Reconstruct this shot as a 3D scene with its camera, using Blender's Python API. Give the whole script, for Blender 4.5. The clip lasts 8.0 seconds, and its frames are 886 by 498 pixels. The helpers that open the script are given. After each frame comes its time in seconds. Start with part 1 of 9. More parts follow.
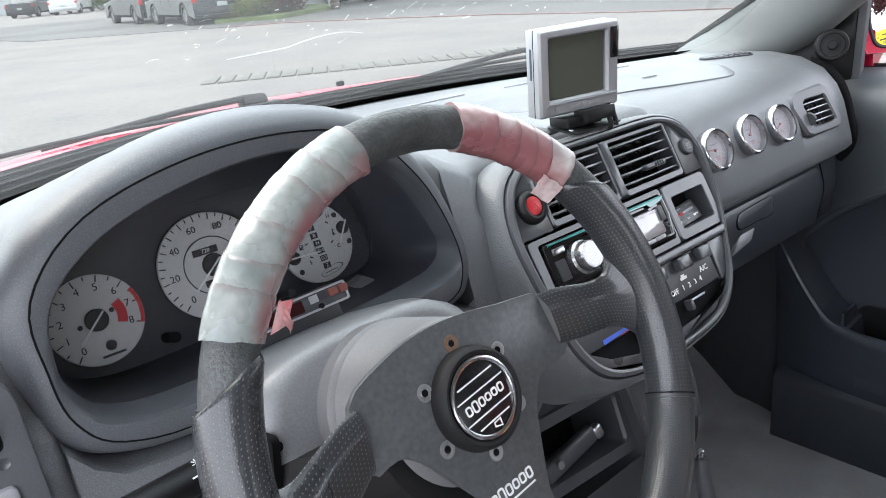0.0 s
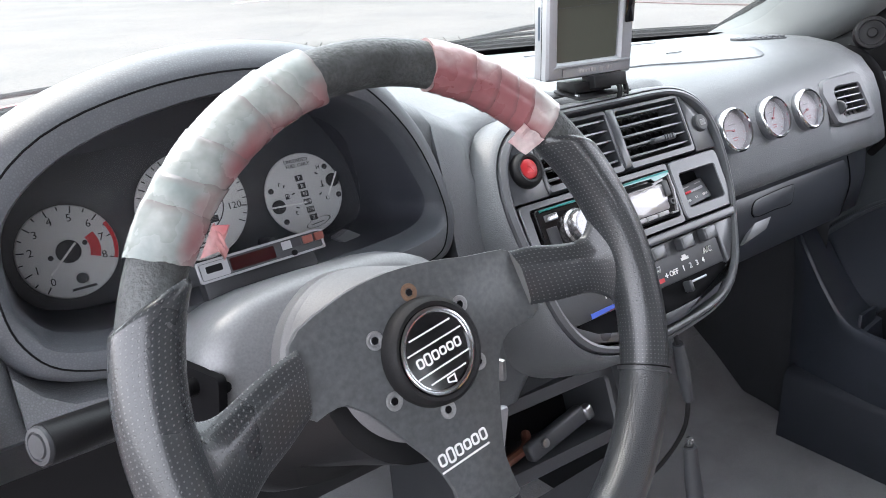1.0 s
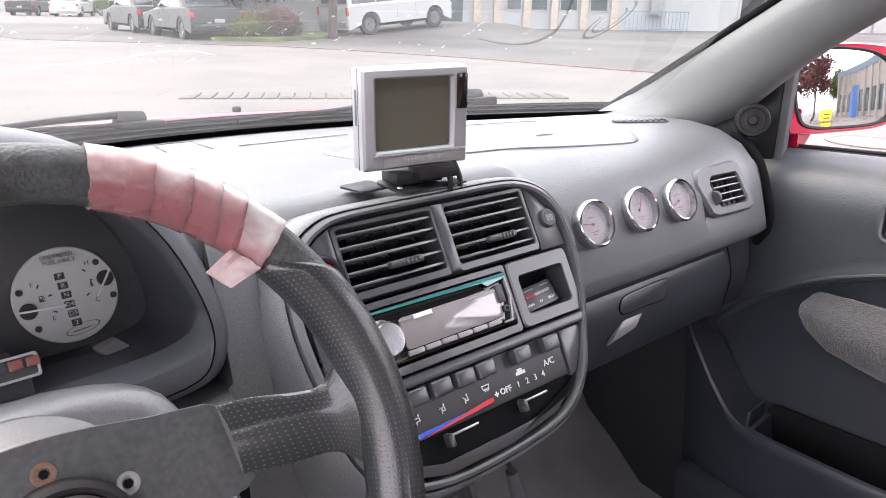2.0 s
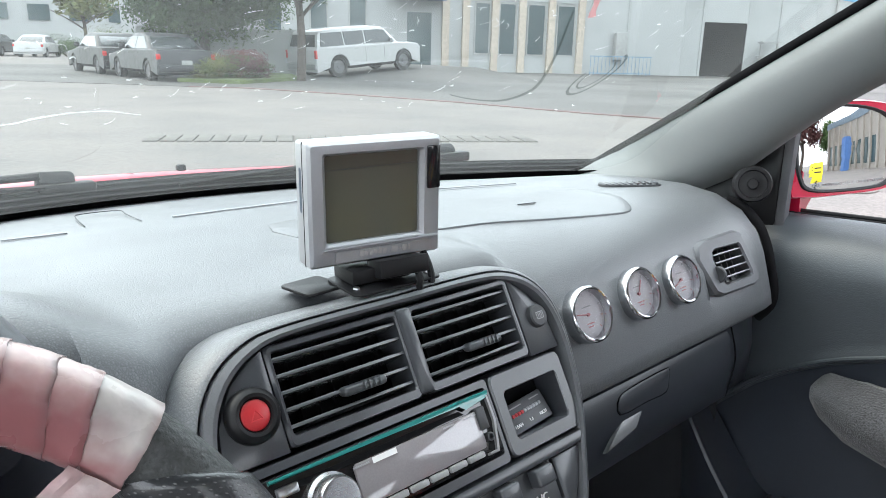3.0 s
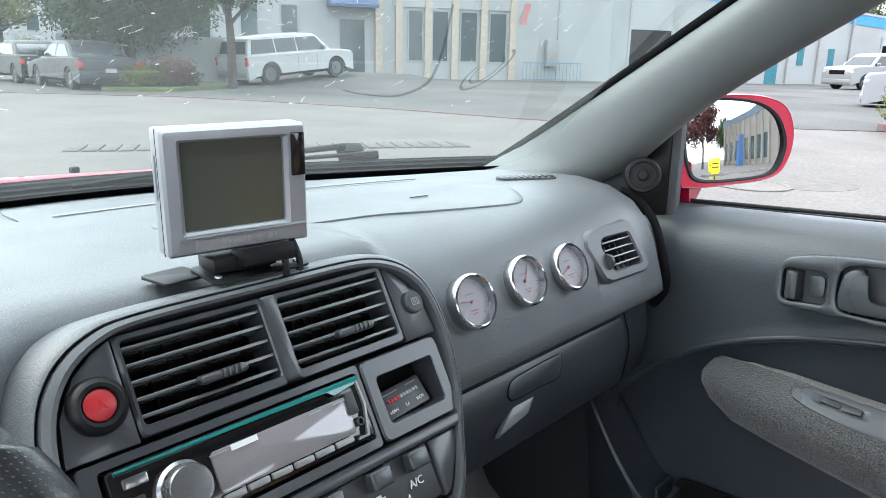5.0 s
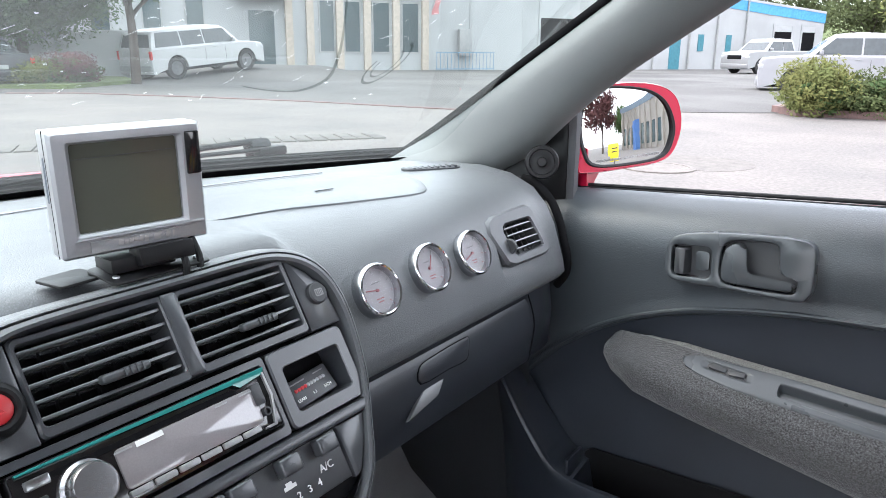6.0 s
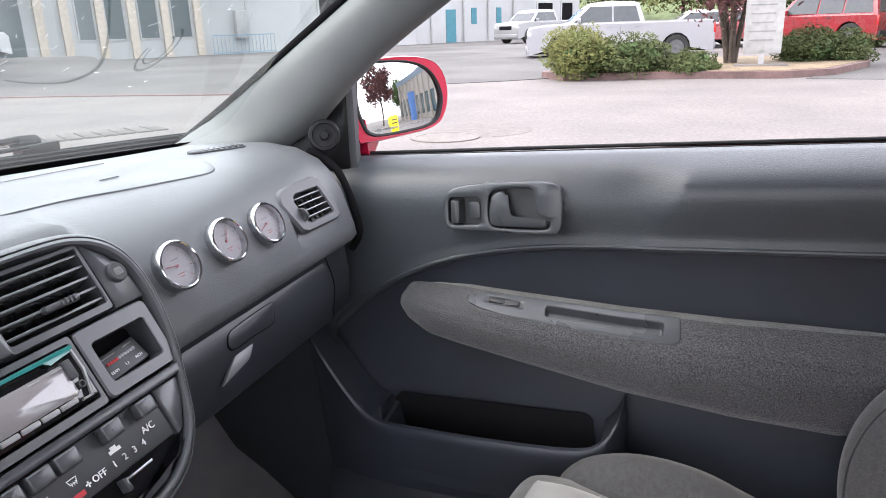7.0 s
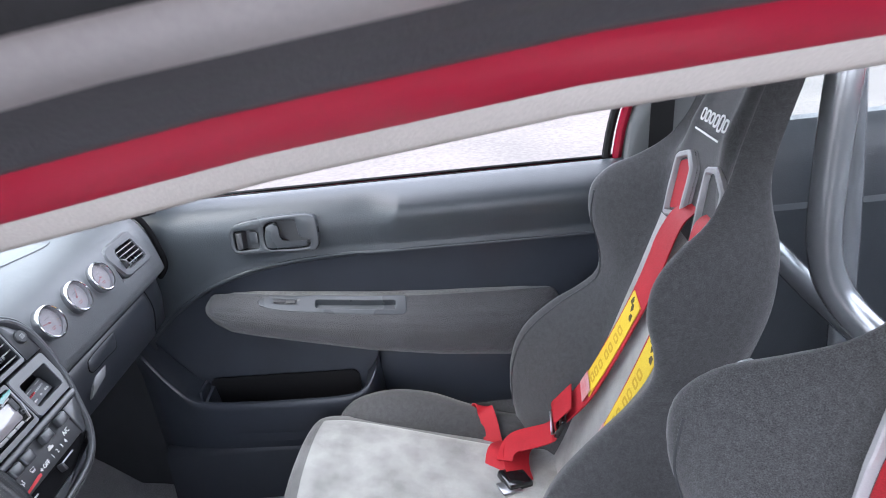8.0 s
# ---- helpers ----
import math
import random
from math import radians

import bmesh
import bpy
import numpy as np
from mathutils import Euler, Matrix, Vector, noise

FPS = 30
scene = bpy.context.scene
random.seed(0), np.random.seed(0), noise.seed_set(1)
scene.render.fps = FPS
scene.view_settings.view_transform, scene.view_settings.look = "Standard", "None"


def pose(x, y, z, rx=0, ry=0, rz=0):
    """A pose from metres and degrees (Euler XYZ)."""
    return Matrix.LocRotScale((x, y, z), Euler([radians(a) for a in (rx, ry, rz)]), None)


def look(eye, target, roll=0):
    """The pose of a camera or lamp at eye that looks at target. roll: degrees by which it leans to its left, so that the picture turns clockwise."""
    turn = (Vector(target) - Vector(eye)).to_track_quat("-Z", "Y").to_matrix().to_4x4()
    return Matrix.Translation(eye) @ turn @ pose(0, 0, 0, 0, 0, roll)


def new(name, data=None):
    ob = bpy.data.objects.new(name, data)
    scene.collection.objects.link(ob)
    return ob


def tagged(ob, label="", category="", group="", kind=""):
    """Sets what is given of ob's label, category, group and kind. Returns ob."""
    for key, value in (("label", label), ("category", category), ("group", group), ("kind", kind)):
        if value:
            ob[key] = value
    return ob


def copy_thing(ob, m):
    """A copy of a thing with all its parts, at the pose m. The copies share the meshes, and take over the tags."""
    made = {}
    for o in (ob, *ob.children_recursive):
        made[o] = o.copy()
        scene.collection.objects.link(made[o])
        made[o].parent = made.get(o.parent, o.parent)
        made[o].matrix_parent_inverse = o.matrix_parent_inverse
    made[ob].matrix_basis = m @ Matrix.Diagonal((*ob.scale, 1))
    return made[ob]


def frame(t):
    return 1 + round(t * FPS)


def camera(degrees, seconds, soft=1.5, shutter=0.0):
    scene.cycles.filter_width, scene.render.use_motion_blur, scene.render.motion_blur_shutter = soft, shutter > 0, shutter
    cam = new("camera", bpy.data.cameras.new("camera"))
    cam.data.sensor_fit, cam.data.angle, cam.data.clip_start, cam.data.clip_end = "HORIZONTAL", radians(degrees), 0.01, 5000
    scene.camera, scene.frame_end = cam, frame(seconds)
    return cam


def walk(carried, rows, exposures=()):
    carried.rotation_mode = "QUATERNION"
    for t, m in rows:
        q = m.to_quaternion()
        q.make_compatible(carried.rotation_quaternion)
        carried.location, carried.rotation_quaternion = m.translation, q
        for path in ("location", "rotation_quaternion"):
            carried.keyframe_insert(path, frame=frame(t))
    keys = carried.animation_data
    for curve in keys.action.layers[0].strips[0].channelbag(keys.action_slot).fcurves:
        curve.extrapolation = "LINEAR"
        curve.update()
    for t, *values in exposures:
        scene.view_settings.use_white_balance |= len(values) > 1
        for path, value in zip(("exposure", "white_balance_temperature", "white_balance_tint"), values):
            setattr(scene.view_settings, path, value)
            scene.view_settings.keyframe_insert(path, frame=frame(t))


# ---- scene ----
cam = camera(63.07, 8.0, soft=0.8, shutter=0.05)
PATH = [
    (0.0, -0.5812, 0.0205, 1.1225, 70.68, 7.00, -40.00),
    (0.5, -0.5872, 0.0128, 1.0927, 69.48, 6.01, -36.48),
    (1.0, -0.5451, 0.0093, 1.0916, 69.68, 4.02, -36.43),
    (1.5, -0.4468, 0.0117, 1.0900, 71.31, 2.10, -37.76),
    (2.0, -0.3863, 0.0109, 1.1033, 73.61, 1.45, -39.85),
    (2.2, -0.3538, 0.0200, 1.1097, 74.46, 1.23, -40.63),
    (3.3, -0.2990, 0.1259, 1.1191, 77.39, 1.42, -42.53),
    (3.5, -0.3009, 0.1257, 1.1173, 77.77, 1.65, -42.70),
    (4.0, -0.3022, 0.1265, 1.1195, 77.95, 1.74, -43.34),
    (4.5, -0.2881, 0.1145, 1.1192, 77.52, 1.51, -44.71),
    (4.7, -0.2677, 0.0940, 1.1073, 77.39, 1.45, -45.65),
    (5.8, -0.2709, 0.0459, 1.1008, 76.32, 2.09, -52.31),
    (6.0, -0.2733, 0.0407, 1.1066, 76.18, 2.41, -53.83),
    (6.5, -0.2898, 0.0189, 1.1107, 75.30, 3.56, -60.44),
    (7.0, -0.3404, -0.0165, 1.1049, 73.53, 5.00, -70.35),
    (7.5, -0.4911, -0.0767, 1.1653, 71.17, 6.11, -80.41),
    (8.0, -0.7151, -0.1499, 1.3254, 68.50, 6.50, -89.15),
]
walk(cam, [(t, pose(x, y, z, rx, ry, rz)) for t, x, y, z, rx, ry, rz in PATH], exposures=[
    (0.0, 1.9, 6550, 13), (1.0, 2.18, 6600, 15), (2.0, 2.16, 7000, 24), (3.5, 1.7, 6350, 4), (4.5, 1.7, 6300, 5), (6.0, 1.98, 6450, 12),
    (7.0, 1.9, 6650, 17), (8.0, 2.15, 6150, 16)])

# ---- daylight: bright thin overcast with a veiled sun from the driver's side ----
world = bpy.data.worlds.new("sky")
scene.world = world
world.use_nodes = True
wn = world.node_tree.nodes
sky_tex = wn.new("ShaderNodeTexSky")
sky_tex.sky_type = "NISHITA"
sky_tex.sun_disc = False
SUN_ELEV, SUN_AZ = 55.0, -35.0      # degrees; azimuth from straight ahead, to the right
sky_tex.sun_elevation = radians(SUN_ELEV)
sky_tex.sun_rotation = radians(SUN_AZ)
sky_tex.air_density = 1.0
sky_tex.dust_density = 4.0
sky_mix = wn.new("ShaderNodeMix")
sky_mix.data_type = "RGBA"
sky_mix.inputs[0].default_value = 0.6
world.node_tree.links.new(sky_tex.outputs[0], sky_mix.inputs[6])
sky_mix.inputs[7].default_value = (13.0, 13.6, 14.4, 1)
world.node_tree.links.new(sky_mix.outputs[2], wn["Background"].inputs[0])
wn["Background"].inputs[1].default_value = 0.15
sun = new("sun", bpy.data.lights.new("sun", "SUN"))
sun.data.energy = 0.5
sun.data.angle = radians(30)
sun.data.color = (1.0, 0.96, 0.9)
sa, se = radians(SUN_AZ), radians(SUN_ELEV)
SUN_DIR = Vector((math.sin(sa) * math.cos(se), math.cos(sa) * math.cos(se), math.sin(se)))
sun.matrix_world = look(SUN_DIR * 30, (0, 0, 0))

# ---- materials ----
MATS = {}


def material(name, base, rough=0.5, metal=0.0, grain=0.15, grain_scale=900.0, bump=0.15, blotch=0.12, blotch_scale=7.0,
             kind="noise", spec=0.5, coat=0.0, dist=0.001, sheen=0.0, second=None, rough_var=0.1):
    """A surface with variation at two scales: fine grain with relief, and broad uneven wear."""
    m = bpy.data.materials.new(name)
    m.use_nodes = True
    n, l = m.node_tree.nodes, m.node_tree.links
    b = n["Principled BSDF"]
    tc = n.new("ShaderNodeTexCoord")
    big = n.new("ShaderNodeTexNoise")
    big.inputs["Scale"].default_value = blotch_scale
    big.inputs["Detail"].default_value = 5
    l.new(tc.outputs["Object"], big.inputs["Vector"])
    if kind == "noise":
        fine = n.new("ShaderNodeTexNoise")
        fine.inputs["Detail"].default_value = 3
        fo = fine.outputs["Fac"]
    else:
        fine = n.new("ShaderNodeTexVoronoi")
        fine.feature = "DISTANCE_TO_EDGE" if kind == "leather" else "F1"
        fo = fine.outputs["Distance"]
    fine.inputs["Scale"].default_value = grain_scale
    l.new(tc.outputs["Object"], fine.inputs["Vector"])
    c2 = second or tuple(max(0, c * (1 - 2 * blotch)) for c in base)
    mixc = n.new("ShaderNodeMix")
    mixc.data_type = "RGBA"
    ramp = n.new("ShaderNodeMapRange")
    ramp.inputs[1].default_value, ramp.inputs[2].default_value = 0.35, 0.7
    l.new(big.outputs["Fac"], ramp.inputs[0])
    l.new(ramp.outputs[0], mixc.inputs[0])
    mixc.inputs[6].default_value = (*base, 1)
    mixc.inputs[7].default_value = (*c2, 1)
    g = n.new("ShaderNodeMapRange")
    g.inputs[1].default_value, g.inputs[2].default_value = (0.3, 0.7) if kind == "noise" else (0.0, 0.4)
    g.inputs[3].default_value, g.inputs[4].default_value = 1 - grain, 1 + grain
    l.new(fo, g.inputs[0])
    mul = n.new("ShaderNodeVectorMath")
    mul.operation = "MULTIPLY"
    l.new(mixc.outputs[2], mul.inputs[0])
    l.new(g.outputs[0], mul.inputs[1])
    l.new(mul.outputs[0], b.inputs["Base Color"])
    rr = n.new("ShaderNodeMapRange")
    rr.inputs[3].default_value, rr.inputs[4].default_value = max(0.02, rough - rough_var), min(1, rough + rough_var)
    l.new(big.outputs["Fac"], rr.inputs[0])
    l.new(rr.outputs[0], b.inputs["Roughness"])
    b.inputs["Metallic"].default_value = metal
    b.inputs["Specular IOR Level"].default_value = spec
    b.inputs["Coat Weight"].default_value = coat
    b.inputs["Coat Roughness"].default_value = 0.06
    b.inputs["Sheen Weight"].default_value = sheen
    if bump:
        bp = n.new("ShaderNodeBump")
        bp.inputs["Strength"].default_value = bump
        bp.inputs["Distance"].default_value = dist
        l.new(fo, bp.inputs["Height"])
        l.new(bp.outputs[0], b.inputs["Normal"])
    MATS[name] = m
    return m


def clear_glass(name, tint, dust=0.0, gloss=0.05):
    """A thin pane: see-through with a tint, a mirror sheen and a film of dust with scratches."""
    m = bpy.data.materials.new(name)
    m.use_nodes = True
    n, l = m.node_tree.nodes, m.node_tree.links
    n.remove(n["Principled BSDF"])
    out = n["Material Output"]
    tr, gl, df = n.new("ShaderNodeBsdfTransparent"), n.new("ShaderNodeBsdfGlossy"), n.new("ShaderNodeBsdfTranslucent")
    tr.inputs[0].default_value = (*tint, 1)
    gl.inputs["Roughness"].default_value = 0.02
    df.inputs[0].default_value = (0.85, 0.9, 0.88, 1)
    fr = n.new("ShaderNodeFresnel")
    fr.inputs[0].default_value = 1.35
    sc = n.new("ShaderNodeMath")
    sc.operation = "MULTIPLY"
    sc.inputs[1].default_value = gloss * 10
    l.new(fr.outputs[0], sc.inputs[0])
    a, c = n.new("ShaderNodeMixShader"), n.new("ShaderNodeMixShader")
    l.new(sc.outputs[0], a.inputs[0])
    l.new(tr.outputs[0], a.inputs[1])
    l.new(gl.outputs[0], a.inputs[2])
    tc = n.new("ShaderNodeTexCoord")
    nz = n.new("ShaderNodeTexNoise")
    nz.inputs["Scale"].default_value, nz.inputs["Detail"].default_value = 9, 6
    l.new(tc.outputs["Object"], nz.inputs["Vector"])
    mr = n.new("ShaderNodeMapRange")
    mr.inputs[1].default_value, mr.inputs[2].default_value = 0.3, 0.75
    mr.inputs[3].default_value, mr.inputs[4].default_value = dust * 0.85, dust * 1.15
    l.new(nz.outputs["Fac"], mr.inputs[0])
    l.new(mr.outputs[0], c.inputs[0])
    l.new(a.outputs[0], c.inputs[1])
    l.new(df.outputs[0], c.inputs[2])
    l.new(c.outputs[0], out.inputs[0])
    MATS[name] = m
    return m


def creased(m, scale=210.0, strength=0.2):
    """Adds the shallow wrinkles of moulded leather grain over the fine grain."""
    n, l = m.node_tree.nodes, m.node_tree.links
    b = n["Principled BSDF"]
    tc = n.new("ShaderNodeTexCoord")
    warp = n.new("ShaderNodeTexNoise")
    warp.inputs["Scale"].default_value, warp.inputs["Detail"].default_value = 26, 3
    l.new(tc.outputs["Object"], warp.inputs["Vector"])
    mix = n.new("ShaderNodeVectorMath")
    mix.operation = "MULTIPLY_ADD"
    mix.inputs[1].default_value = (0.02, 0.02, 0.02)
    l.new(warp.outputs["Color"], mix.inputs[0])
    l.new(tc.outputs["Object"], mix.inputs[2])
    v = n.new("ShaderNodeTexVoronoi")
    v.feature = "DISTANCE_TO_EDGE"
    v.inputs["Scale"].default_value = scale
    l.new(mix.outputs[0], v.inputs["Vector"])
    mr = n.new("ShaderNodeMapRange")
    mr.inputs[1].default_value, mr.inputs[2].default_value = 0.0, 0.12
    l.new(v.outputs["Distance"], mr.inputs[0])
    bp = n.new("ShaderNodeBump")
    bp.inputs["Strength"].default_value, bp.inputs["Distance"].default_value = strength, 0.0006
    l.new(mr.outputs[0], bp.inputs["Height"])
    l.new(b.inputs["Normal"].links[0].from_socket, bp.inputs["Normal"])
    l.new(bp.outputs[0], b.inputs["Normal"])
    return m


def perforated(name, base, rough):
    """Leather with rows of small pierced holes, laid out by the surface's own pattern cells."""
    m = material(name, base, rough, coat=0.25, grain=0.1, grain_scale=700, bump=0.25, dist=0.0005, kind="leather")
    n, l = m.node_tree.nodes, m.node_tree.links
    b = n["Principled BSDF"]
    uvn = n.new("ShaderNodeUVMap")
    uvn.uv_map = "UVMap"
    v = n.new("ShaderNodeTexVoronoi")
    v.voronoi_dimensions = "2D"
    v.inputs["Scale"].default_value, v.inputs["Randomness"].default_value = 1.0, 0.06
    l.new(uvn.outputs[0], v.inputs["Vector"])
    mr = n.new("ShaderNodeMapRange")
    mr.inputs[1].default_value, mr.inputs[2].default_value = 0.10, 0.19
    l.new(v.outputs["Distance"], mr.inputs[0])
    src = b.inputs["Base Color"].links[0].from_socket
    pale = n.new("ShaderNodeMix")
    pale.data_type = "RGBA"
    l.new(mr.outputs[0], pale.inputs[0])
    pale.inputs[6].default_value = (0.10, 0.103, 0.104, 1)
    l.new(src, pale.inputs[7])
    l.new(pale.outputs[2], b.inputs["Base Color"])
    old = b.inputs["Normal"].links[0].from_node
    bp = n.new("ShaderNodeBump")
    bp.inputs["Strength"].default_value, bp.inputs["Distance"].default_value = 0.35, 0.0006
    l.new(mr.outputs[0], bp.inputs["Height"])
    l.new(old.outputs[0], bp.inputs["Normal"])
    l.new(bp.outputs[0], b.inputs["Normal"])
    return m


dash_plastic = creased(material("dash_plastic", (0.118, 0.124, 0.131), 0.36, spec=0.36, grain=0.18, grain_scale=560, bump=0.3, dist=0.0008, kind="leather", blotch=0.08))
face_plastic = material("face_plastic", (0.080, 0.083, 0.090), 0.4, grain=0.1, grain_scale=900, bump=0.2, dist=0.0005, blotch=0.06)
dark_plastic = material("dark_plastic", (0.035, 0.037, 0.041), 0.5, grain=0.1, grain_scale=900, bump=0.15, dist=0.0004)
column_plastic = material("column_plastic", (0.15, 0.154, 0.16), 0.33, grain=0.12, grain_scale=600, bump=0.15, dist=0.0005, blotch=0.06)
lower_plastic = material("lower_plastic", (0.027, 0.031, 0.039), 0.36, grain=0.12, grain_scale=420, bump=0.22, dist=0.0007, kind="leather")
slat_plastic = material("slat_plastic", (0.085, 0.088, 0.094), 0.22, grain=0.06, grain_scale=1200, bump=0.08, dist=0.0003, coat=0.5)
bezel_plastic = material("bezel_plastic", (0.047, 0.050, 0.056), 0.3, grain=0.1, grain_scale=1200, bump=0.15, dist=0.0004, coat=0.25, spec=0.5)
gloss_black = material("gloss_black", (0.008, 0.008, 0.009), 0.12, grain=0, bump=0, blotch=0.05, coat=0.5)
cowl_black = material("cowl_black", (0.012, 0.012, 0.013), 0.9, grain=0.2, bump=0.1, spec=0.0)
sail_black = material("sail_black", (0.009, 0.009, 0.010), 0.42, grain=0.1, bump=0.1, spec=0.22)
# near-black without sheen, chiefly for the shade inside recesses, gaps and openings
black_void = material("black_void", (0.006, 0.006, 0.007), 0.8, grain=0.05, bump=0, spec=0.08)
rubber = material("rubber", (0.014, 0.014, 0.015), 0.6, grain=0.15, bump=0.1, spec=0.2)
carpet = material("carpet", (0.32, 0.323, 0.335), 0.95, grain=0.5, grain_scale=1500, bump=0.8, dist=0.002, blotch=0.2, sheen=0.2)
door_vinyl = creased(material("door_vinyl", (0.050, 0.058, 0.066), 0.34, grain=0.14, grain_scale=420, bump=0.25, dist=0.0008, kind="leather", blotch=0.06))
# darkened copy of the door vinyl, the lower door's shade in its colour
door_vinyl_shaded = material("door_vinyl_shaded", (0.026, 0.031, 0.041), 0.42, grain=0.2, grain_scale=1200, bump=0.25, dist=0.0005)
arm_fabric = material("arm_fabric", (0.046, 0.047, 0.051), 0.95, grain=0.9, grain_scale=500, bump=0.9, dist=0.002, blotch=0.12, sheen=0.3)
suede = material("suede", (0.049, 0.050, 0.052), 0.95, grain=0.6, grain_scale=800, bump=0.45, dist=0.0009, blotch=0.12, blotch_scale=150, sheen=0.22)
suede_mid = material("suede_mid", (0.13, 0.13, 0.128), 0.95, grain=0.3, grain_scale=1300, bump=0.3, dist=0.0008, blotch=0.22, blotch_scale=18, sheen=0.3)
suede_pale = material("suede_pale", (0.31, 0.31, 0.30), 0.95, grain=0.2, grain_scale=1300, bump=0.3, dist=0.0008, blotch=0.22, blotch_scale=18, sheen=0.5)
leather = material("leather", (0.030, 0.033, 0.036), 0.30, coat=0.3, grain=0.1, grain_scale=700, bump=0.7, dist=0.0005, kind="leather")
leather_holes = perforated("leather_holes", (0.027, 0.030, 0.033), 0.29)
worn_leather = material("worn_leather", (0.06, 0.066, 0.066), 0.5, grain=0.3, grain_scale=500, bump=0.7, dist=0.0012, blotch=0.3, blotch_scale=60)
def tape_material(name, outer, inner, shift, width, smear, edge):
    """Thin wrinkled tape, pale outside and with the red layer showing on the side towards the hub."""
    m = material(name, outer, 0.27, coat=0.25, grain=0.14, grain_scale=120, bump=0.4, dist=0.0012, blotch=0.16, blotch_scale=38, second=smear)
    n, l = m.node_tree.nodes, m.node_tree.links
    b = n["Principled BSDF"]
    uvn, sep, wob = n.new("ShaderNodeUVMap"), n.new("ShaderNodeSeparateXYZ"), n.new("ShaderNodeTexNoise")
    uvn.uv_map = "UVMap"
    wob.inputs["Scale"].default_value, wob.inputs["Detail"].default_value = 38, 4
    tc = n.new("ShaderNodeTexCoord")
    l.new(tc.outputs["Object"], wob.inputs["Vector"])
    l.new(uvn.outputs[0], sep.inputs[0])
    cosv, add, mr = n.new("ShaderNodeMath"), n.new("ShaderNodeMath"), n.new("ShaderNodeMapRange")
    ph = n.new("ShaderNodeMath")
    ph.operation, ph.inputs[1].default_value, ph.inputs[2].default_value = "MULTIPLY_ADD", 2 * math.pi, shift
    l.new(sep.outputs[1], ph.inputs[0])
    cosv.operation = "COSINE"
    l.new(ph.outputs[0], cosv.inputs[0])
    add.operation, add.inputs[1].default_value = "MULTIPLY_ADD", 1.5
    l.new(wob.outputs["Fac"], add.inputs[0])
    l.new(cosv.outputs[0], add.inputs[2])
    mr.inputs[1].default_value, mr.inputs[2].default_value = width + 0.3, width + 1.2
    l.new(add.outputs[0], mr.inputs[0])
    mix = n.new("ShaderNodeMix")
    mix.data_type = "RGBA"
    l.new(mr.outputs[0], mix.inputs[0])
    src = b.inputs["Base Color"].links[0].from_socket
    l.new(src, mix.inputs[6])
    mix.inputs[7].default_value = (*inner, 1)
    # the overlap line along each turn of tape
    line, mul2 = n.new("ShaderNodeMapRange"), n.new("ShaderNodeMix")
    line.inputs[1].default_value, line.inputs[2].default_value = 0.0, 0.16
    line.inputs[3].default_value, line.inputs[4].default_value = 0.6, 0.0
    l.new(sep.outputs[0], line.inputs[0])
    mul2.data_type = "RGBA"
    l.new(line.outputs[0], mul2.inputs[0])
    l.new(mix.outputs[2], mul2.inputs[6])
    mul2.inputs[7].default_value = (*edge, 1)
    l.new(mul2.outputs[2], b.inputs["Base Color"])
    return m


tape = tape_material("tape", (0.29, 0.305, 0.29), (0.32, 0.10, 0.11), math.pi, 0.72, (0.17, 0.20, 0.195), (0.17, 0.13, 0.13))
tape_red = tape_material("tape_red", (0.58, 0.52, 0.51), (0.25, 0.092, 0.098), math.pi, 0.02, (0.36, 0.20, 0.20), (0.13, 0.06, 0.062))
tape_white = tape_material("tape_white", (0.50, 0.475, 0.455), (0.30, 0.12, 0.125), math.pi, 0.5, (0.38, 0.35, 0.34), (0.20, 0.12, 0.12))
tape_flap = material("tape_flap", (0.55, 0.16, 0.17), 0.4, grain=0.12, grain_scale=200, bump=0.4, dist=0.001, blotch=0.2, blotch_scale=40, second=(0.55, 0.40, 0.39))
tape_end_pale = material("tape_end_pale", (0.56, 0.46, 0.45), 0.42, grain=0.12, grain_scale=200, bump=0.4, dist=0.001, blotch=0.2, blotch_scale=55, second=(0.42, 0.17, 0.18))
spoke_black = material("spoke_black", (0.068, 0.073, 0.077), 0.38, grain=0.2, grain_scale=300, bump=0.15, dist=0.0004)
chrome = material("chrome", (0.55, 0.56, 0.58), 0.13, 1.0, grain=0, bump=0, blotch=0.02, rough_var=0.03)
steel = material("steel", (0.40, 0.41, 0.42), 0.3, 1.0, grain=0.1, bump=0.05)
alu = material("alu", (0.34, 0.345, 0.36), 0.36, 0.5, grain=0.06, grain_scale=1500, bump=0.08, dist=0.0003, blotch=0.04)
dial_white = material("dial_white", (0.56, 0.565, 0.57), 0.55, grain=0.04, bump=0, blotch=0.03)
gauge_face = material("gauge_face", (0.36, 0.335, 0.36), 0.4, grain=0.05, bump=0)
white_print = material("white_print", (0.75, 0.75, 0.74), 0.5, grain=0, bump=0, blotch=0.02)
dark_print = material("dark_print", (0.02, 0.02, 0.025), 0.5, grain=0, bump=0)
red_print = material("red_print", (0.55, 0.03, 0.04), 0.5, grain=0, bump=0)
blue_print = material("blue_print", (0.03, 0.10, 0.55), 0.5, grain=0, bump=0)
red_button = material("red_button", (0.48, 0.022, 0.028), 0.35, grain=0.04, bump=0)
red_paint = material("red_paint", (0.36, 0.006, 0.032), 0.3, grain=0.03, bump=0, blotch=0.06, spec=0.3, coat=0.05)
red_webbing = material("red_webbing", (0.40, 0.007, 0.016), 0.7, grain=0.3, grain_scale=900, bump=0.4, dist=0.0008, blotch=0.12)
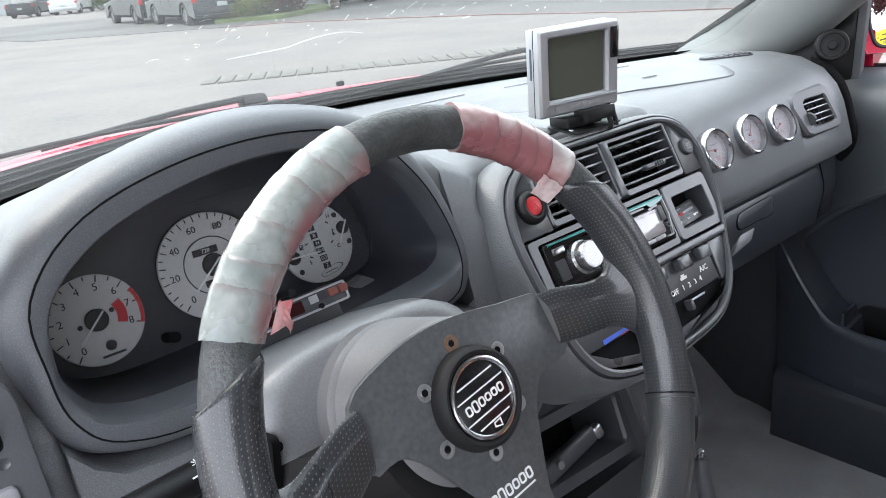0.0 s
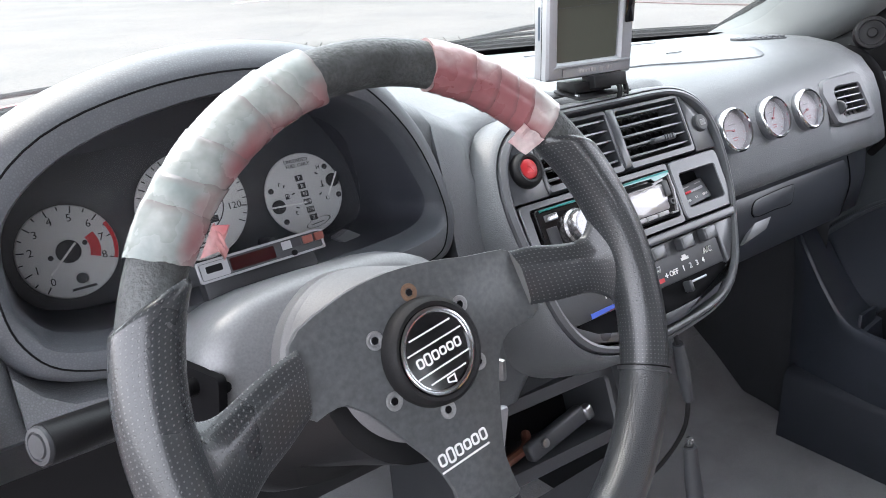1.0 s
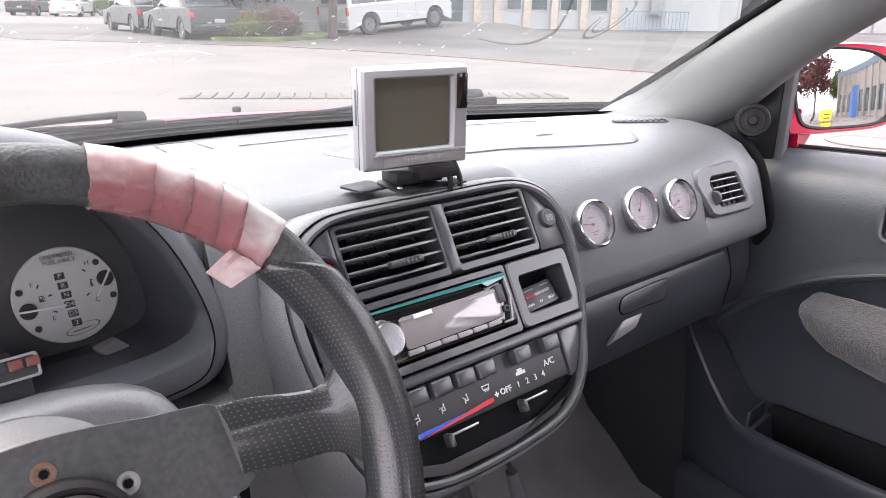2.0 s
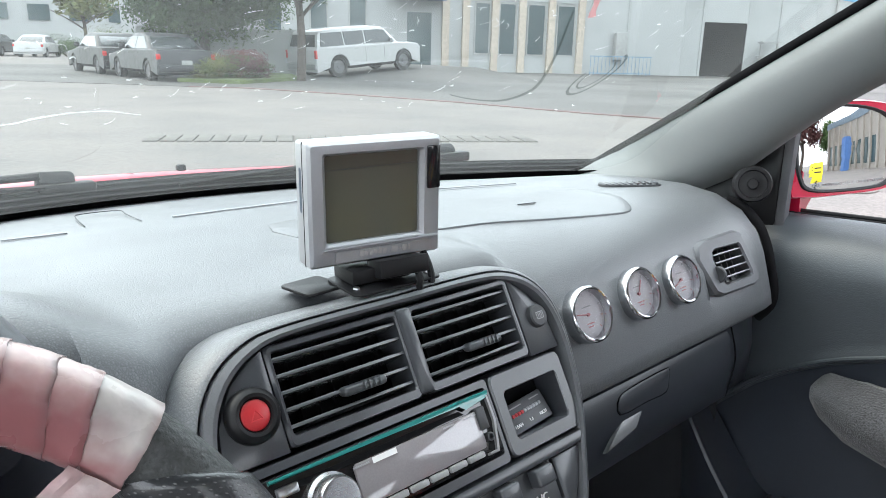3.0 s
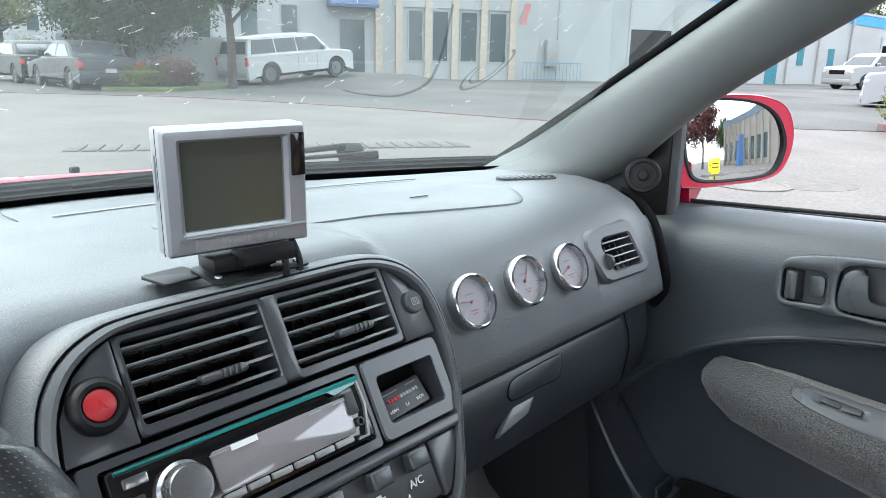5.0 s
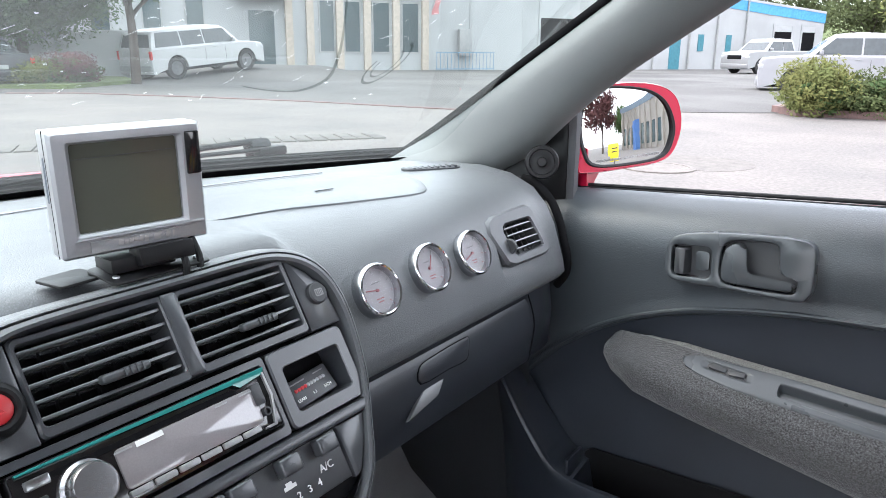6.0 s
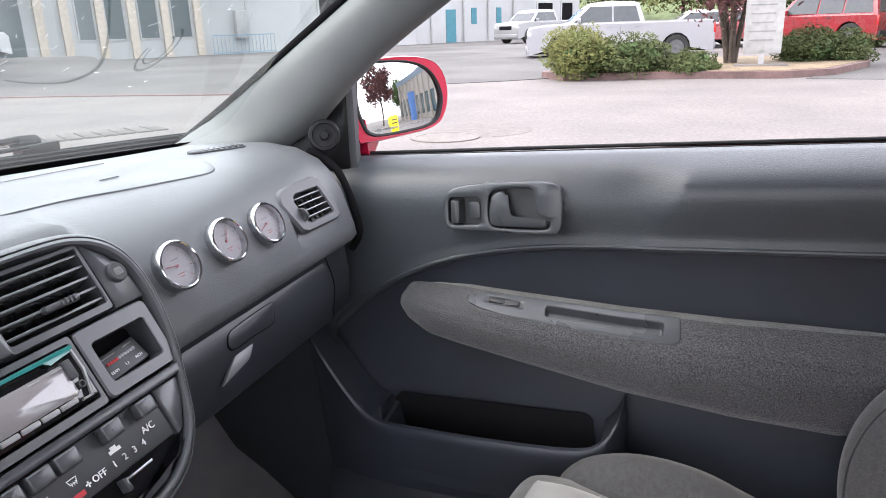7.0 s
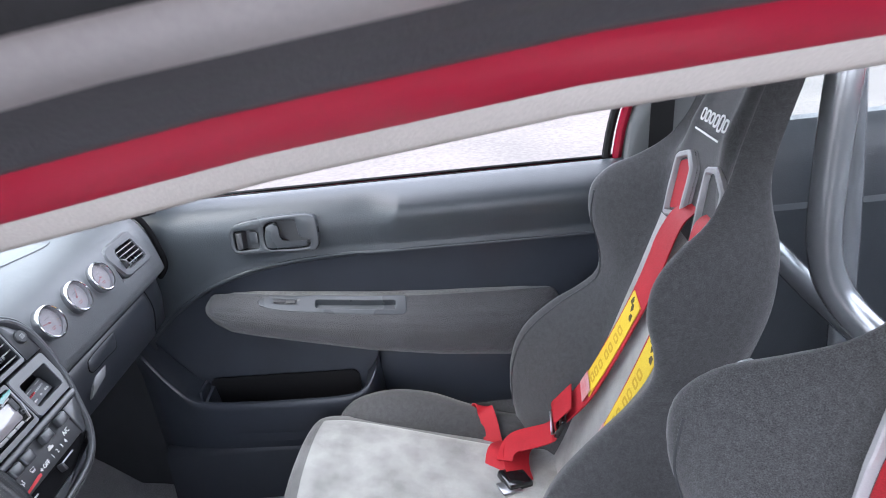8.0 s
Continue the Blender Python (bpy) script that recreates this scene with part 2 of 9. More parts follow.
yellow_pad = material("yellow_pad", (0.75, 0.52, 0.03), 0.6, grain=0.15, grain_scale=800, bump=0.3, blotch=0.1)
headliner = material("headliner", (0.50, 0.48, 0.45), 0.95, grain=0.06, grain_scale=1200, bump=0.15, dist=0.0006)
pillar_cloth = material("pillar_cloth", (0.165, 0.175, 0.175), 0.85, grain=0.14, grain_scale=1400, bump=0.35, dist=0.0006, blotch=0.06)
screen_grey = material("screen_grey", (0.075, 0.078, 0.062), 0.16, grain=0.02, bump=0, blotch=0.05)
mirror_glass = material("mirror_glass", (0.62, 0.64, 0.64), 0.01, 1.0, grain=0, bump=0, blotch=0, rough_var=0)
# the pale base paints the reflection in a dark display glass
lcd_reflecting = material("lcd_reflecting", (0.25, 0.232, 0.24), 0.08, grain=0.05, bump=0, coat=1.0)
key_grey = material("key_grey", (0.28, 0.28, 0.285), 0.32, grain=0.05, bump=0)
teal_edge = material("teal_edge", (0.02, 0.16, 0.15), 0.12, grain=0.05, bump=0, coat=0.6)
weatherstrip = material("weatherstrip", (0.055, 0.055, 0.062), 0.55, grain=0.15, bump=0.15)
drip_trim = material("drip_trim", (0.42, 0.40, 0.40), 0.35, 0.3, grain=0.05, bump=0.05)
cage_paint = material("cage_paint", (0.34, 0.36, 0.38), 0.22, 0.55, grain=0.08, bump=0.05, coat=0.6)
windshield_glass = clear_glass("windshield_glass", (0.77, 0.835, 0.81), dust=0.016, gloss=0.016)
gauge_glass = clear_glass("gauge_glass", (0.95, 0.95, 0.95), dust=0.03, gloss=0.03)
side_glass = clear_glass("side_glass", (0.8, 0.86, 0.84), dust=0.03)

# ---- building tools ----


def finish(bm, smooth=40):
    bmesh.ops.recalc_face_normals(bm, faces=bm.faces)
    for f in bm.faces:
        f.smooth = True
    for e in bm.edges:
        if len(e.link_faces) == 2:
            e.smooth = e.calc_face_angle(0) < radians(smooth)
    return bm


def thing(name, at=(0, 0, 0), label="", category="", group="", kind="", frame_m=None):
    ob = new(name)
    ob.matrix_world = frame_m if frame_m is not None else Matrix.Translation(at)
    ob.empty_display_size = 0.05
    return tagged(ob, label, category, group, kind)


def world_of(ob):
    m = ob.matrix_basis.copy()
    while ob.parent:
        m = ob.parent.matrix_basis @ m
        ob = ob.parent
    return m


def part(name, bm, mat, parent=None, label="", local=False, smooth=40):
    """Links a bmesh as one mesh object under a thing or a part. The mesh is given in the world's metres, or local to the parent."""
    finish(bm, smooth)
    if parent is not None and not local:
        bm.transform(world_of(parent).inverted())
    me = bpy.data.meshes.new(name)
    bm.to_mesh(me)
    bm.free()
    me.materials.append(mat)
    ob = new(name, me)
    if parent is not None:
        ob.parent = parent
    if label:
        ob["label"] = label
    return ob


def solo(name, bm, mat, label="", category="", group="", kind="", smooth=40):
    return tagged(part(name, bm, mat, None, smooth=smooth), label, category, group, kind)


def join(*bms):
    out = bmesh.new()
    for b in bms:
        me = bpy.data.meshes.new("tmp")
        b.to_mesh(me)
        b.free()
        out.from_mesh(me)
        bpy.data.meshes.remove(me)
    return out


def box(size, m=None, bevel=0.0, seg=2):
    bm = bmesh.new()
    bmesh.ops.create_cube(bm, size=1)
    bm.transform(Matrix.Diagonal((*size, 1)))
    if bevel > 0:
        bmesh.ops.bevel(bm, geom=bm.edges[:], offset=min(bevel, min(size) * 0.49), segments=seg, affect="EDGES", profile=0.5)
    if m is not None:
        bm.transform(m)
    return bm


def lathe(profile, m=None, seg=32):
    """Turns (radius, height) points round the local z axis."""
    bm = bmesh.new()
    rings = []
    for r, h in profile:
        if r < 1e-6:
            rings.append([bm.verts.new((0, 0, h))])
        else:
            rings.append([bm.verts.new((r * math.cos(2 * math.pi * i / seg), r * math.sin(2 * math.pi * i / seg), h)) for i in range(seg)])
    for a, b in zip(rings, rings[1:]):
        for i in range(seg):
            j = (i + 1) % seg
            if len(a) == 1 and len(b) == 1:
                continue
            if len(a) == 1:
                bm.faces.new((a[0], b[i], b[j]))
            elif len(b) == 1:
                bm.faces.new((a[i], a[j], b[0]))
            else:
                bm.faces.new((a[i], a[j], b[j], b[i]))
    if m is not None:
        bm.transform(m)
    return bm


def cyl(r, h, m=None, seg=24, bevel=0.0):
    b = min(bevel, h * 0.49, r * 0.49)
    prof = [(0, 0), (r - b, 0), (r, b), (r, h - b), (r - b, h), (0, h)] if b > 0 else [(0, 0), (r, 0), (r, h), (0, h)]
    return lathe(prof, m, seg)


def loft(rings, closed=True, cap=True, uv=None):
    """A skin over rings of points, all of one length; uv: how many pattern cells run along it and round it."""
    bm = bmesh.new()
    vs = [[bm.verts.new(p) for p in r] for r in rings]
    k = len(rings[0])
    lay = bm.loops.layers.uv.new("UVMap") if uv else None
    for r, (a, b) in enumerate(zip(vs, vs[1:])):
        for i in range(k if closed else k - 1):
            j = (i + 1) % k
            f = bm.faces.new((a[i], a[j], b[j], b[i]))
            if uv:
                for lp, (p, q) in zip(f.loops, ((r, i), (r, i + 1), (r + 1, i + 1), (r + 1, i))):
                    lp[lay].uv = (p / (len(rings) - 1) * uv[0], q / k * uv[1])
    if cap and closed:
        bm.faces.new(vs[0])
        bm.faces.new(vs[-1])
    return bm


def smooth_line(pts, n=8, closed=False):
    """Catmull-Rom through points."""
    P = [Vector(p) for p in pts]
    out, k = [], len(P)
    for i in range(k if closed else k - 1):
        if closed:
            a, b, c, d = P[i - 1], P[i], P[(i + 1) % k], P[(i + 2) % k]
        else:
            a, b, c, d = P[max(i - 1, 0)], P[i], P[i + 1], P[min(i + 2, k - 1)]
        for s in range(n):
            t = s / n
            out.append(0.5 * ((2 * b) + (c - a) * t + (2 * a - 5 * b + 4 * c - d) * t * t + (3 * b - a - 3 * c + d) * t ** 3))
    if not closed:
        out.append(P[-1])
    return out


def tube(pts, r, seg=10, n=6, smooth=True, cap=True, flat=1.0):
    """A round bar along points; r a number or one number per point given."""
    line = smooth_line(pts, n) if smooth and len(pts) > 2 else [Vector(p) for p in pts]
    k = len(line)
    rad = [r] * k if not hasattr(r, "__len__") else [float(np.interp(i / (k - 1), np.linspace(0, 1, len(r)), r)) for i in range(k)]
    rings, up = [], None
    for i, p in enumerate(line):
        d = (line[min(i + 1, k - 1)] - line[max(i - 1, 0)]).normalized()
        if up is None:
            up = d.orthogonal().normalized()
        up = (up - d * up.dot(d)).normalized()
        sd = d.cross(up)
        rings.append([p + rad[i] * (math.cos(a) * up + flat * math.sin(a) * sd) for a in (2 * math.pi * q / seg for q in range(seg))])
    return loft(rings, True, cap)


def rounded(w, h, r, n=4, cx=0.0, cy=0.0):
    """The outline of a rounded rectangle; r one radius or four (right-top, left-top, left-bottom, right-bottom)."""
    rs = r if hasattr(r, "__len__") else (r,) * 4
    out = []
    for (sx, sy, a0), q in zip(((1, 1, 0), (-1, 1, 90), (-1, -1, 180), (1, -1, 270)), rs):
        q = max(min(q, w / 2 - 1e-4, h / 2 - 1e-4), 1e-4)
        for i in range(n + 1):
            a = radians(a0 + 90 * i / n)
            out.append((cx + sx * (w / 2 - q) + q * math.cos(a), cy + sy * (h / 2 - q) + q * math.sin(a)))
    return out


def slab(outline, depth, m=None, edge=0.0):
    """A plate: a flat outline (x, y) with its front at z = 0 and its back at -depth; edge rounds the front rim."""
    c = Vector((sum(p[0] for p in outline) / len(outline), sum(p[1] for p in outline) / len(outline)))

    def shrunk(q):
        out, k = [], len(outline)
        for i in range(k):
            a, b, d = Vector(outline[i - 1]), Vector(outline[i]), Vector(outline[(i + 1) % k])
            t = (d - a)
            nn = Vector((-t.y, t.x)).normalized() if t.length > 1e-9 else Vector((0, 0))
            if nn.dot(b - c) > 0:
                nn = -nn
            out.append(b + nn * q)
        return out
    rings = []
    if edge > 0:
        rings.append([(p.x, p.y, 0) for p in shrunk(edge)])
        rings.append([(p.x, p.y, -edge * 0.3) for p in shrunk(edge * 0.3)])
        rings.append([(p[0], p[1], -edge) for p in outline])
    else:
        rings.append([(p[0], p[1], 0) for p in outline])
    rings.append([(p[0], p[1], -depth) for p in outline])
    bm = loft(rings)
    if m is not None:
        bm.transform(m)
    return bm


def frame_slab(outer, inner, depth, m=None, edge=0.0):
    """A plate with a hole; both outlines have the same number of points."""
    rings = [[(p[0], p[1], -depth) for p in outer]]
    if edge > 0:
        co = Vector((sum(p[0] for p in outer) / len(outer), sum(p[1] for p in outer) / len(outer)))
        rings.append([(p[0], p[1], -edge) for p in outer])
        rings.append([(*(co + (Vector(p) - co) * (1 - edge / max((Vector(p) - co).length, 1e-4))), 0) for p in outer])
    else:
        rings.append([(p[0], p[1], 0) for p in outer])
    if edge > 0:
        rings.append([(*(co + (Vector(p) - co) * (1 + edge * 0.6 / max((Vector(p) - co).length, 1e-4))), 0) for p in inner])
        rings.append([(p[0], p[1], -edge * 0.6) for p in inner])
    else:
        rings.append([(p[0], p[1], 0) for p in inner])
    rings.append([(p[0], p[1], -depth) for p in inner])
    bm = loft(rings + [rings[0]], True, False)
    bmesh.ops.remove_doubles(bm, verts=bm.verts, dist=1e-6)
    if m is not None:
        bm.transform(m)
    return bm


def basis(origin, ux, uz):
    """A frame whose x runs along ux and whose z (the front) along uz."""
    z = Vector(uz).normalized()
    x = Vector(ux)
    x = (x - z * x.dot(z)).normalized()
    y = z.cross(x)
    return Matrix(((x.x, y.x, z.x, origin[0]), (x.y, y.y, z.y, origin[1]), (x.z, y.z, z.z, origin[2]), (0, 0, 0, 1)))


def lettering(text, size, m, depth=0.0004):
    cu = bpy.data.curves.new("txt", "FONT")
    cu.body, cu.size, cu.align_x, cu.align_y, cu.extrude, cu.resolution_u = text, size, "CENTER", "CENTER", depth, 2
    ob = bpy.data.objects.new("txt", cu)
    me = bpy.data.meshes.new_from_object(ob)
    bpy.data.objects.remove(ob)
    bpy.data.curves.remove(cu)
    bm = bmesh.new()
    bm.from_mesh(me)
    bpy.data.meshes.remove(me)
    bm.transform(m)
    return bm


def T(x=0, y=0, z=0):
    return Matrix.Translation((x, y, z))

# ---- dashboard ----


def glass_base(x):
    """How far ahead the windscreen meets the dashboard."""
    return 1.13 - 0.75 * x * x


def dash_profile(x, zone):
    yw = glass_base(x)
    top = [(yw + 0.01, 0.945), (yw - 0.02, 0.963), (yw * 0.6 + 0.26, 0.973), (0.70, 0.975)]
    if zone == "cluster":
        rest = [(0.655, 0.972), (0.648, 0.962), (0.64, 0.90), (0.635, 0.86), (0.60, 0.855), (0.53, 0.857), (0.482, 0.860),
                (0.470, 0.856), (0.467, 0.841), (0.473, 0.834), (0.483, 0.830), (0.50, 0.827), (0.55, 0.815), (0.85, 0.75)]
    elif zone == "stack":
        rest = [(0.62, 0.9758), (0.575, 0.9750), (0.538, 0.9718), (0.526, 0.955), (0.532, 0.912), (0.524, 0.870), (0.516, 0.842),
                (0.513, 0.828), (0.508, 0.815), (0.500, 0.80), (0.492, 0.776), (0.505, 0.762), (0.58, 0.735), (0.85, 0.68)]
    elif zone == "mid":
        e = min(1.0, max(0.0, (-x - 0.150) / 0.084))
        e = 0.032 * e * e * (3 - 2 * e)         # the crest rises towards the instrument hood
        rest = [(0.62, 0.9755 + 0.7 * e), (0.560, 0.9752 + e), (0.524, 0.972 + e), (0.503, 0.961 + 0.9 * e), (0.491, 0.934 + 0.4 * e), (0.482, 0.900), (0.475, 0.867),
                (0.470, 0.842), (0.468, 0.828), (0.467, 0.81), (0.468, 0.78), (0.472, 0.74), (0.50, 0.68), (0.85, 0.60)]
    elif zone == "left":
        rest = [(0.62, 0.972), (0.56, 0.966), (0.52, 0.953), (0.49, 0.93), (0.475, 0.905), (0.468, 0.885), (0.467, 0.868),
                (0.468, 0.855), (0.472, 0.847), (0.480, 0.841), (0.493, 0.836), (0.51, 0.832), (0.55, 0.815), (0.85, 0.75)]
    else:
        rest = [(0.62, 0.9725), (0.572, 0.963), (0.536, 0.945), (0.515, 0.921), (0.503, 0.895), (0.495, 0.865), (0.489, 0.842),
                (0.487, 0.828), (0.495, 0.819), (0.512, 0.815), (0.508, 0.77), (0.515, 0.715), (0.58, 0.665), (0.85, 0.62)]
    return [(x, y, z) for y, z in top + rest]


def dash_ring(x, za, zb=None, k=0.0):
    a = dash_profile(x, za)
    if zb:
        b = dash_profile(x, zb)
        a = [tuple(Vector(p).lerp(Vector(q), k)) for p, q in zip(a, b)]
    return a


def stack_ring(x):
    """The bulge that carries the centre panel, blended into the faces beside it along the panel's tapering outline."""
    a, b = dash_profile(x, "stack"), dash_profile(x, "right" if x > 0 else "mid")
    out = []
    for p, q in zip(a, b):
        w = float(np.interp(p[2], (0.77, 0.80, 0.85, 0.90, 0.97), (0.080, 0.098, 0.122, 0.136, 0.132)))
        k = min(1.0, max(0.0, (abs(x) - w) / 0.042))
        out.append(tuple(Vector(p).lerp(Vector(q), k * k * (3 - 2 * k))))
    return out


dash_rings = [dash_ring(x, "left") for x in (-0.70, -0.66, -0.60, -0.556)]
dash_rings += [[(x, y + (d if z > 0.85 else 0.0), z) for _, y, z in dash_profile(x, "left")] for x, d in ((-0.546, 0.004), (-0.541, 0.012))]
dash_rings += [[(x, y, z + (d if 0.846 < z < 0.87 else 0.0)) for _, y, z in dash_profile(x, "cluster")] for x, d in ((-0.5405, 0.034), (-0.528, 0.016), (-0.512, 0.004))]
dash_rings += [dash_ring(x, "cluster") for x in (-0.48, -0.42, -0.36, -0.30, -0.24, -0.206)]
dash_rings += [stack_ring(-0.204 + 0.008 * i) for i in range(15)]
dash_rings += [stack_ring(x) for x in (-0.075, -0.04, 0.0, 0.04, 0.075)]
dash_rings += [stack_ring(0.084 + 0.008 * i) for i in range(14)]
dash_rings += [dash_ring(x, "right") for x in (0.22, 0.28, 0.34, 0.40, 0.454)]
for x in (0.457, 0.51, 0.560):      # the well behind the side vent
    well = dash_profile(x, "right")
    dash_rings.append([(p[0], p[1] + (0.036 if i == 8 else 0.0), p[2]) for i, p in enumerate(well)])
dash_rings += [dash_ring(x, "right") for x in (0.563, 0.575)]
dash_rings += [[(0.612, y + 0.003, z - 0.001) for _, y, z in dash_profile(0.612, "right")], [(0.630, y + 0.013, z - 0.006) for _, y, z in dash_profile(0.630, "right")],
               [(0.638, y + 0.05, z - 0.02) for _, y, z in dash_profile(0.638, "right")]]
dashboard = thing("dashboard", (0, 0.7, 0.6), "grey grained plastic dashboard with a hooded instrument opening", "dashboard")
part("body", loft([r[:13] for r in dash_rings], False), dash_plastic, dashboard, smooth=50)
part("hood_shoulder", loft([[(p if i < 8 else (max(p[0], -0.2045), 0.503, p[2])) for i, p in enumerate(stack_ring(-0.236 + 0.008 * k)[:9])] for k in range(5)], False), dash_plastic, dashboard, "shoulder that runs up into the instrument hood", smooth=60)
part("lower_body", loft([r[12:] for r in dash_rings if -0.21 < r[0][0] < 0.082], False), dash_plastic, dashboard, smooth=50)
# the downward side takes a darker plastic in place of shade
part("lower_body", loft([r[12:] for r in dash_rings if r[0][0] < -0.2], False), lower_plastic, dashboard, "dashboard underside, its shade put into a darker colour", smooth=50)
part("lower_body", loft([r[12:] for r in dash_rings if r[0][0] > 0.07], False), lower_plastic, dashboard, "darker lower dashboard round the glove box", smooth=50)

# the airbag lid and its seams lie on the top of the dashboard
LID = [(0.06, 0.650), (0.14, 0.637), (0.212, 0.6235), (0.29, 0.602), (0.365, 0.584), (0.398, 0.578), (0.418, 0.581), (0.437, 0.597), (0.452, 0.625), (0.455, 0.66), (0.437, 0.702), (0.36, 0.722), (0.227, 0.750), (0.06, 0.775)]
lid_o = [(p.x, p.y) for p in smooth_line([(a, b, 0) for a, b in LID], 3, True)]


def top_z(x, y):
    """The height of the dashboard's top right of the centre."""
    prof = sorted((p[1], p[2]) for p in dash_profile(x, "right")[1:9])
    return float(np.interp(y, [p[0] for p in prof], [p[1] for p in prof]))


lid_c = Vector((sum(p[0] for p in lid_o) / len(lid_o), sum(p[1] for p in lid_o) / len(lid_o)))
lid_rings = []
for k, h in ((1.012, -0.003), (1.010, 0.0008), (1.0, 0.0018), (0.9, 0.0022), (0.6, 0.0024), (0.3, 0.0026), (0.02, 0.0026)):
    row = []
    for x, y in lid_o:
        q = lid_c + (Vector((x, y)) - lid_c) * k
        row.append((q.x, q.y, top_z(q.x, q.y) + h))
    lid_rings.append(row)
part("airbag_lid", loft(lid_rings), dash_plastic, dashboard, "raised airbag lid")
# pale bars draw the highlights along the step edges
for line in ([(-0.16, 0.907, 0.9745), (-0.103, 0.897, 0.9745)], [(0.008, 0.904, 0.9745), (0.08, 0.898, 0.9745), (0.166, 0.887, 0.9748)], [(0.227, 0.86, 0.9752), (0.33, 0.83, 0.9756), (0.44, 0.78, 0.9760)]):
    part("edge_highlight", tube(line, 0.0011, 6, 5), alu, dashboard, "highlight along a moulded edge, drawn as a pale line")
part("service_tab", tube([(-0.079, 0.922, 0.9742), (-0.070, 0.985, 0.9735), (-0.056, 1.020, 0.9715), (-0.018, 1.003, 0.973), (-0.022, 0.964, 0.974), (-0.026, 0.905, 0.9745)], 0.0006, 6, 5), dark_plastic, dashboard)
part("lid_tab", box((0.024, 0.004, 0.0012), pose(0.32, 0.655, 0.9775, 0, 0, -14), 0.0005), bezel_plastic, dashboard)
grille = part("defroster_grille", slab(rounded(0.085, 0.026, 0.012), 0.004, basis((0.535, 0.66, 0.9765), (0.8, -0.6, 0), (0, -0.05, 1)), 0.001), dark_plastic, dashboard)
for i in range(9):
    part("slat", box((0.0035, 0.02, 0.003), basis((0.535 + (i - 4) * 0.0069, 0.66 - (i - 4) * 0.0052, 0.9765), (0.8, -0.6, 0), (0, 0, 1)), 0.0005), bezel_plastic, grille)

# glove box: its lid with the flush handle and the pale latch below it
part("glove_box_lid", loft([[(x, 0.5075, 0.806), (x, 0.5030, 0.800), (x, 0.4985, 0.77), (x, 0.503, 0.722), (x, 0.508, 0.716)] for x in (0.17, 0.30, 0.42, 0.53)], False), lower_plastic, dashboard)
ho = [(p.x, p.y) for p in smooth_line([(a, b, 0) for a, b in ((-0.048, -0.010), (0.0, -0.011), (0.036, -0.012), (0.046, 0.0), (0.050, 0.010), (0.040, 0.013), (-0.02, 0.012), (-0.046, 0.008))], 3, True)]
handle = part("glove_box_handle", slab(ho, 0.008, basis((0.338, 0.4990, 0.789), (1, 0, 0), (0, -0.97, 0.22)), 0.0025), lower_plastic, dashboard)
part("handle_shadow_gap", slab([(a * 1.012, b * 1.04) for a, b in ho], 0.004, basis((0.338, 0.5000, 0.7885), (1, 0, 0), (0, -0.97, 0.22))), black_void, dashboard)
part("latch", slab([(-0.045, -0.008), (0.012, -0.006), (0.030, 0.004), (0.034, 0.011), (-0.004, 0.010)], 0.006, basis((0.300, 0.495, 0.7625), (1, 0, 0.10), (0, -0.90, 0.43)), 0.0012), column_plastic, dashboard, "pale worn latch tongue")
part("glove_box_seam", tube([(0.532, 0.5035, 0.812), (0.536, 0.497, 0.77), (0.53, 0.504, 0.72)], 0.0010, 6), black_void, dashboard)

# ---- instrument hood and cluster ----
cluster_black = material("cluster_black", (0.037, 0.040, 0.050), 0.4, grain=0.1, grain_scale=900, bump=0.12, dist=0.0004)
hood_plastic = material("hood_plastic", (0.078, 0.083, 0.092), 0.42, grain=0.16, grain_scale=560, bump=0.25, dist=0.0007, kind="leather", blotch=0.06, spec=0.45)
HOOD_OUT = [(-0.552, 0.938), (-0.548, 0.988), (-0.505, 1.032), (-0.427, 1.058), (-0.345, 1.062), (-0.271, 1.042), (-0.224, 0.991), (-0.201, 0.932),
            (-0.200, 0.89), (-0.225, 0.868), (-0.32, 0.862), (-0.46, 0.860), (-0.522, 0.874), (-0.546, 0.90)]
HOOD_IN = [(-0.528, 0.940), (-0.519, 0.978), (-0.481, 1.008), (-0.418, 1.026), (-0.345, 1.030), (-0.281, 1.014), (-0.242, 0.982), (-0.219, 0.94),
           (-0.212, 0.912), (-0.236, 0.895), (-0.32, 0.889), (-0.45, 0.886), (-0.505, 0.894), (-0.524, 0.914)]


def ring_at(pts, y, grow=0.0, n=5, tilt=0.0):
    c = Vector((-0.365, 0.95))
    out = []
    for p in smooth_line([(a, b, 0) for a, b in pts], n, True):
        q = Vector((p.x, p.y)) - c
        q = q * (1 + grow / max(q.length, 0.01))
        out.append((c.x + q.x, y + tilt * (c.y + q.y - 0.95), c.y + q.y))
    return out


cluster_surround = thing("instrument_hood", (-0.365, 0.5, 0.86), "grey plastic hood around the white-faced instruments", "instrument hood")
part("surround", loft([ring_at(HOOD_OUT, y, g, tilt=0.12) for y, g in ((0.518, 0.001), (0.506, 0.001), (0.4965, -0.0004), (0.4895, -0.0026), (0.4845, -0.0060), (0.4810, -0.0110), (0.4790, -0.0180))]
                      + [ring_at(HOOD_IN, y, g, tilt=0.12) for y, g in ((0.4815, 0.0030), (0.4855, 0.0010), (0.493, 0.0), (0.512, -0.001))], True, False), hood_plastic, cluster_surround)
seam_line = ring_at(HOOD_OUT, 0.4792, -0.0170, tilt=0.12)
part("seam", tube(seam_line + seam_line[:1], 0.0007, 6, smooth=False), black_void, cluster_surround, "thin dark joint round the instrument panel")
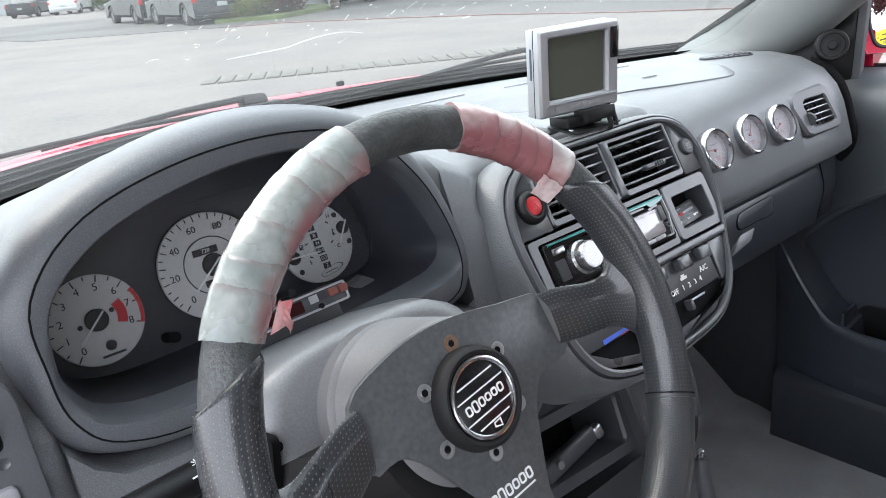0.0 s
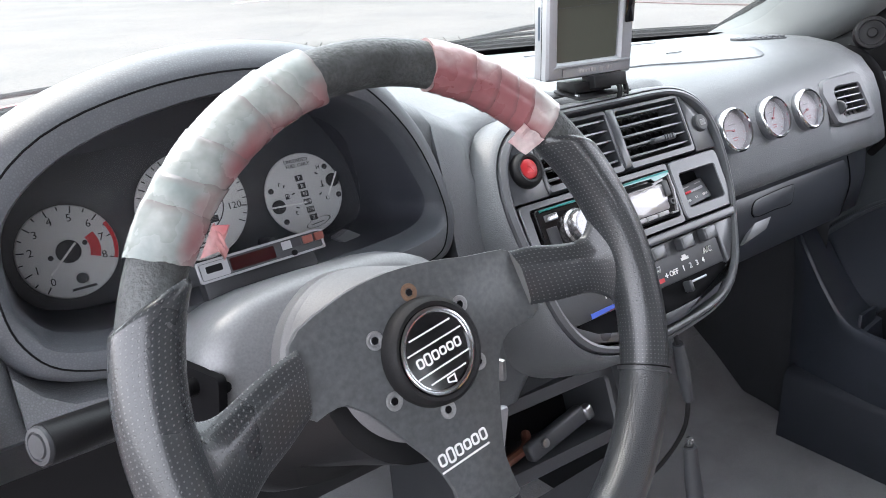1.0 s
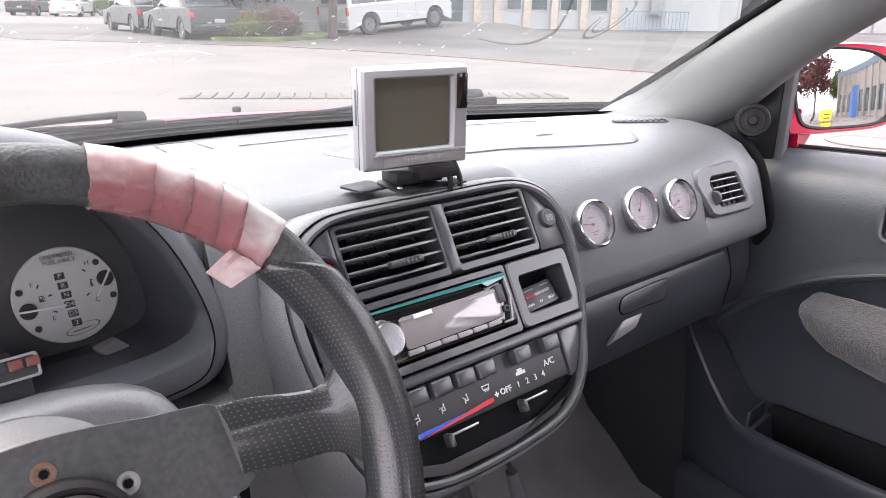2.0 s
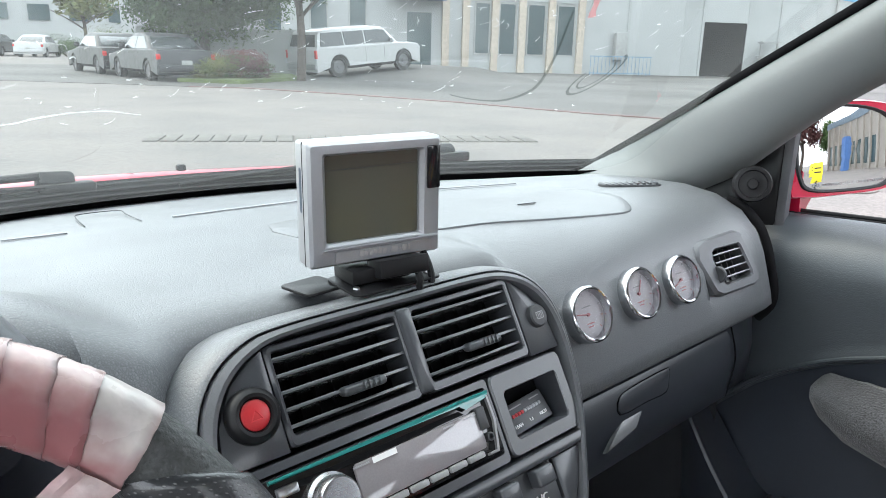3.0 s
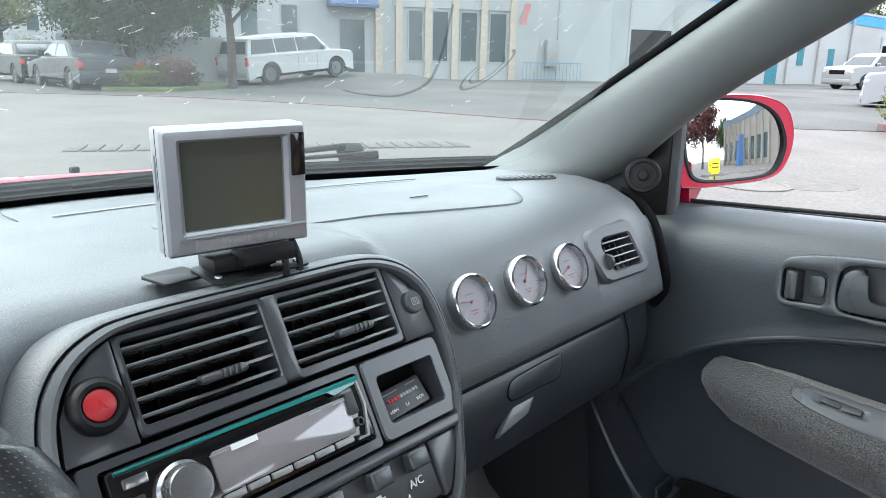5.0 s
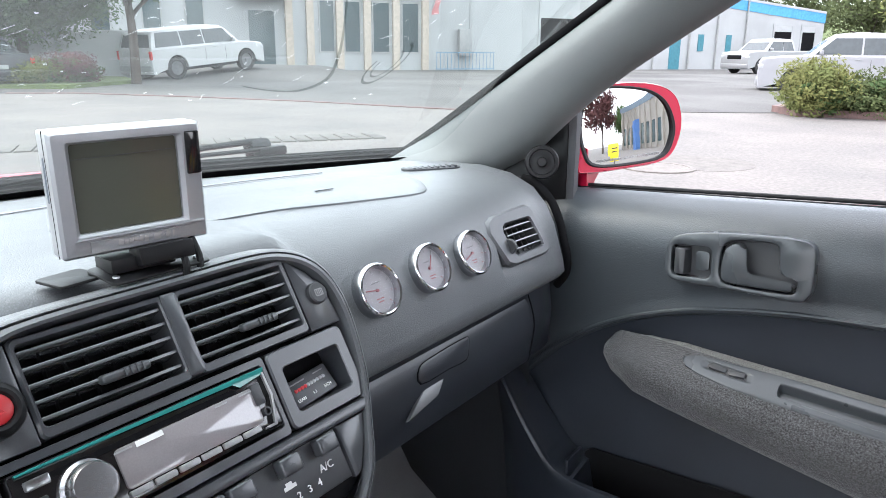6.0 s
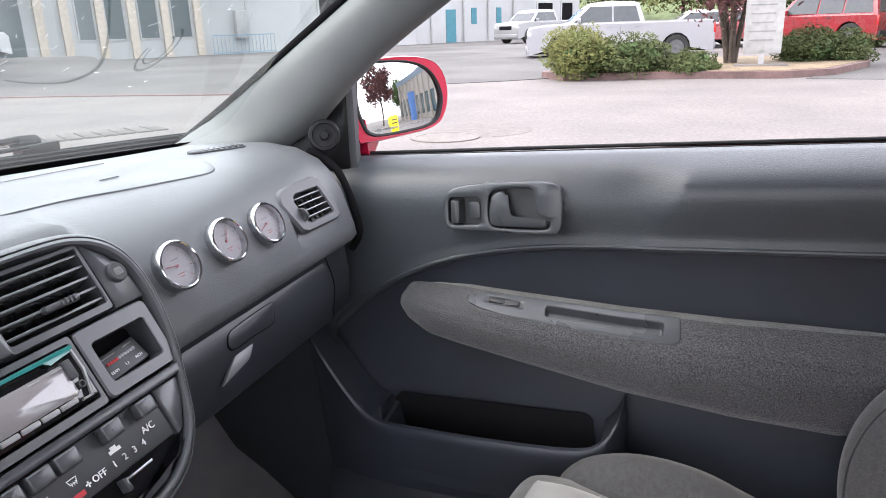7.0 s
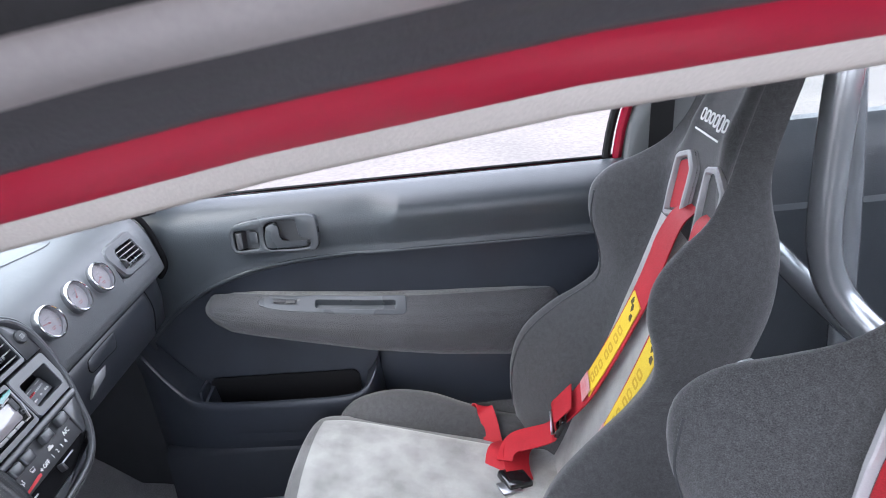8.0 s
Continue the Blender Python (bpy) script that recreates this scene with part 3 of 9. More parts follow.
def sunk(ring, drop):
    """Lowers the floor of the instrument opening towards the dials."""
    return [(x, y, z - drop if z < 0.915 else z - drop * max(0.0, (0.94 - z) / 0.025)) for x, y, z in ring]


part("tunnel", loft([ring_at(HOOD_IN, 0.511, 0.0, tilt=0.12), sunk(ring_at(HOOD_IN, 0.56, -0.002), 0.014), sunk(ring_at(HOOD_IN, 0.634, -0.006), 0.026)], True, False), cluster_black, cluster_surround)
part("dial_plate", loft([sunk(ring_at(HOOD_IN, 0.626, -0.002, tilt=0.28), 0.03), sunk(ring_at(HOOD_IN, 0.63, -0.002, tilt=0.28), 0.03)]), cluster_black, cluster_surround)
arch_pts = HOOD_OUT[:9]
arches = []
for y, k, wide in ((0.505, 1.0, 0.0), (0.512, 1.0, 0.002), (0.525, 0.985, 0.003), (0.57, 0.90, 0.006), (0.64, 0.74, 0.015), (0.72, 0.55, 0.03), (0.80, 0.28, 0.05), (0.86, 0.04, 0.06)):
    row = []
    for p in smooth_line([(a, b, 0) for a, b in arch_pts], 6):
        z = 0.96 + (p.y - 0.96) * k if p.y > 0.96 else p.y
        row.append((-0.365 + (p.x + 0.365) * (1 + wide), y + 0.12 * (z - 0.95), z))
    arches.append(row)
part("hood", loft(arches, False), hood_plastic, cluster_surround)

DIAL_N = Vector((0.0, -0.955, 0.297))
etched_grey = material("etched_grey", (0.16, 0.16, 0.165), 0.5, grain=0, bump=0)
cluster = thing("instrument_cluster", (-0.377, 0.612, 0.87), "white-faced car instruments with dark pointers and printing", "instrument cluster")


def dial(name, x, z, r, ticks, a0, a1, pointers, hub=0.009):
    m = basis((x, 0.612, z), (1, 0, 0), DIAL_N)
    face = part(name, cyl(r, 0.004, m @ T(0, 0, -0.004), 48, 0.0008), dial_white, cluster)
    for i in range(ticks):
        a = radians(a0 + (a1 - a0) * i / (ticks - 1))
        long = 0.0055 if i % 2 == 0 else 0.0032
        part("tick", box((long, 0.0010, 0.0004), m @ Matrix.Rotation(a, 4, "Z") @ T(r - 0.001 - long / 2, 0, 0.0003)), dark_print, face)
    for px, py, ang, ln in pointers:
        part("pointer", join(box((ln, 0.0016, 0.0010), m @ T(px, py, 0.004) @ Matrix.Rotation(radians(ang), 4, "Z") @ T(ln / 2 - 0.008, 0, 0.0012), 0.0004)), white_print, face, "pale pointer")
        part("hub", cyl(hub, 0.004, m @ T(px, py, 0.0), 24, 0.001), dark_print, face)
    return face, m


tacho, tm = dial("tachometer", -0.478, 0.916, 0.0365, 17, 232, -22, [(0, 0, 222, 0.030)])
for i, d in enumerate("012345678"):
    a = radians(232 - i * 31.5)
    part("numeral", lettering(d, 0.0085, tm @ T(0.026 * math.cos(a), 0.026 * math.sin(a), 0.0006)), dark_print, tacho)
for i in range(7):
    a = radians(24 - i * 7.2)
    part("red_zone", box((0.0075, 0.0034, 0.0004), tm @ Matrix.Rotation(a, 4, "Z") @ T(0.0195, 0, 0.0005)), red_print, tacho)
    part("red_rim", box((0.003, 0.0044, 0.0004), tm @ Matrix.Rotation(a, 4, "Z") @ T(0.0345, 0, 0.0005)), red_print, tacho)
part("warning_window", cyl(0.0042, 0.0008, tm @ T(0.004, -0.0225, 0.0), 16), dark_print, tacho)
part("warning_window", cyl(0.002, 0.0008, tm @ T(-0.013, -0.002, 0.0), 12), dark_print, tacho)
part("warning_window", cyl(0.002, 0.0008, tm @ T(0.013, 0.004, 0.0), 12), dark_print, tacho)
part("caption", box((0.018, 0.002, 0.0004), tm @ T(0.004, -0.030, 0.0006)), dark_print, tacho)

speedo, sm = dial("speedometer", -0.377, 0.929, 0.0465, 29, 222, -30, [(0, 0, 218, 0.036)], 0.010)
for i, d in enumerate(("0", "20", "40", "60", "80", "100", "120")):
    a = radians(222 - i * 39)
    part("numeral", lettering(d, 0.0085, sm @ T(0.0345 * math.cos(a), 0.0345 * math.sin(a), 0.0006)), dark_print, speedo)
part("trip_window", box((0.022, 0.0058, 0.0008), sm @ T(-0.003, 0.0135, 0.0003)), dark_print, speedo)
part("trip_figures", lettering("720", 0.0052, sm @ T(-0.003, 0.0135, 0.0012)), white_print, speedo)
part("odometer_window", box((0.029, 0.0058, 0.0008), sm @ T(0.003, -0.0145, 0.0003)), dark_print, speedo)
part("odometer_figures", lettering("104240", 0.0052, sm @ T(0.003, -0.0145, 0.0012)), white_print, speedo)
part("caption", lettering("mph km/h", 0.0058, sm @ T(0.004, -0.0265, 0.0006)), dark_print, speedo)
part("caption", box((0.024, 0.0016, 0.0004), sm @ T(0.004, -0.0325, 0.0006)), dark_print, speedo)
part("caption", box((0.018, 0.0014, 0.0004), sm @ T(0.004, -0.0355, 0.0006)), dark_print, speedo)
part("inner_ring", lathe([(0.0245, 0.0002), (0.0250, 0.0006), (0.0255, 0.0002)], sm, 40), dark_print, speedo)

fuel, fm = dial("fuel_dial", -0.275, 0.917, 0.0378, 0, 200, -20, [(-0.0285, -0.0068, -3, 0.034), (0.0295, 0.0066, 236, 0.0245)], 0.0063)
part("caption", lettering("UNLEADED", 0.0046, fm @ T(-0.001, 0.0310, 0.0006)), dark_print, fuel)
part("caption", lettering("FUEL ONLY", 0.0046, fm @ T(0.0, 0.0266, 0.0006)), dark_print, fuel)
for i, word in enumerate(("P", "R", "N", "D4", "D3", "2")):
    gear_m = fm @ T(-0.0022 + 0.0009 * i, 0.0150 - 0.0076 * i, 0.0004)
    gw = part("gear_window", box((0.0072, 0.0054, 0.0008), gear_m), dark_print, fuel)
    part("gear_letter", lettering(word, 0.0050, gear_m @ T(0, 0, 0.0006), 0.0002), dial_white, gw)
for px, py in ((-0.0315, 0.0085), (-0.0245, -0.0215), (0.0258, 0.0205), (0.0330, -0.0080)):
    part("warning_window", cyl(0.0026, 0.0006, fm @ T(px, py, 0.0), 14), dark_print, fuel)
for px, py, word, sz in ((-0.0225, 0.0125, "F", 0.0052), (-0.0125, -0.0160, "E", 0.0050), (0.0188, 0.0212, "H", 0.0052), (0.0208, -0.0090, "C", 0.0052)):
    part("lettering", lettering(word, sz, fm @ T(px, py, 0.0006)), dark_print, fuel)
pump = fm @ T(-0.0180, 0.0010, 0.0006)
part("pump_symbol", join(frame_slab(rounded(0.0030, 0.0042, 0.0006), rounded(0.0018, 0.0014, 0.0002, 4, 0, 0.0007), 0.0004, pump), box((0.0044, 0.0007, 0.0004), pump @ T(0.0003, -0.0024, 0)), box((0.0006, 0.0030, 0.0004), pump @ T(0.0022, 0.0003, 0))), dark_print, fuel)
heat = fm @ T(0.0190, 0.0062, 0.0006)
part("heat_symbol", join(box((0.0009, 0.0046, 0.0004), heat), cyl(0.0011, 0.0004, heat @ T(0, -0.0022, 0), 10), box((0.0042, 0.0006, 0.0004), heat @ T(0, -0.0036, 0)), box((0.0018, 0.0006, 0.0004), heat @ T(0.0012, 0.0012, 0))), dark_print, fuel)
for px, py, ang in ((-0.0185, 0.0105, 60), (-0.0115, 0.0020, 10), (-0.0105, -0.0112, -25), (0.0158, 0.0158, -40), (0.0150, -0.0035, 30)):
    part("tick", box((0.0030, 0.0012, 0.0004), fm @ T(px, py, 0.0006) @ Matrix.Rotation(radians(ang), 4, "Z")), dark_print, fuel)
part("emblem", join(lathe([(0.0128, 0.0), (0.0132, 0.0005), (0.0122, 0.0005), (0.0119, 0.0)], fm @ T(0.006, -0.0285, 0.0) @ Matrix.Rotation(radians(10), 4, "Z") @ Matrix.Diagonal((1, 0.30, 1, 1)), 28),
                  box((0.014, 0.0009, 0.0004), fm @ T(0.005, -0.0292, 0.0004) @ Matrix.Rotation(radians(6), 4, "Z"))), etched_grey, fuel, "thin oval emblem")
cluster_lens = part("lens", slab(rounded(0.285, 0.115, 0.045, 6), 0.0008, basis((-0.375, 0.588, 0.935), (1, 0, 0), DIAL_N)), gauge_glass, cluster)

cluster_lens.visible_shadow = False

# the small timer box that stands on the ledge under the dials
timer = thing("timer_box", (-0.37, 0.495, 0.89), "slim black timer box with a red window and orange keys", "timer")
tmm = basis((-0.368, 0.492, 0.9138), (1, 0.055, 0.0), (0, -0.93, 0.36))
part("case", slab(rounded(0.098, 0.0155, 0.002), 0.035, tmm, 0.001), dark_plastic, timer)
part("bezel", frame_slab(rounded(0.098, 0.0155, 0.002), rounded(0.0945, 0.0122, 0.0015), 0.002, tmm @ T(0, 0, 0.0012), 0.0006), alu, timer, "thin silver edge")
part("foot", box((0.088, 0.020, 0.0165), tmm @ T(0, -0.0135, -0.020), 0.001), dark_plastic, timer)
part("window", slab(rounded(0.034, 0.009, 0.001), 0.001, tmm @ T(-0.008, 0, 0.0008)), material("red_window", (0.02, 0.004, 0.005), 0.15, grain=0, bump=0), timer, "dark red window")
for px, mat in ((0.019, alu), (0.0265, dark_print)):
    part("label_patch", slab(rounded(0.0075, 0.006, 0.0005), 0.0008, tmm @ T(px, 0.002, 0.0008)), mat, timer)
for px in (0.036, 0.0455):
    part("key", slab(rounded(0.0075, 0.006, 0.0008), 0.003, tmm @ T(px, 0.002, 0.003), 0.0006), material("orange_key", (0.14, 0.04, 0.03), 0.4, grain=0, bump=0), timer)
part("end_plate", slab(rounded(0.020, 0.0115, 0.001), 0.001, tmm @ T(-0.0365, 0, 0.0007)), alu, timer)
part("slot", slab(rounded(0.012, 0.005, 0.001), 0.001, tmm @ T(-0.037, 0.001, 0.0008)), black_void, timer)
part("sensor", cyl(0.0022, 0.002, tmm @ T(0.023, -0.005, 0), 10), black_void, timer)
card = solo("toll_card", slab(rounded(0.0185, 0.0205, 0.0015), 0.0022, basis((-0.2585, 0.573, 0.8805), (0.945, 0.33, 0.0), (-0.05, -0.20, 1))), alu, "small grey card lying on the instrument ledge", "card")
solo("trip_reset_knob", join(cyl(0.0035, 0.03, basis((-0.3285, 0.60, 0.8862), (1, 0, 0), DIAL_N), 12, 0.001)), dark_plastic, "thin black trip reset knob beside the dials", "knob")
solo("trip_reset_knob", join(cyl(0.0045, 0.03, basis((-0.435, 0.595, 0.888), (1, 0, 0), DIAL_N), 12, 0.001)), black_void, "thin black brightness knob beside the dials", "knob")

# ---- centre stack ----
S = basis((0, 0.4745, 0.931), (1, 0, 0), (0, -0.8944, 0.4472))
stack = thing("centre_stack", (0, 0.45, 0.77), "dark grey centre console panel with vents and climate controls", "console panel")
STACK_OUT = [(-0.085, 0.041), (0.0, 0.0412), (0.075, 0.041), (0.108, 0.036), (0.131, 0.023), (0.144, 0.002), (0.147, -0.030), (0.139, -0.075), (0.124, -0.112), (0.104, -0.150), (0.066, -0.176), (0.0, -0.184),
             (-0.07, -0.183), (-0.117, -0.169), (-0.140, -0.140), (-0.150, -0.095), (-0.156, -0.04), (-0.152, -0.004), (-0.138, 0.021), (-0.115, 0.036)]
so = [(p.x, p.y) for p in smooth_line([(a, b, 0) for a, b in STACK_OUT], 4, True)]
# the black sheet stands in for the shaded depth behind the vents
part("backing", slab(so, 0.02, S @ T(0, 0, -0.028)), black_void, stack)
def grown(q, h):
    return [S @ Vector((c[0] * (1 + q), (c[1] + 0.07) * (1 + q) - 0.07, h)) for c in so]


part("collar", loft([grown(q, h) for q, h in ((0.035, -0.012), (0.036, -0.003), (0.044, 0.000), (0.058, -0.001), (0.085, -0.007), (0.12, -0.020), (0.15, -0.042), (0.16, -0.08))], True, False), dash_plastic, dashboard, "moulded edge round the console panel")
rim = loft([grown(q, h) for q, h in ((0.0325, -0.05), (0.0325, -0.003), (0.026, 0.002), (0.0, 0.0042), (-0.018, 0.003), (-0.022, -0.002), (-0.022, -0.03))], True, False)
part("rim", rim, face_plastic, stack, "slim moulded rim round the panel")


def clip_outline(x0, x1, v0, v1, r):
    return rounded(x1 - x0, v1 - v0, r, 4, (x0 + x1) / 2, (v0 + v1) / 2)


def vent(name, x0, x1):
    o, i = clip_outline(x0 - 0.004, x1 + 0.004, -0.0275, 0.036, 0.004), clip_outline(x0, x1, -0.0205, 0.0315, 0.003)
    v = part(name, frame_slab(o, i, 0.035, S, 0.0018), bezel_plastic, stack)
    w = x1 - x0
    for k in range(5):
        part("slat", box((w, 0.017, 0.0024), S @ T((x0 + x1) / 2, 0.0255 - 0.0105 * k, -0.011) @ Matrix.Rotation(radians(80), 4, "X"), 0.0008), slat_plastic, v)
    # blades are blackened to sink into the vent's shade
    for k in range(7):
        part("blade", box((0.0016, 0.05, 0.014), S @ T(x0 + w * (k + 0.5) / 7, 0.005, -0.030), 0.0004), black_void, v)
    tab = part("tab", box((0.034, 0.0062, 0.010), S @ T((x0 + x1) / 2 + 0.008, -0.0060, -0.001) @ Matrix.Rotation(radians(8), 4, "X"), 0.0026, 3), bezel_plastic, v, "ribbed thumb tab")
    for k in range(4):
        part("rib", box((0.0014, 0.0060, 0.0012), S @ T((x0 + x1) / 2 + 0.006 + 0.0042 * k, -0.0060, 0.0044), 0.0004), bezel_plastic, tab)
    return v


vent("vent", -0.103, -0.007)
vent("vent", 0.008, 0.103)
part("vent_bar", slab(clip_outline(-0.0065, 0.0075, -0.026, 0.036, 0.003), 0.02, S @ T(0, 0, 0.0015), 0.003), bezel_plastic, stack)
part("side_panel", slab([(-0.150, -0.029), (-0.108, -0.029), (-0.108, 0.034), (-0.119, 0.030), (-0.133, 0.019), (-0.146, -0.002)], 0.03, S @ T(0, 0, -0.001), 0.0012), bezel_plastic, stack)
part("side_panel", slab([(0.108, -0.029), (0.141, -0.029), (0.138, 0.000), (0.126, 0.019), (0.113, 0.031), (0.108, 0.034)], 0.03, S @ T(0, 0, -0.001), 0.0012), bezel_plastic, stack)
haz = part("hazard_button", lathe([(0.0160, -0.001), (0.0170, 0.003), (0.0166, 0.0065), (0.0150, 0.0095), (0.0125, 0.0108), (0.0105, 0.0102), (0.0092, 0.0075)], S @ T(-0.1255, -0.001, -0.003), 32), sail_black, stack)
part("cap", lathe([(0.0093, 0.004), (0.0091, 0.0086), (0.0084, 0.0092), (0, 0.0094)], S @ T(-0.1255, -0.001, -0.003), 32), red_button, haz, "red cap")
part("triangle", lathe([(0.0046, 0.0092), (0.0050, 0.0096), (0.0038, 0.0096), (0.0034, 0.0092)], S @ T(-0.1255, -0.002, -0.0029) @ Matrix.Rotation(radians(90), 4, "Z"), 3), red_print, haz)
dfb = part("rear_defroster_button", lathe([(0.0135, -0.001), (0.0135, 0.004), (0.0115, 0.006), (0.0095, 0.006), (0.0092, 0.010), (0.008, 0.0112), (0, 0.0114)], S @ T(0.1265, -0.0005, -0.0072), 32), dark_plastic, stack)
part("symbol", frame_slab(rounded(0.008, 0.006, 0.001), rounded(0.0068, 0.0048, 0.0006), 0.0004, S @ T(0.1265, -0.0005, 0.0045)), key_grey, dfb)
for k in range(3):
    part("symbol", box((0.0006, 0.004, 0.0004), S @ T(0.1247 + 0.0018 * k, -0.0005, 0.0044)), key_grey, dfb)
part("radio_frame", frame_slab(clip_outline(-0.147, 0.0535, -0.0935, -0.031, 0.003), clip_outline(-0.1365, 0.049, -0.0865, -0.0365, 0.003), 0.03, S @ T(0, 0, 0), 0.001), bezel_plastic, stack)
pk = part("pocket_frame", frame_slab(clip_outline(0.0555, 0.136, -0.0935, -0.031, 0.006), clip_outline(0.066, 0.1255, -0.082, -0.0455, 0.004), 0.03, S @ T(0, 0, 0.0005), 0.0016), bezel_plastic, stack)
# black floor gives the pocket its inner shade
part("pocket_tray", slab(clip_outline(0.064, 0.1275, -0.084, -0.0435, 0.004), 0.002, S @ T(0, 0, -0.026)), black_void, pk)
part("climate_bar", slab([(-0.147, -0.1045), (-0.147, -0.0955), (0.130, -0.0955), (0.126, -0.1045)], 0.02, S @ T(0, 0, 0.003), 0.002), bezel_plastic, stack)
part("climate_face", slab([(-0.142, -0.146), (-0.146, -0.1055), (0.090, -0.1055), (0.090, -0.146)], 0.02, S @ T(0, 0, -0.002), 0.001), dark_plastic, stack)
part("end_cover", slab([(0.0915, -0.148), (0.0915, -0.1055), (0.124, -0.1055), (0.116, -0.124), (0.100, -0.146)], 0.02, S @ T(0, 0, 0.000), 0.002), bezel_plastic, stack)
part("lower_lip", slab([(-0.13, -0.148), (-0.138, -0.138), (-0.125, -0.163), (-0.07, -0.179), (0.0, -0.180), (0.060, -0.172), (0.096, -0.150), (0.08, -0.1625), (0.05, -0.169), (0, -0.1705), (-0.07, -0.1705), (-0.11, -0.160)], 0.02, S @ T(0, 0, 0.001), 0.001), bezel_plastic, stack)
# black sheet puts shade into the shallow slider recess
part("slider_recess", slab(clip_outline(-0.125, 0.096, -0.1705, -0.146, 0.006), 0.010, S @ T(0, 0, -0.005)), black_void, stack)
for k, x in enumerate((-0.104, -0.080, -0.0545, -0.0295, -0.006)):
    part("mode_button", box((0.020, 0.0135, 0.012), S @ T(x, -0.1125, 0.001), 0.0022, 3), bezel_plastic, stack)
for x in (0.037, 0.074):
    b = part("fan_button", box((0.019, 0.0135, 0.012), S @ T(x, -0.1125, 0.002), 0.0022, 3), bezel_plastic, stack)
    part("lamp_mark", box((0.004, 0.0014, 0.0004), S @ T(x, -0.1125, 0.0081)), bezel_plastic, b)
part("lettering", lettering("A/C", 0.0085, S @ T(0.070, -0.1285, -0.0012)), white_print, stack, "white A/C lettering")
for x, d in ((0.012, "OFF"), (0.0275, "1"), (0.0385, "2"), (0.049, "3"), (0.059, "4")):
    part("lettering", lettering(d, 0.0078, S @ T(x, -0.1365, -0.0012)), white_print, stack, "white fan speed lettering")
part("car_symbol", join(box((0.0115, 0.003, 0.0005), S @ T(0.034, -0.1275, -0.0014), 0.0002), box((0.006, 0.003, 0.0005), S @ T(0.0335, -0.1252, -0.0014), 0.0002)), white_print, stack)
for k, x in enumerate((-0.082, -0.056, -0.031)):
    am = S @ T(x, -0.1290, -0.0016)
    figure = [cyl(0.0009, 0.0005, am @ T(0.0012, 0.0026, 0), 10), box((0.0009, 0.0042, 0.0004), am @ T(0.0016, -0.0002, 0) @ Matrix.Rotation(radians(12), 4, "Z")), box((0.0036, 0.0009, 0.0004), am @ T(0.0002, -0.0022, 0)), box((0.0009, 0.0026, 0.0004), am @ T(-0.0016, -0.0032, 0))]
    for turn_ in ((8,), (8, -50), (-50,))[k]:
        arrow_m = am @ T(-0.0022, 0.0004, 0) @ Matrix.Rotation(radians(turn_), 4, "Z")
        figure += [box((0.0036, 0.0006, 0.0004), arrow_m), slab([(0.0012, -0.0010), (0.0030, 0.0), (0.0012, 0.0010)], 0.0004, arrow_m @ T(0, 0, 0.0002))]
    part("air_symbol", join(*figure), white_print, stack)
part("air_symbol", join(*[tube([(S @ Vector((-0.008 + 0.0020 * k, -0.1310, -0.0014))), (S @ Vector((-0.0074 + 0.0020 * k, -0.1295, -0.0014))), (S @ Vector((-0.0082 + 0.0020 * k, -0.1280, -0.0014)))], 0.0003, 5, 3) for k in (-1, 0, 1)],
                        frame_slab([(-0.0045, 0.0022), (0.0045, 0.0022), (0.0032, -0.0022), (-0.0032, -0.0022)], [(-0.0037, 0.0015), (0.0037, 0.0015), (0.0027, -0.0015), (-0.0027, -0.0015)], 0.0004, S @ T(-0.008, -0.1275, -0.0014))), white_print, stack, "windscreen defrost symbol")
part("fan_symbol", join(*[slab([(0.0003, -0.0004), (0.0022, -0.0009), (0.0024, 0.0006), (0.0004, 0.0004)], 0.0004, S @ T(0.0012, -0.1365, -0.0012) @ Matrix.Rotation(radians(90 * k), 4, "Z")) for k in range(4)]), white_print, stack)
part("cold_stripe", slab([(-0.108, -0.1455), (-0.108, -0.141), (-0.004, -0.1395), (-0.004, -0.1405)], 0.0005, S @ T(0, 0, -0.0013)), blue_print, stack)
part("warm_stripe", slab([(-0.085, -0.1455), (-0.004, -0.1412), (-0.004, -0.1375), (-0.010, -0.1372)], 0.0005, S @ T(0, 0, -0.0010)), red_print, stack)
for x in (-0.060, 0.024):
    sl = part("slider", box((0.005, 0.011, 0.010), S @ T(x, -0.1545, 0.0), 0.0015), bezel_plastic, stack)
    part("slot", box((0.036, 0.0022, 0.001), S @ T(x + 0.018, -0.1525, -0.0046), 0.0004), steel, sl, "pale guide rail")

# ---- radio in its frame ----
knob_silver = material("knob_silver", (0.30, 0.30, 0.31), 0.28, 0.9, grain=0.05, bump=0.05)
radio = thing("car_radio", (-0.04, 0.45, 0.86), "black car radio with a pale-reflecting display and silver knob", "car radio")
part("body", slab(clip_outline(-0.134, 0.047, -0.084, -0.038, 0.003), 0.03, S @ T(0, 0, 0.004), 0.002), gloss_black, radio)
part("upper_edge", slab([(-0.130, -0.0412), (-0.130, -0.0388), (0.046, -0.0385), (0.044, -0.0440), (0.022, -0.0450), (0.017, -0.0412)], 0.004, S @ T(0, 0, 0.0065), 0.001), teal_edge, radio, "teal glossy upper edge")
part("slot", slab([(-0.118, -0.0485), (-0.118, -0.0450), (0.016, -0.0450), (0.020, -0.0485)], 0.001, S @ T(0, 0, 0.0048)), black_void, radio)
part("display", slab(rounded(0.106, 0.0265, 0.003, 4, -0.022, -0.0625), 0.002, S @ T(0, 0, 0.006), 0.0006), lcd_reflecting, radio, "glossy display, its reflection put in as a pale colour")
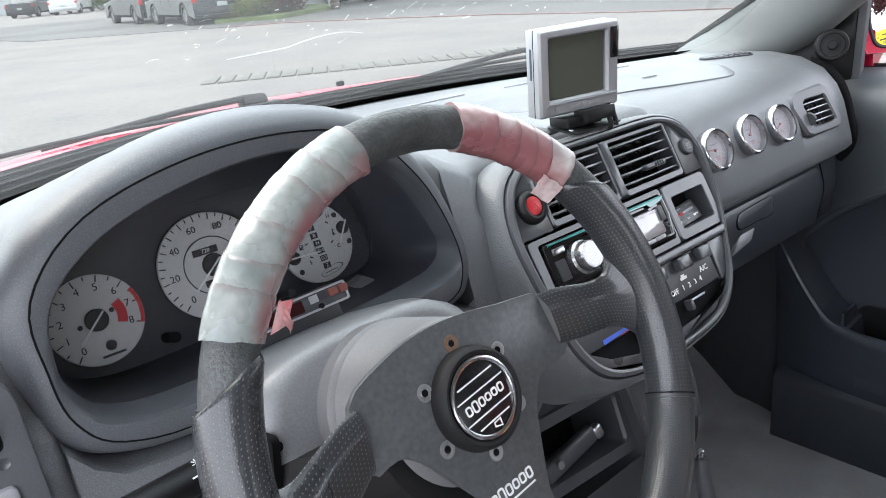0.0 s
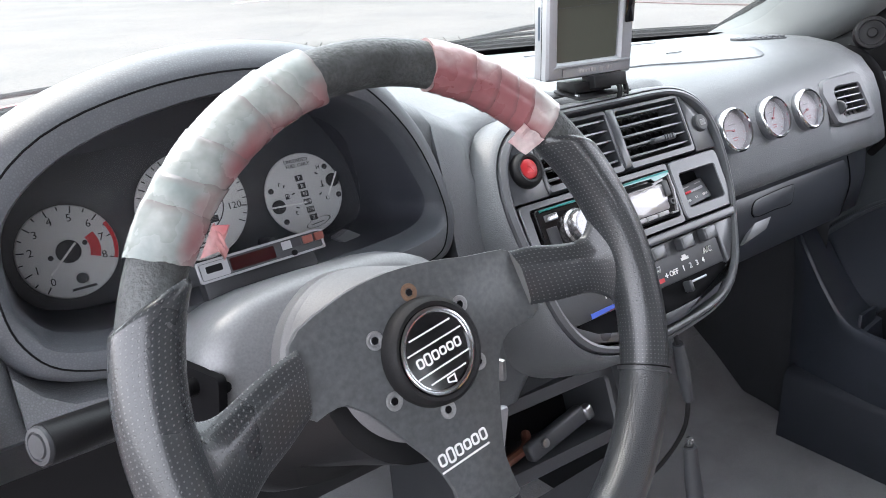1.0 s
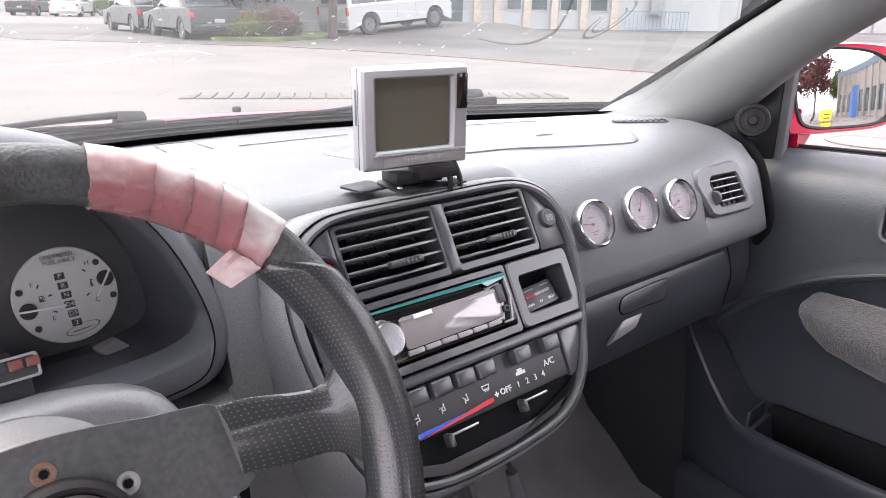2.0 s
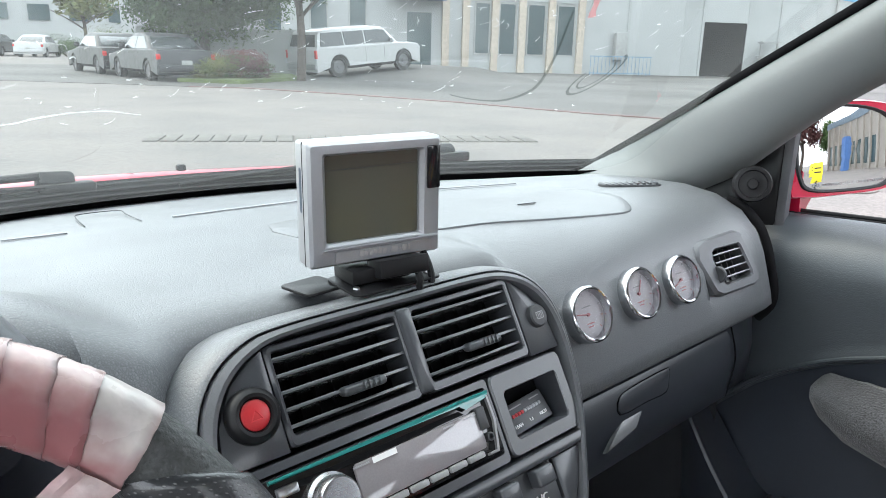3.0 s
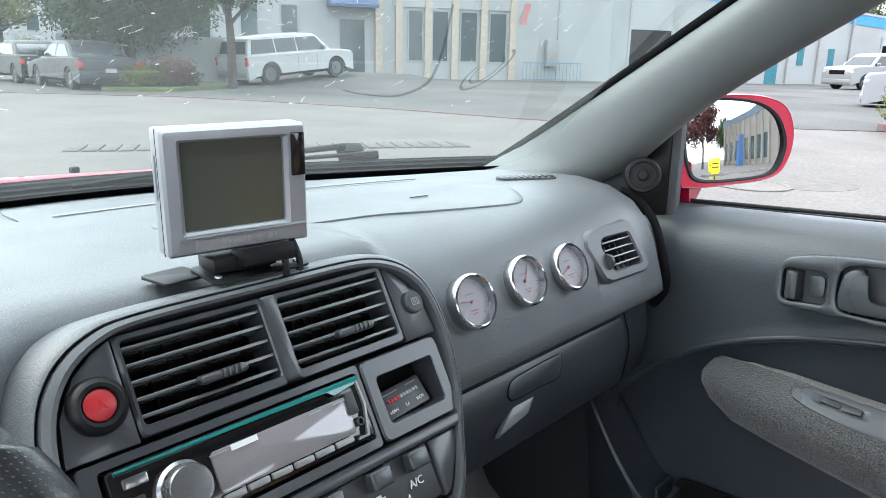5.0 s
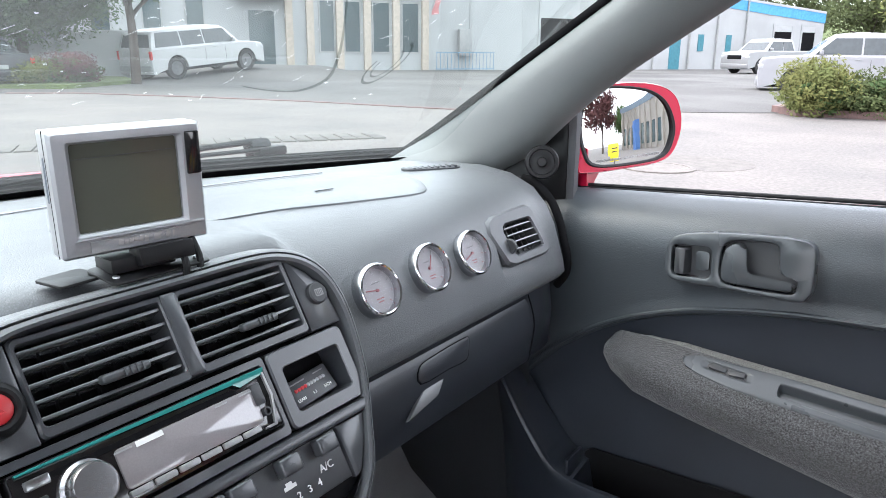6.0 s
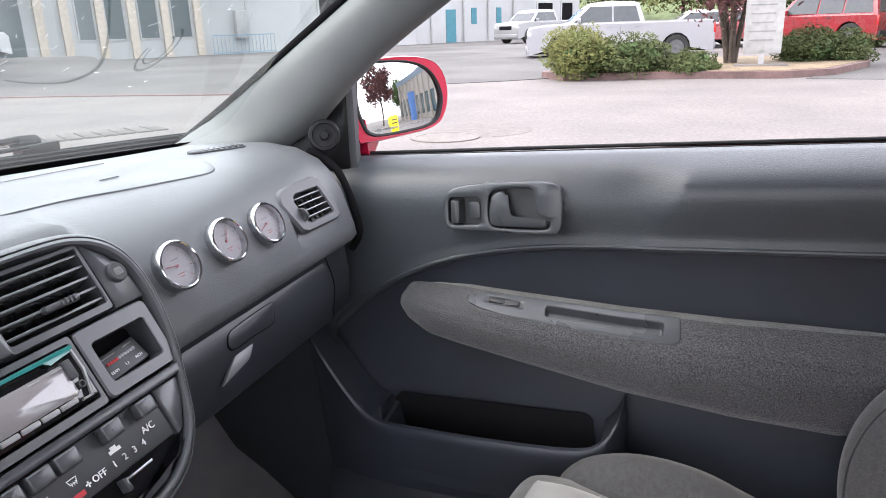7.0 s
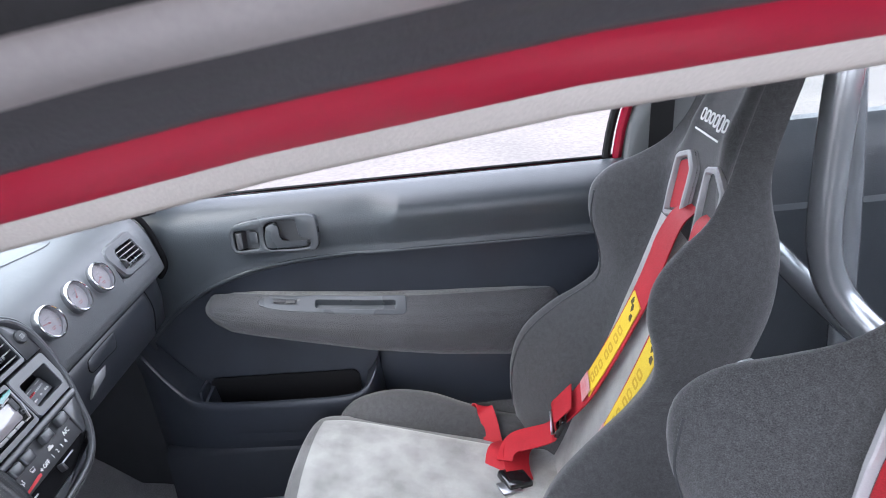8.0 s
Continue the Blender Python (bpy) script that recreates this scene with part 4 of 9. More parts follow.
part("maker_mark", box((0.019, 0.0036, 0.0003), S @ T(-0.052, -0.0515, 0.0066)), white_print, radio)
part("side_trim", slab([(0.030, -0.0815), (0.0395, -0.0815), (0.0450, -0.060), (0.0442, -0.042), (0.0428, -0.042), (0.0434, -0.060), (0.0380, -0.0800), (0.030, -0.0800)], 0.004, S @ T(0, 0, 0.0072), 0.0006), key_grey, radio)
part("rocker", slab(rounded(0.008, 0.016, 0.001, 3, 0.033, -0.0555), 0.004, S @ T(0, 0, 0.008), 0.001), dark_plastic, radio)
part("jack", lathe([(0.0032, 0.004), (0.0032, 0.008), (0.0020, 0.0082), (0.0016, 0.005), (0, 0.005)], S @ T(0.035, -0.0695, 0), 16), dark_plastic, radio)
for k in range(6):
    part("preset_key", slab(rounded(0.015, 0.0042, 0.001, 3, -0.068 + 0.0172 * k, -0.0785), 0.003, S @ T(0, 0, 0.0075), 0.0008), key_grey, radio)
for x, w in ((0.024, 0.012), (0.003, 0.010), (-0.070, 0.012)):
    part("caption", box((w, 0.0011, 0.0003), S @ T(x, -0.0515, 0.0064)), key_grey, radio)
part("knob", lathe([(0.0165, 0.004), (0.0165, 0.010), (0.0145, 0.012), (0.0140, 0.019), (0.0125, 0.021), (0.0100, 0.0212), (0, 0.0206)], S @ T(-0.097, -0.0625, 0), 36), knob_silver, radio, "chrome volume knob")
part("key", slab(rounded(0.014, 0.006, 0.001, 3, -0.120, -0.0475), 0.003, S @ T(0, 0, 0.007), 0.0008), steel, radio)
part("key", slab(rounded(0.012, 0.020, 0.001, 3, -0.123, -0.066), 0.003, S @ T(0, 0, 0.006), 0.0008), dark_plastic, radio)

# small meter lying in the pocket
meter = thing("lamp_meter", (0.096, 0.46, 0.86), "small grey meter with a row of red and clear lamps", "meter")
mm = S @ T(0.0945, -0.0685, -0.012) @ Matrix.Rotation(radians(4), 4, "Z") @ Matrix.Rotation(radians(-12), 4, "X")
part("case", slab(rounded(0.046, 0.023, 0.002), 0.012, mm, 0.001), face_plastic, meter)
for k in range(10):
    part("lamp", lathe([(0.0016, 0), (0.0014, 0.0010), (0, 0.0014)], mm @ T(-0.0155 + 0.0034 * k, 0.002, 0), 10), red_print if k < 4 else alu, meter)
for px, py, w in ((-0.011, 0.0078, 0.017), (0.013, 0.0078, 0.011)):
    part("caption", box((w, 0.0010, 0.0003), mm @ T(px, py, 0.0002)), key_grey, meter)
for px, word in ((-0.0145, "LEAN"), (0.0, "1.1"), (0.0145, "RICH")):
    part("caption", lettering(word, 0.0036, mm @ T(px, -0.0062, 0.0002), 0.0002), white_print, meter)

# ---- three round gauges in the dashboard's face ----
GN = Vector((-0.06, -0.925, 0.375))


faint_red = material("faint_red", (0.36, 0.12, 0.14), 0.5, grain=0, bump=0)
etched = material("etched", (0.20, 0.19, 0.21), 0.5, grain=0, bump=0)


def round_gauge(x, y, z, ang):
    g = thing("round_gauge", (0, 0, 0), "round gauge with a polished bezel, grey face and red needle", "gauge", "gauges in the dashboard", frame_m=basis((x, y, z), (1, 0, 0), GN))
    part("bezel", lathe([(0.0262, -0.012), (0.0272, -0.002), (0.0272, 0.004), (0.0262, 0.0062), (0.0248, 0.0070), (0.0234, 0.0062), (0.0228, 0.0035), (0.0222, 0.000), (0.0222, -0.004)], None, 48), chrome, g, "polished metal ring", local=True)
    part("face", cyl(0.0224, 0.002, T(0, 0, -0.0035), 40), gauge_face, g, local=True)
    part("needle", box((0.017, 0.0012, 0.0008), Matrix.Rotation(radians(ang), 4, "Z") @ T(0.0065, 0, 0.0), 0.0003), faint_red, g, "thin red needle", local=True)
    part("hub", cyl(0.0016, 0.002, T(0, 0, -0.0015), 12), faint_red, g, local=True)
    for k in range(9):
        part("tick", box((0.003, 0.0007, 0.0003), Matrix.Rotation(radians(225 - k * 33.75), 4, "Z") @ T(0.0192, 0, -0.0014)), faint_red if k > 6 else etched, g, local=True)
    for k, (w_, yy) in enumerate(((0.010, -0.0085), (0.007, -0.0115), (0.012, 0.0075))):
        part("caption", box((w_, 0.0011, 0.0003), T(0.001, yy, -0.0014)), faint_red if k < 2 else etched, g, local=True)
    part("lens", lathe([(0.0219, 0.0035), (0.012, 0.0042), (0, 0.0045)], None, 40), gauge_glass, g, local=True)
    return g


ga = round_gauge(0.2285, 0.4970, 0.9020, 170)
gb = round_gauge(0.3165, 0.4995, 0.9027, 60)
gc = round_gauge(0.3975, 0.4995, 0.9008, 200)

# ---- side vent at the dashboard's end ----
SV = basis((0.512, 0.4985, 0.8985), (1, -0.06, 0.0), (-0.02, -0.92, 0.39))
side_vent = thing("side_vent", (0.512, 0.5, 0.87), "small grey air vent in the dashboard's end", "air vent")
vo, vi = [(-0.066, 0.016), (-0.060, 0.030), (-0.046, 0.035), (0.030, 0.038), (0.043, 0.034), (0.057, -0.022), (0.055, -0.030), (0.044, -0.0335), (-0.036, -0.0335), (-0.048, -0.028)], \
         [(-0.034, 0.010), (-0.031, 0.018), (-0.024, 0.0205), (0.028, 0.0205), (0.032, 0.017), (0.041, -0.014), (0.040, -0.0195), (0.035, -0.0215), (-0.020, -0.0215), (-0.025, -0.018)]
part("frame", frame_slab(vo, vi, 0.03, SV @ T(0, 0, -0.0015), 0.004), face_plastic, side_vent)
# black sheet as the shaded depth of the side vent
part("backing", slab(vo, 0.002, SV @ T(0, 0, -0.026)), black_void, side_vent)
for k in range(4):
    part("slat", box((0.066, 0.014, 0.0022), SV @ T(0.002 + 0.0020 * k, 0.0135 - 0.0095 * k, -0.010) @ Matrix.Rotation(radians(80), 4, "X"), 0.0007), slat_plastic, side_vent)
for k in range(5):
    part("blade", box((0.0016, 0.040, 0.012), SV @ T(-0.022 + 0.0125 * k, -0.001, -0.022), 0.0004), dark_plastic, side_vent)
part("thumb_wheel", cyl(0.010, 0.005, SV @ T(-0.036, -0.008, -0.002) @ Matrix.Rotation(radians(90), 4, "Y"), 20, 0.001), dark_plastic, side_vent)
# ---- steering wheel ----
WC = Vector((-0.348, 0.314, 0.897))
WN = Vector((0.0437, -0.919, 0.3899)).normalized()
W = basis(WC, (1, 0, 0.0), WN)
RIM_R, RIM_r, RIM_OFF = 0.1536, 0.0141, 0.0237
RIM_C = Vector((0.001, 0.0064, 0.0))


def rim_piece(a0, a1, r, n=None, wobble=0.0, flat=1.0, slant=0.0):
    """A stretch of the rim from angle a0 to a1 (degrees), r thick."""
    n = n or max(4, int(abs(a1 - a0) / 3))
    rings = []
    for i in range(n + 1):
        a = radians(a0 + (a1 - a0) * i / n)
        c = RIM_C + Vector((RIM_R * math.cos(a), RIM_R * math.sin(a), RIM_OFF))
        d = Vector((math.cos(a), math.sin(a), 0))
        ring = []
        for q in range(30):
            b = 2 * math.pi * q / 30
            rr = r + wobble * noise.noise(Vector((a * 9, q * 0.9, r * 90))) - (0.0022 if slant and i == 0 else 0.0006 if slant and i == 1 else 0.0)
            if slant:
                a = radians(a0 + (a1 - a0) * i / n) + radians(slant) * math.cos(b) * (1 - i / n) ** 2
                c, d = RIM_C + Vector((RIM_R * math.cos(a), RIM_R * math.sin(a), RIM_OFF)), Vector((math.cos(a), math.sin(a), 0))
            ring.append(W @ (c + rr * (math.cos(b) * d + flat * math.sin(b) * Vector((0, 0, 1)))))
        rings.append(ring)
    return loft(rings, uv=(abs(a1 - a0) * 0.98, 38))


wheel = thing("steering_wheel", WC, "black three-spoke sports steering wheel with masking tape round its rim", "steering wheel")
part("rim", rim_piece(0, 360, RIM_r - 0.001, 120), worn_leather, wheel, "bare worn foam rim")
part("grip", rim_piece(35.2, -26, RIM_r + 0.0015, 80, slant=-6), leather_holes, wheel, "perforated black leather grip")
part("grip", rim_piece(155.3, 215, RIM_r + 0.0014, 80, slant=5), leather_holes, wheel, "perforated black leather grip")
part("grip", rim_piece(214, 335, RIM_r + 0.0014, 60), leather, wheel, "smooth black leather grip")

part("seam", rim_piece(-27.0, -26.0, RIM_r + 0.0029, 2), leather, wheel, "stitched seam ring of the grip")
part("seam", rim_piece(-26.0, -25.6, RIM_r + 0.0023, 2), black_void, wheel)


def tape_wraps(turns, mats):
    """Overlapping turns of tape; turns holds the angles (degrees) at which one ends and the next begins."""
    k = len(mats)
    for i, m in enumerate(mats):
        b0, b1 = turns[i] - 0.8, turns[i + 1] + 2.2
        n = 14
        tilt = 2.0 + 2.5 * noise.noise(Vector((i * 1.7, 0.3, turns[0])))
        if i in (0, k - 1):
            tilt = 1.0
        rows = []
        for j in range(n + 1):
            u = j / n
            r = RIM_r + 0.0006 + 0.0007 * (1 - u)
            row = []
            for q in range(40):
                t = 2 * math.pi * q / 40
                skew = radians(b0 + (b1 - b0) * u + tilt * math.sin(t + 0.6) + 0.5 * noise.noise(Vector((q * 0.35, i * 2.0, 1.0))))
                d = Vector((math.cos(skew), math.sin(skew), 0))
                pucker = 0.00035 * noise.noise(Vector((skew * 70, math.cos(t) * 1.1, math.sin(t) * 1.1 + i))) + 0.0003 * noise.noise(Vector((skew * 18, math.cos(t) * 2, math.sin(t) * 2 + i)))
                row.append(W @ (RIM_C + Vector((RIM_R * d.x, RIM_R * d.y, RIM_OFF)) + (r + pucker) * (math.cos(t) * d + math.sin(t) * Vector((0, 0, 1)))))
            rows.append(row)
        part("tape_wrap", loft(rows, uv=(1, 1)), m, wheel, "wrinkled translucent masking tape", smooth=70)


tape_wraps([103.7, 111, 119, 127, 134.3, 141, 147], [tape] * 6)
tape_wraps([42.0, 48.3, 52.8, 59.0, 65.7, 73.0], [tape_white, tape_red, tape_red, tape_red, tape_red])


def flap(a, w, l, side, mat, curl):
    """A loose end of tape that stands off the rim."""
    aa = radians(a)
    d, tan = Vector((math.cos(aa), math.sin(aa), 0)), Vector((-math.sin(aa), math.cos(aa), 0))
    rows = []
    for i in range(9):
        u = i / 8
        o = RIM_C + Vector((RIM_R * d.x, RIM_R * d.y, RIM_OFF)) - d * (RIM_r + 0.001 + l * u) + Vector((0, 0, 1)) * (0.007 - curl * u * u) + tan * side * 0.006 * u
        row = []
        for j in range(7):
            v = j / 6 - 0.5
            row.append(W @ (o + tan * w * v * (1 - 0.2 * u) + Vector((0, 0, 0.002 * noise.noise(Vector((u * 4, v * 6, a)))))))
        rows.append(row)
    bm = loft(rows, False)
    r = bmesh.ops.extrude_face_region(bm, geom=bm.faces[:])
    off = (W.to_3x3() @ Vector((0, 0, 0.0006)))
    for g in r["geom"]:
        if isinstance(g, bmesh.types.BMVert):
            g.co += off
    return part("tape_end", bm, mat, wheel, "loose torn end of tape")


flap(144, 0.016, 0.008, -1, tape_flap, 0.003)
flap(141.6, 0.007, 0.012, 1, tape_flap, 0.006)
flap(44.6, 0.0175, 0.0165, 1, tape_end_pale, 0.002)

# spoke plate: upper edge, arms and lower arm, seen as one cut sheet
PLATE = [(-0.078, 0.029), (-0.05, 0.043), (-0.02, 0.049), (0.01, 0.049), (0.045, 0.044), (0.083, 0.036), (0.087, -0.002), (0.066, -0.006), (0.052, -0.013), (0.043, -0.028),
         (0.036, -0.05), (0.030, -0.075), (0.030, -0.104), (-0.006, -0.104), (-0.010, -0.078), (-0.018, -0.058), (-0.032, -0.038), (-0.047, -0.018), (-0.062, -0.008), (-0.080, -0.008)]
po = [(p.x, p.y) for p in smooth_line([(a, b, 0) for a, b in PLATE], 3, True)]
plate = part("spoke_plate", slab(po, 0.004, W @ T(0, 0, 0.001), 0.0008), spoke_black, wheel, "black anodised spoke plate")


def arm(upper, lower, ridge, name="spoke_grip"):
    """A leather-wrapped spoke end that flares from the plate into the rim, between an upper and a lower edge; ridge: where its crest runs."""
    n, k = 48, 20
    U = [(p.x, p.y) for p in smooth_line([(a, b, 0) for a, b in upper], 8)]
    L = [(p.x, p.y) for p in smooth_line([(a, b, 0) for a, b in lower], 8)]

    def along(line, t):
        pos = t * (len(line) - 1)
        i = min(int(pos), len(line) - 2)
        return Vector(line[i]).lerp(Vector(line[i + 1]), pos - i)
    rings = []
    for i in range(n + 1):
        t = i / n
        up_, lo_ = along(U, t), along(L, t)
        e = t * t * (3 - 2 * t)
        zc, ht = 0.001 + (RIM_OFF - 0.0040) * e, 0.0048 + (RIM_r - 0.0030 - 0.0048) * e
        front, back = [], []
        for q in range(k + 1):
            v = q / k
            p = up_.lerp(lo_, v)
            w = math.sin(math.pi * v) ** 0.55
            crest = 1.0 + 0.28 * (1 - e) * math.exp(-((v - ridge) / 0.16) ** 2)
            front.append(W @ Vector((p.x, p.y, zc + ht * w * crest)))
            back.append(W @ Vector((p.x, p.y, zc - ht * w)))
        rings.append(front + back[-2:0:-1])
    return part(name, loft(rings, uv=(34, 30)), leather_holes, wheel, "perforated black leather over the spoke", smooth=75)


arm([(0.0770, 0.0383), (0.094, 0.0370), (0.116, 0.0322), (0.1285, 0.0312), (0.1350, 0.0385), (0.1400, 0.0510), (0.1430, 0.0640)],
    [(0.0815, 0.0020), (0.105, -0.0020), (0.128, -0.0045), (0.1375, -0.0105), (0.1425, -0.0190), (0.1460, -0.0310), (0.1480, -0.0440)], 0.3)
arm([(-0.0745, 0.0268), (-0.0876, 0.0238), (-0.1061, 0.0179), (-0.1233, 0.0125), (-0.1347, 0.0139), (-0.1425, 0.0215), (-0.1510, 0.0310)],
    [(-0.0773, -0.0075), (-0.0919, -0.0165), (-0.109, -0.0250), (-0.121, -0.0340), (-0.1285, -0.0480), (-0.1315, -0.0630), (-0.1315, -0.0790)], 0.25)
arm([(-0.0080, -0.098), (-0.0085, -0.110), (-0.0105, -0.121), (-0.0160, -0.131), (-0.0260, -0.1385), (-0.0380, -0.1440), (-0.0520, -0.1470)],
    [(0.0310, -0.098), (0.0320, -0.110), (0.0345, -0.121), (0.0400, -0.131), (0.0500, -0.1385), (0.0610, -0.1430), (0.0740, -0.1460)], 0.5)
bolt_steel = material("bolt_steel", (0.34, 0.345, 0.35), 0.4, 0.7, grain=0.1, bump=0.05)
horn = part("horn_button", lathe([(0.0305, 0.0), (0.0312, 0.004), (0.0300, 0.010), (0.0275, 0.0125), (0.0255, 0.0118), (0.0245, 0.010)], W, 48), rubber, wheel)
part("ring", lathe([(0.0248, 0.009), (0.0244, 0.0118), (0.0230, 0.0122), (0.0214, 0.0118), (0.0212, 0.0100)], W, 48), chrome, horn, "chrome ring")
part("face", lathe([(0.0214, 0.0105), (0, 0.0110)], W, 40), gloss_black, horn)
for y, l in ((0.0125, 0.030), (0.0055, 0.039), (-0.0085, 0.038), (-0.0145, 0.026)):
    part("line", box((l, 0.0009, 0.0004), W @ Matrix.Rotation(radians(8), 4, "Z") @ T(0, y, 0.0112)), white_print, horn)
for k in range(6):
    part("letter_bar", frame_slab(rounded(0.0048, (0.0058, 0.0072, 0.0058, 0.0050, 0.0052, 0.0058)[k], 0.0018), rounded(0.0028, (0.0036, 0.0050, 0.0036, 0.0028, 0.0030, 0.0036)[k], 0.0008), 0.0005, W @ Matrix.Rotation(radians(8), 4, "Z") @ T(-0.0138 + 0.0055 * k, -0.0012, 0.0114)), white_print, horn)
part("horn_symbol", frame_slab([(-0.003, -0.0015), (0.003, -0.0026), (0.003, 0.0026), (-0.003, 0.0015)], [(-0.0022, -0.0008), (0.0022, -0.0016), (0.0022, 0.0016), (-0.0022, 0.0008)], 0.0004, W @ T(0.003, -0.0175, 0.0113)), white_print, horn)
for k, (bx, by) in enumerate(((-0.001, 0.035), (0.030, 0.0185), (0.031, -0.017), (0.001, -0.035), (-0.030, -0.018), (-0.0305, 0.0165))):
    b = part("bolt", lathe([(0.0054, 0.0009), (0.0052, 0.0015), (0.0044, 0.0017), (0.0028, 0.0010), (0.0024, 0.0012), (0.0022, 0.0004), (0, 0.0004)], W @ T(bx, by, 0), 20), material("rusty_bolt", (0.20, 0.12, 0.08), 0.6, 0.4) if k == 0 else bolt_steel, wheel, "rusty countersunk bolt" if k == 0 else "")
    part("socket", cyl(0.0021, 0.0008, W @ T(bx, by, 0.0008), 6), black_void, b)
for k in range(6):
    part("letter_bar", frame_slab(rounded(0.0054, (0.0072, 0.0090, 0.0072, 0.0062, 0.0066, 0.0072)[k], 0.0020), rounded(0.0030, (0.0046, 0.0064, 0.0046, 0.0036, 0.0040, 0.0046)[k], 0.0009), 0.0005, W @ T(0.003, -0.058, 0.0016) @ Matrix.Rotation(radians(5), 4, "Z") @ T(-0.0155 + 0.0062 * k, 0, 0)), white_print, plate)
part("underline", box((0.036, 0.0011, 0.0004), W @ T(0.003, -0.0645, 0.0014) @ Matrix.Rotation(radians(5), 4, "Z")), white_print, plate)

# ---- column behind the wheel ----
column = thing("steering_column", WC - WN * 0.15, "grey plastic steering column cover with a ribbed boot", "steering column")
boot = [(0.044, -0.003), (0.046, -0.006)]
for k in range(5):
    z = -0.012 - 0.012 * k
    boot += [(0.0465 + 0.0016 * k, z), (0.0512 + 0.0016 * k, z - 0.005), (0.0465 + 0.0016 * k, z - 0.0105)]
boot += [(0.0555, -0.072), (0.0585, -0.075), (0.060, -0.105)]
part("boot", lathe(boot, W, 48), material("boot_rubber", (0.12, 0.12, 0.124), 0.4, grain=0.08, bump=0.1), column, "ribbed grey hub boot")
shroud = []
for d, hw, hu, hd, cy in ((-0.088, 0.080, 0.052, 0.060, 0.0), (-0.092, 0.094, 0.062, 0.070, 0.0), (-0.12, 0.102, 0.067, 0.075, 0.0), (-0.18, 0.108, 0.068, 0.075, 0.0), (-0.26, 0.108, 0.066, 0.07, 0.0)):
    ring = []
    for q in range(32):
        b = 2 * math.pi * q / 32
        ex, ey = math.cos(b), math.sin(b)
        px = hw * (abs(ex) ** 0.65) * (1 if ex > 0 else -1)
        py = (hu if ey > 0 else hd) * (abs(ey) ** 0.65) * (1 if ey > 0 else -1)
        ring.append(W @ Vector((px, py + cy, d)))
    shroud.append(ring)
part("cover", loft([r[:17] for r in shroud]), column_plastic, column, "pale grey upper column cover", smooth=60)
# black cover and added chin stand in for the shade below the hub
chin = []
for q in range(32):
    b = 2 * math.pi * q / 32
    chin.append(W @ Vector((0.060 * math.cos(b), 0.060 * math.sin(b) - 0.004, -0.020)))
part("lower_cover_shaded", loft([r[16:] + r[:1] for r in [chin] + shroud]), sail_black, column, "lower column cover, blackened for the shade below the hub", smooth=60)
part("screw_hole", cyl(0.0035, 0.002, W @ T(-0.088, 0.012, -0.0885), 12), black_void, column)
key_at = Vector((-0.268, 0.392, 0.812))
ignition = thing("ignition_lock", key_at, "ignition lock with steel keys on a ring", "ignition lock")
part("barrel", cyl(0.013, 0.05, basis(key_at + Vector((0.03, 0.055, 0.01)), (1, 0, 0), (-0.25, -0.95, 0.0)), 24, 0.002), bezel_plastic, ignition)
part("key", box((0.005, 0.034, 0.018), Matrix.Translation(key_at + Vector((0.018, -0.006, 0.008))) @ Matrix.Rotation(radians(15), 4, "Z"), 0.002), steel, ignition, "steel key")
part("ring", lathe([(0.011, -0.001), (0.0125, 0), (0.011, 0.001), (0.0095, 0), (0.011, -0.001)], basis(key_at + Vector((0.012, -0.02, -0.008)), (0, 0, 1), (1, -0.5, 0)), 20), steel, ignition)
part("fob", box((0.017, 0.007, 0.036), Matrix.Translation(key_at + Vector((0.010, -0.024, -0.036))) @ Matrix.Rotation(radians(10), 4, "Y"), 0.003), alu, ignition)

# stalk with its round end
stalk = thing("light_stalk", (-0.50, 0.40, 0.86), "black light switch stalk with white symbols", "stalk")
stalk_end, stalk_in = Vector((-0.538, 0.369, 0.896)), Vector((-0.425, 0.425, 0.868))
part("stem", tube([stalk_in, stalk_in.lerp(stalk_end, 0.45), stalk_in.lerp(stalk_end, 0.5), stalk_in.lerp(stalk_end, 0.56), stalk_end], [0.0050, 0.0056, 0.0082, 0.0098, 0.0106], 20, smooth=False), sail_black, stalk)
SE = basis(stalk_end, (0, 0, 1), stalk_end - stalk_in)
part("end_cap", lathe([(0.0100, -0.001), (0.0095, 0.0020), (0.0074, 0.0024), (0.0070, 0.0016), (0.0065, 0.0016), (0.0060, 0.0028), (0, 0.0032)], SE, 28), dark_plastic, stalk, "round end button")
sd = (stalk_end - stalk_in).normalized()
face = Vector((-0.1, -0.6, 0.8))
face = (face - sd * face.dot(sd)).normalized()
sx = basis(stalk_in.lerp(stalk_end, 0.66) + face * 0.0098, -sd, face)
part("mark", lettering("OFF", 0.006, sx @ T(0.010, -0.004, 0)), white_print, stalk)
for q in range(8):
    part("mark", box((0.0016, 0.0005, 0.0003), sx @ T(0.008, 0.003, 0) @ Matrix.Rotation(q * math.pi / 4, 4, "Z") @ T(0.0026, 0, 0)), white_print, stalk)
part("mark", lathe([(0.0012, 0), (0.0015, 0.0003), (0.0008, 0.0003)], sx @ T(0.008, 0.003, 0.0), 10), white_print, stalk)
part("mark", box((0.005, 0.001, 0.0003), sx @ T(0.001, -0.004, 0)), white_print, stalk)
part("slot", slab(rounded(0.046, 0.036, 0.004), 0.006, basis((-0.4545, 0.410, 0.868), (0.30, -0.95, 0.0), (-0.94, -0.29, 0.17))), black_void, column, "square opening for the stalk")

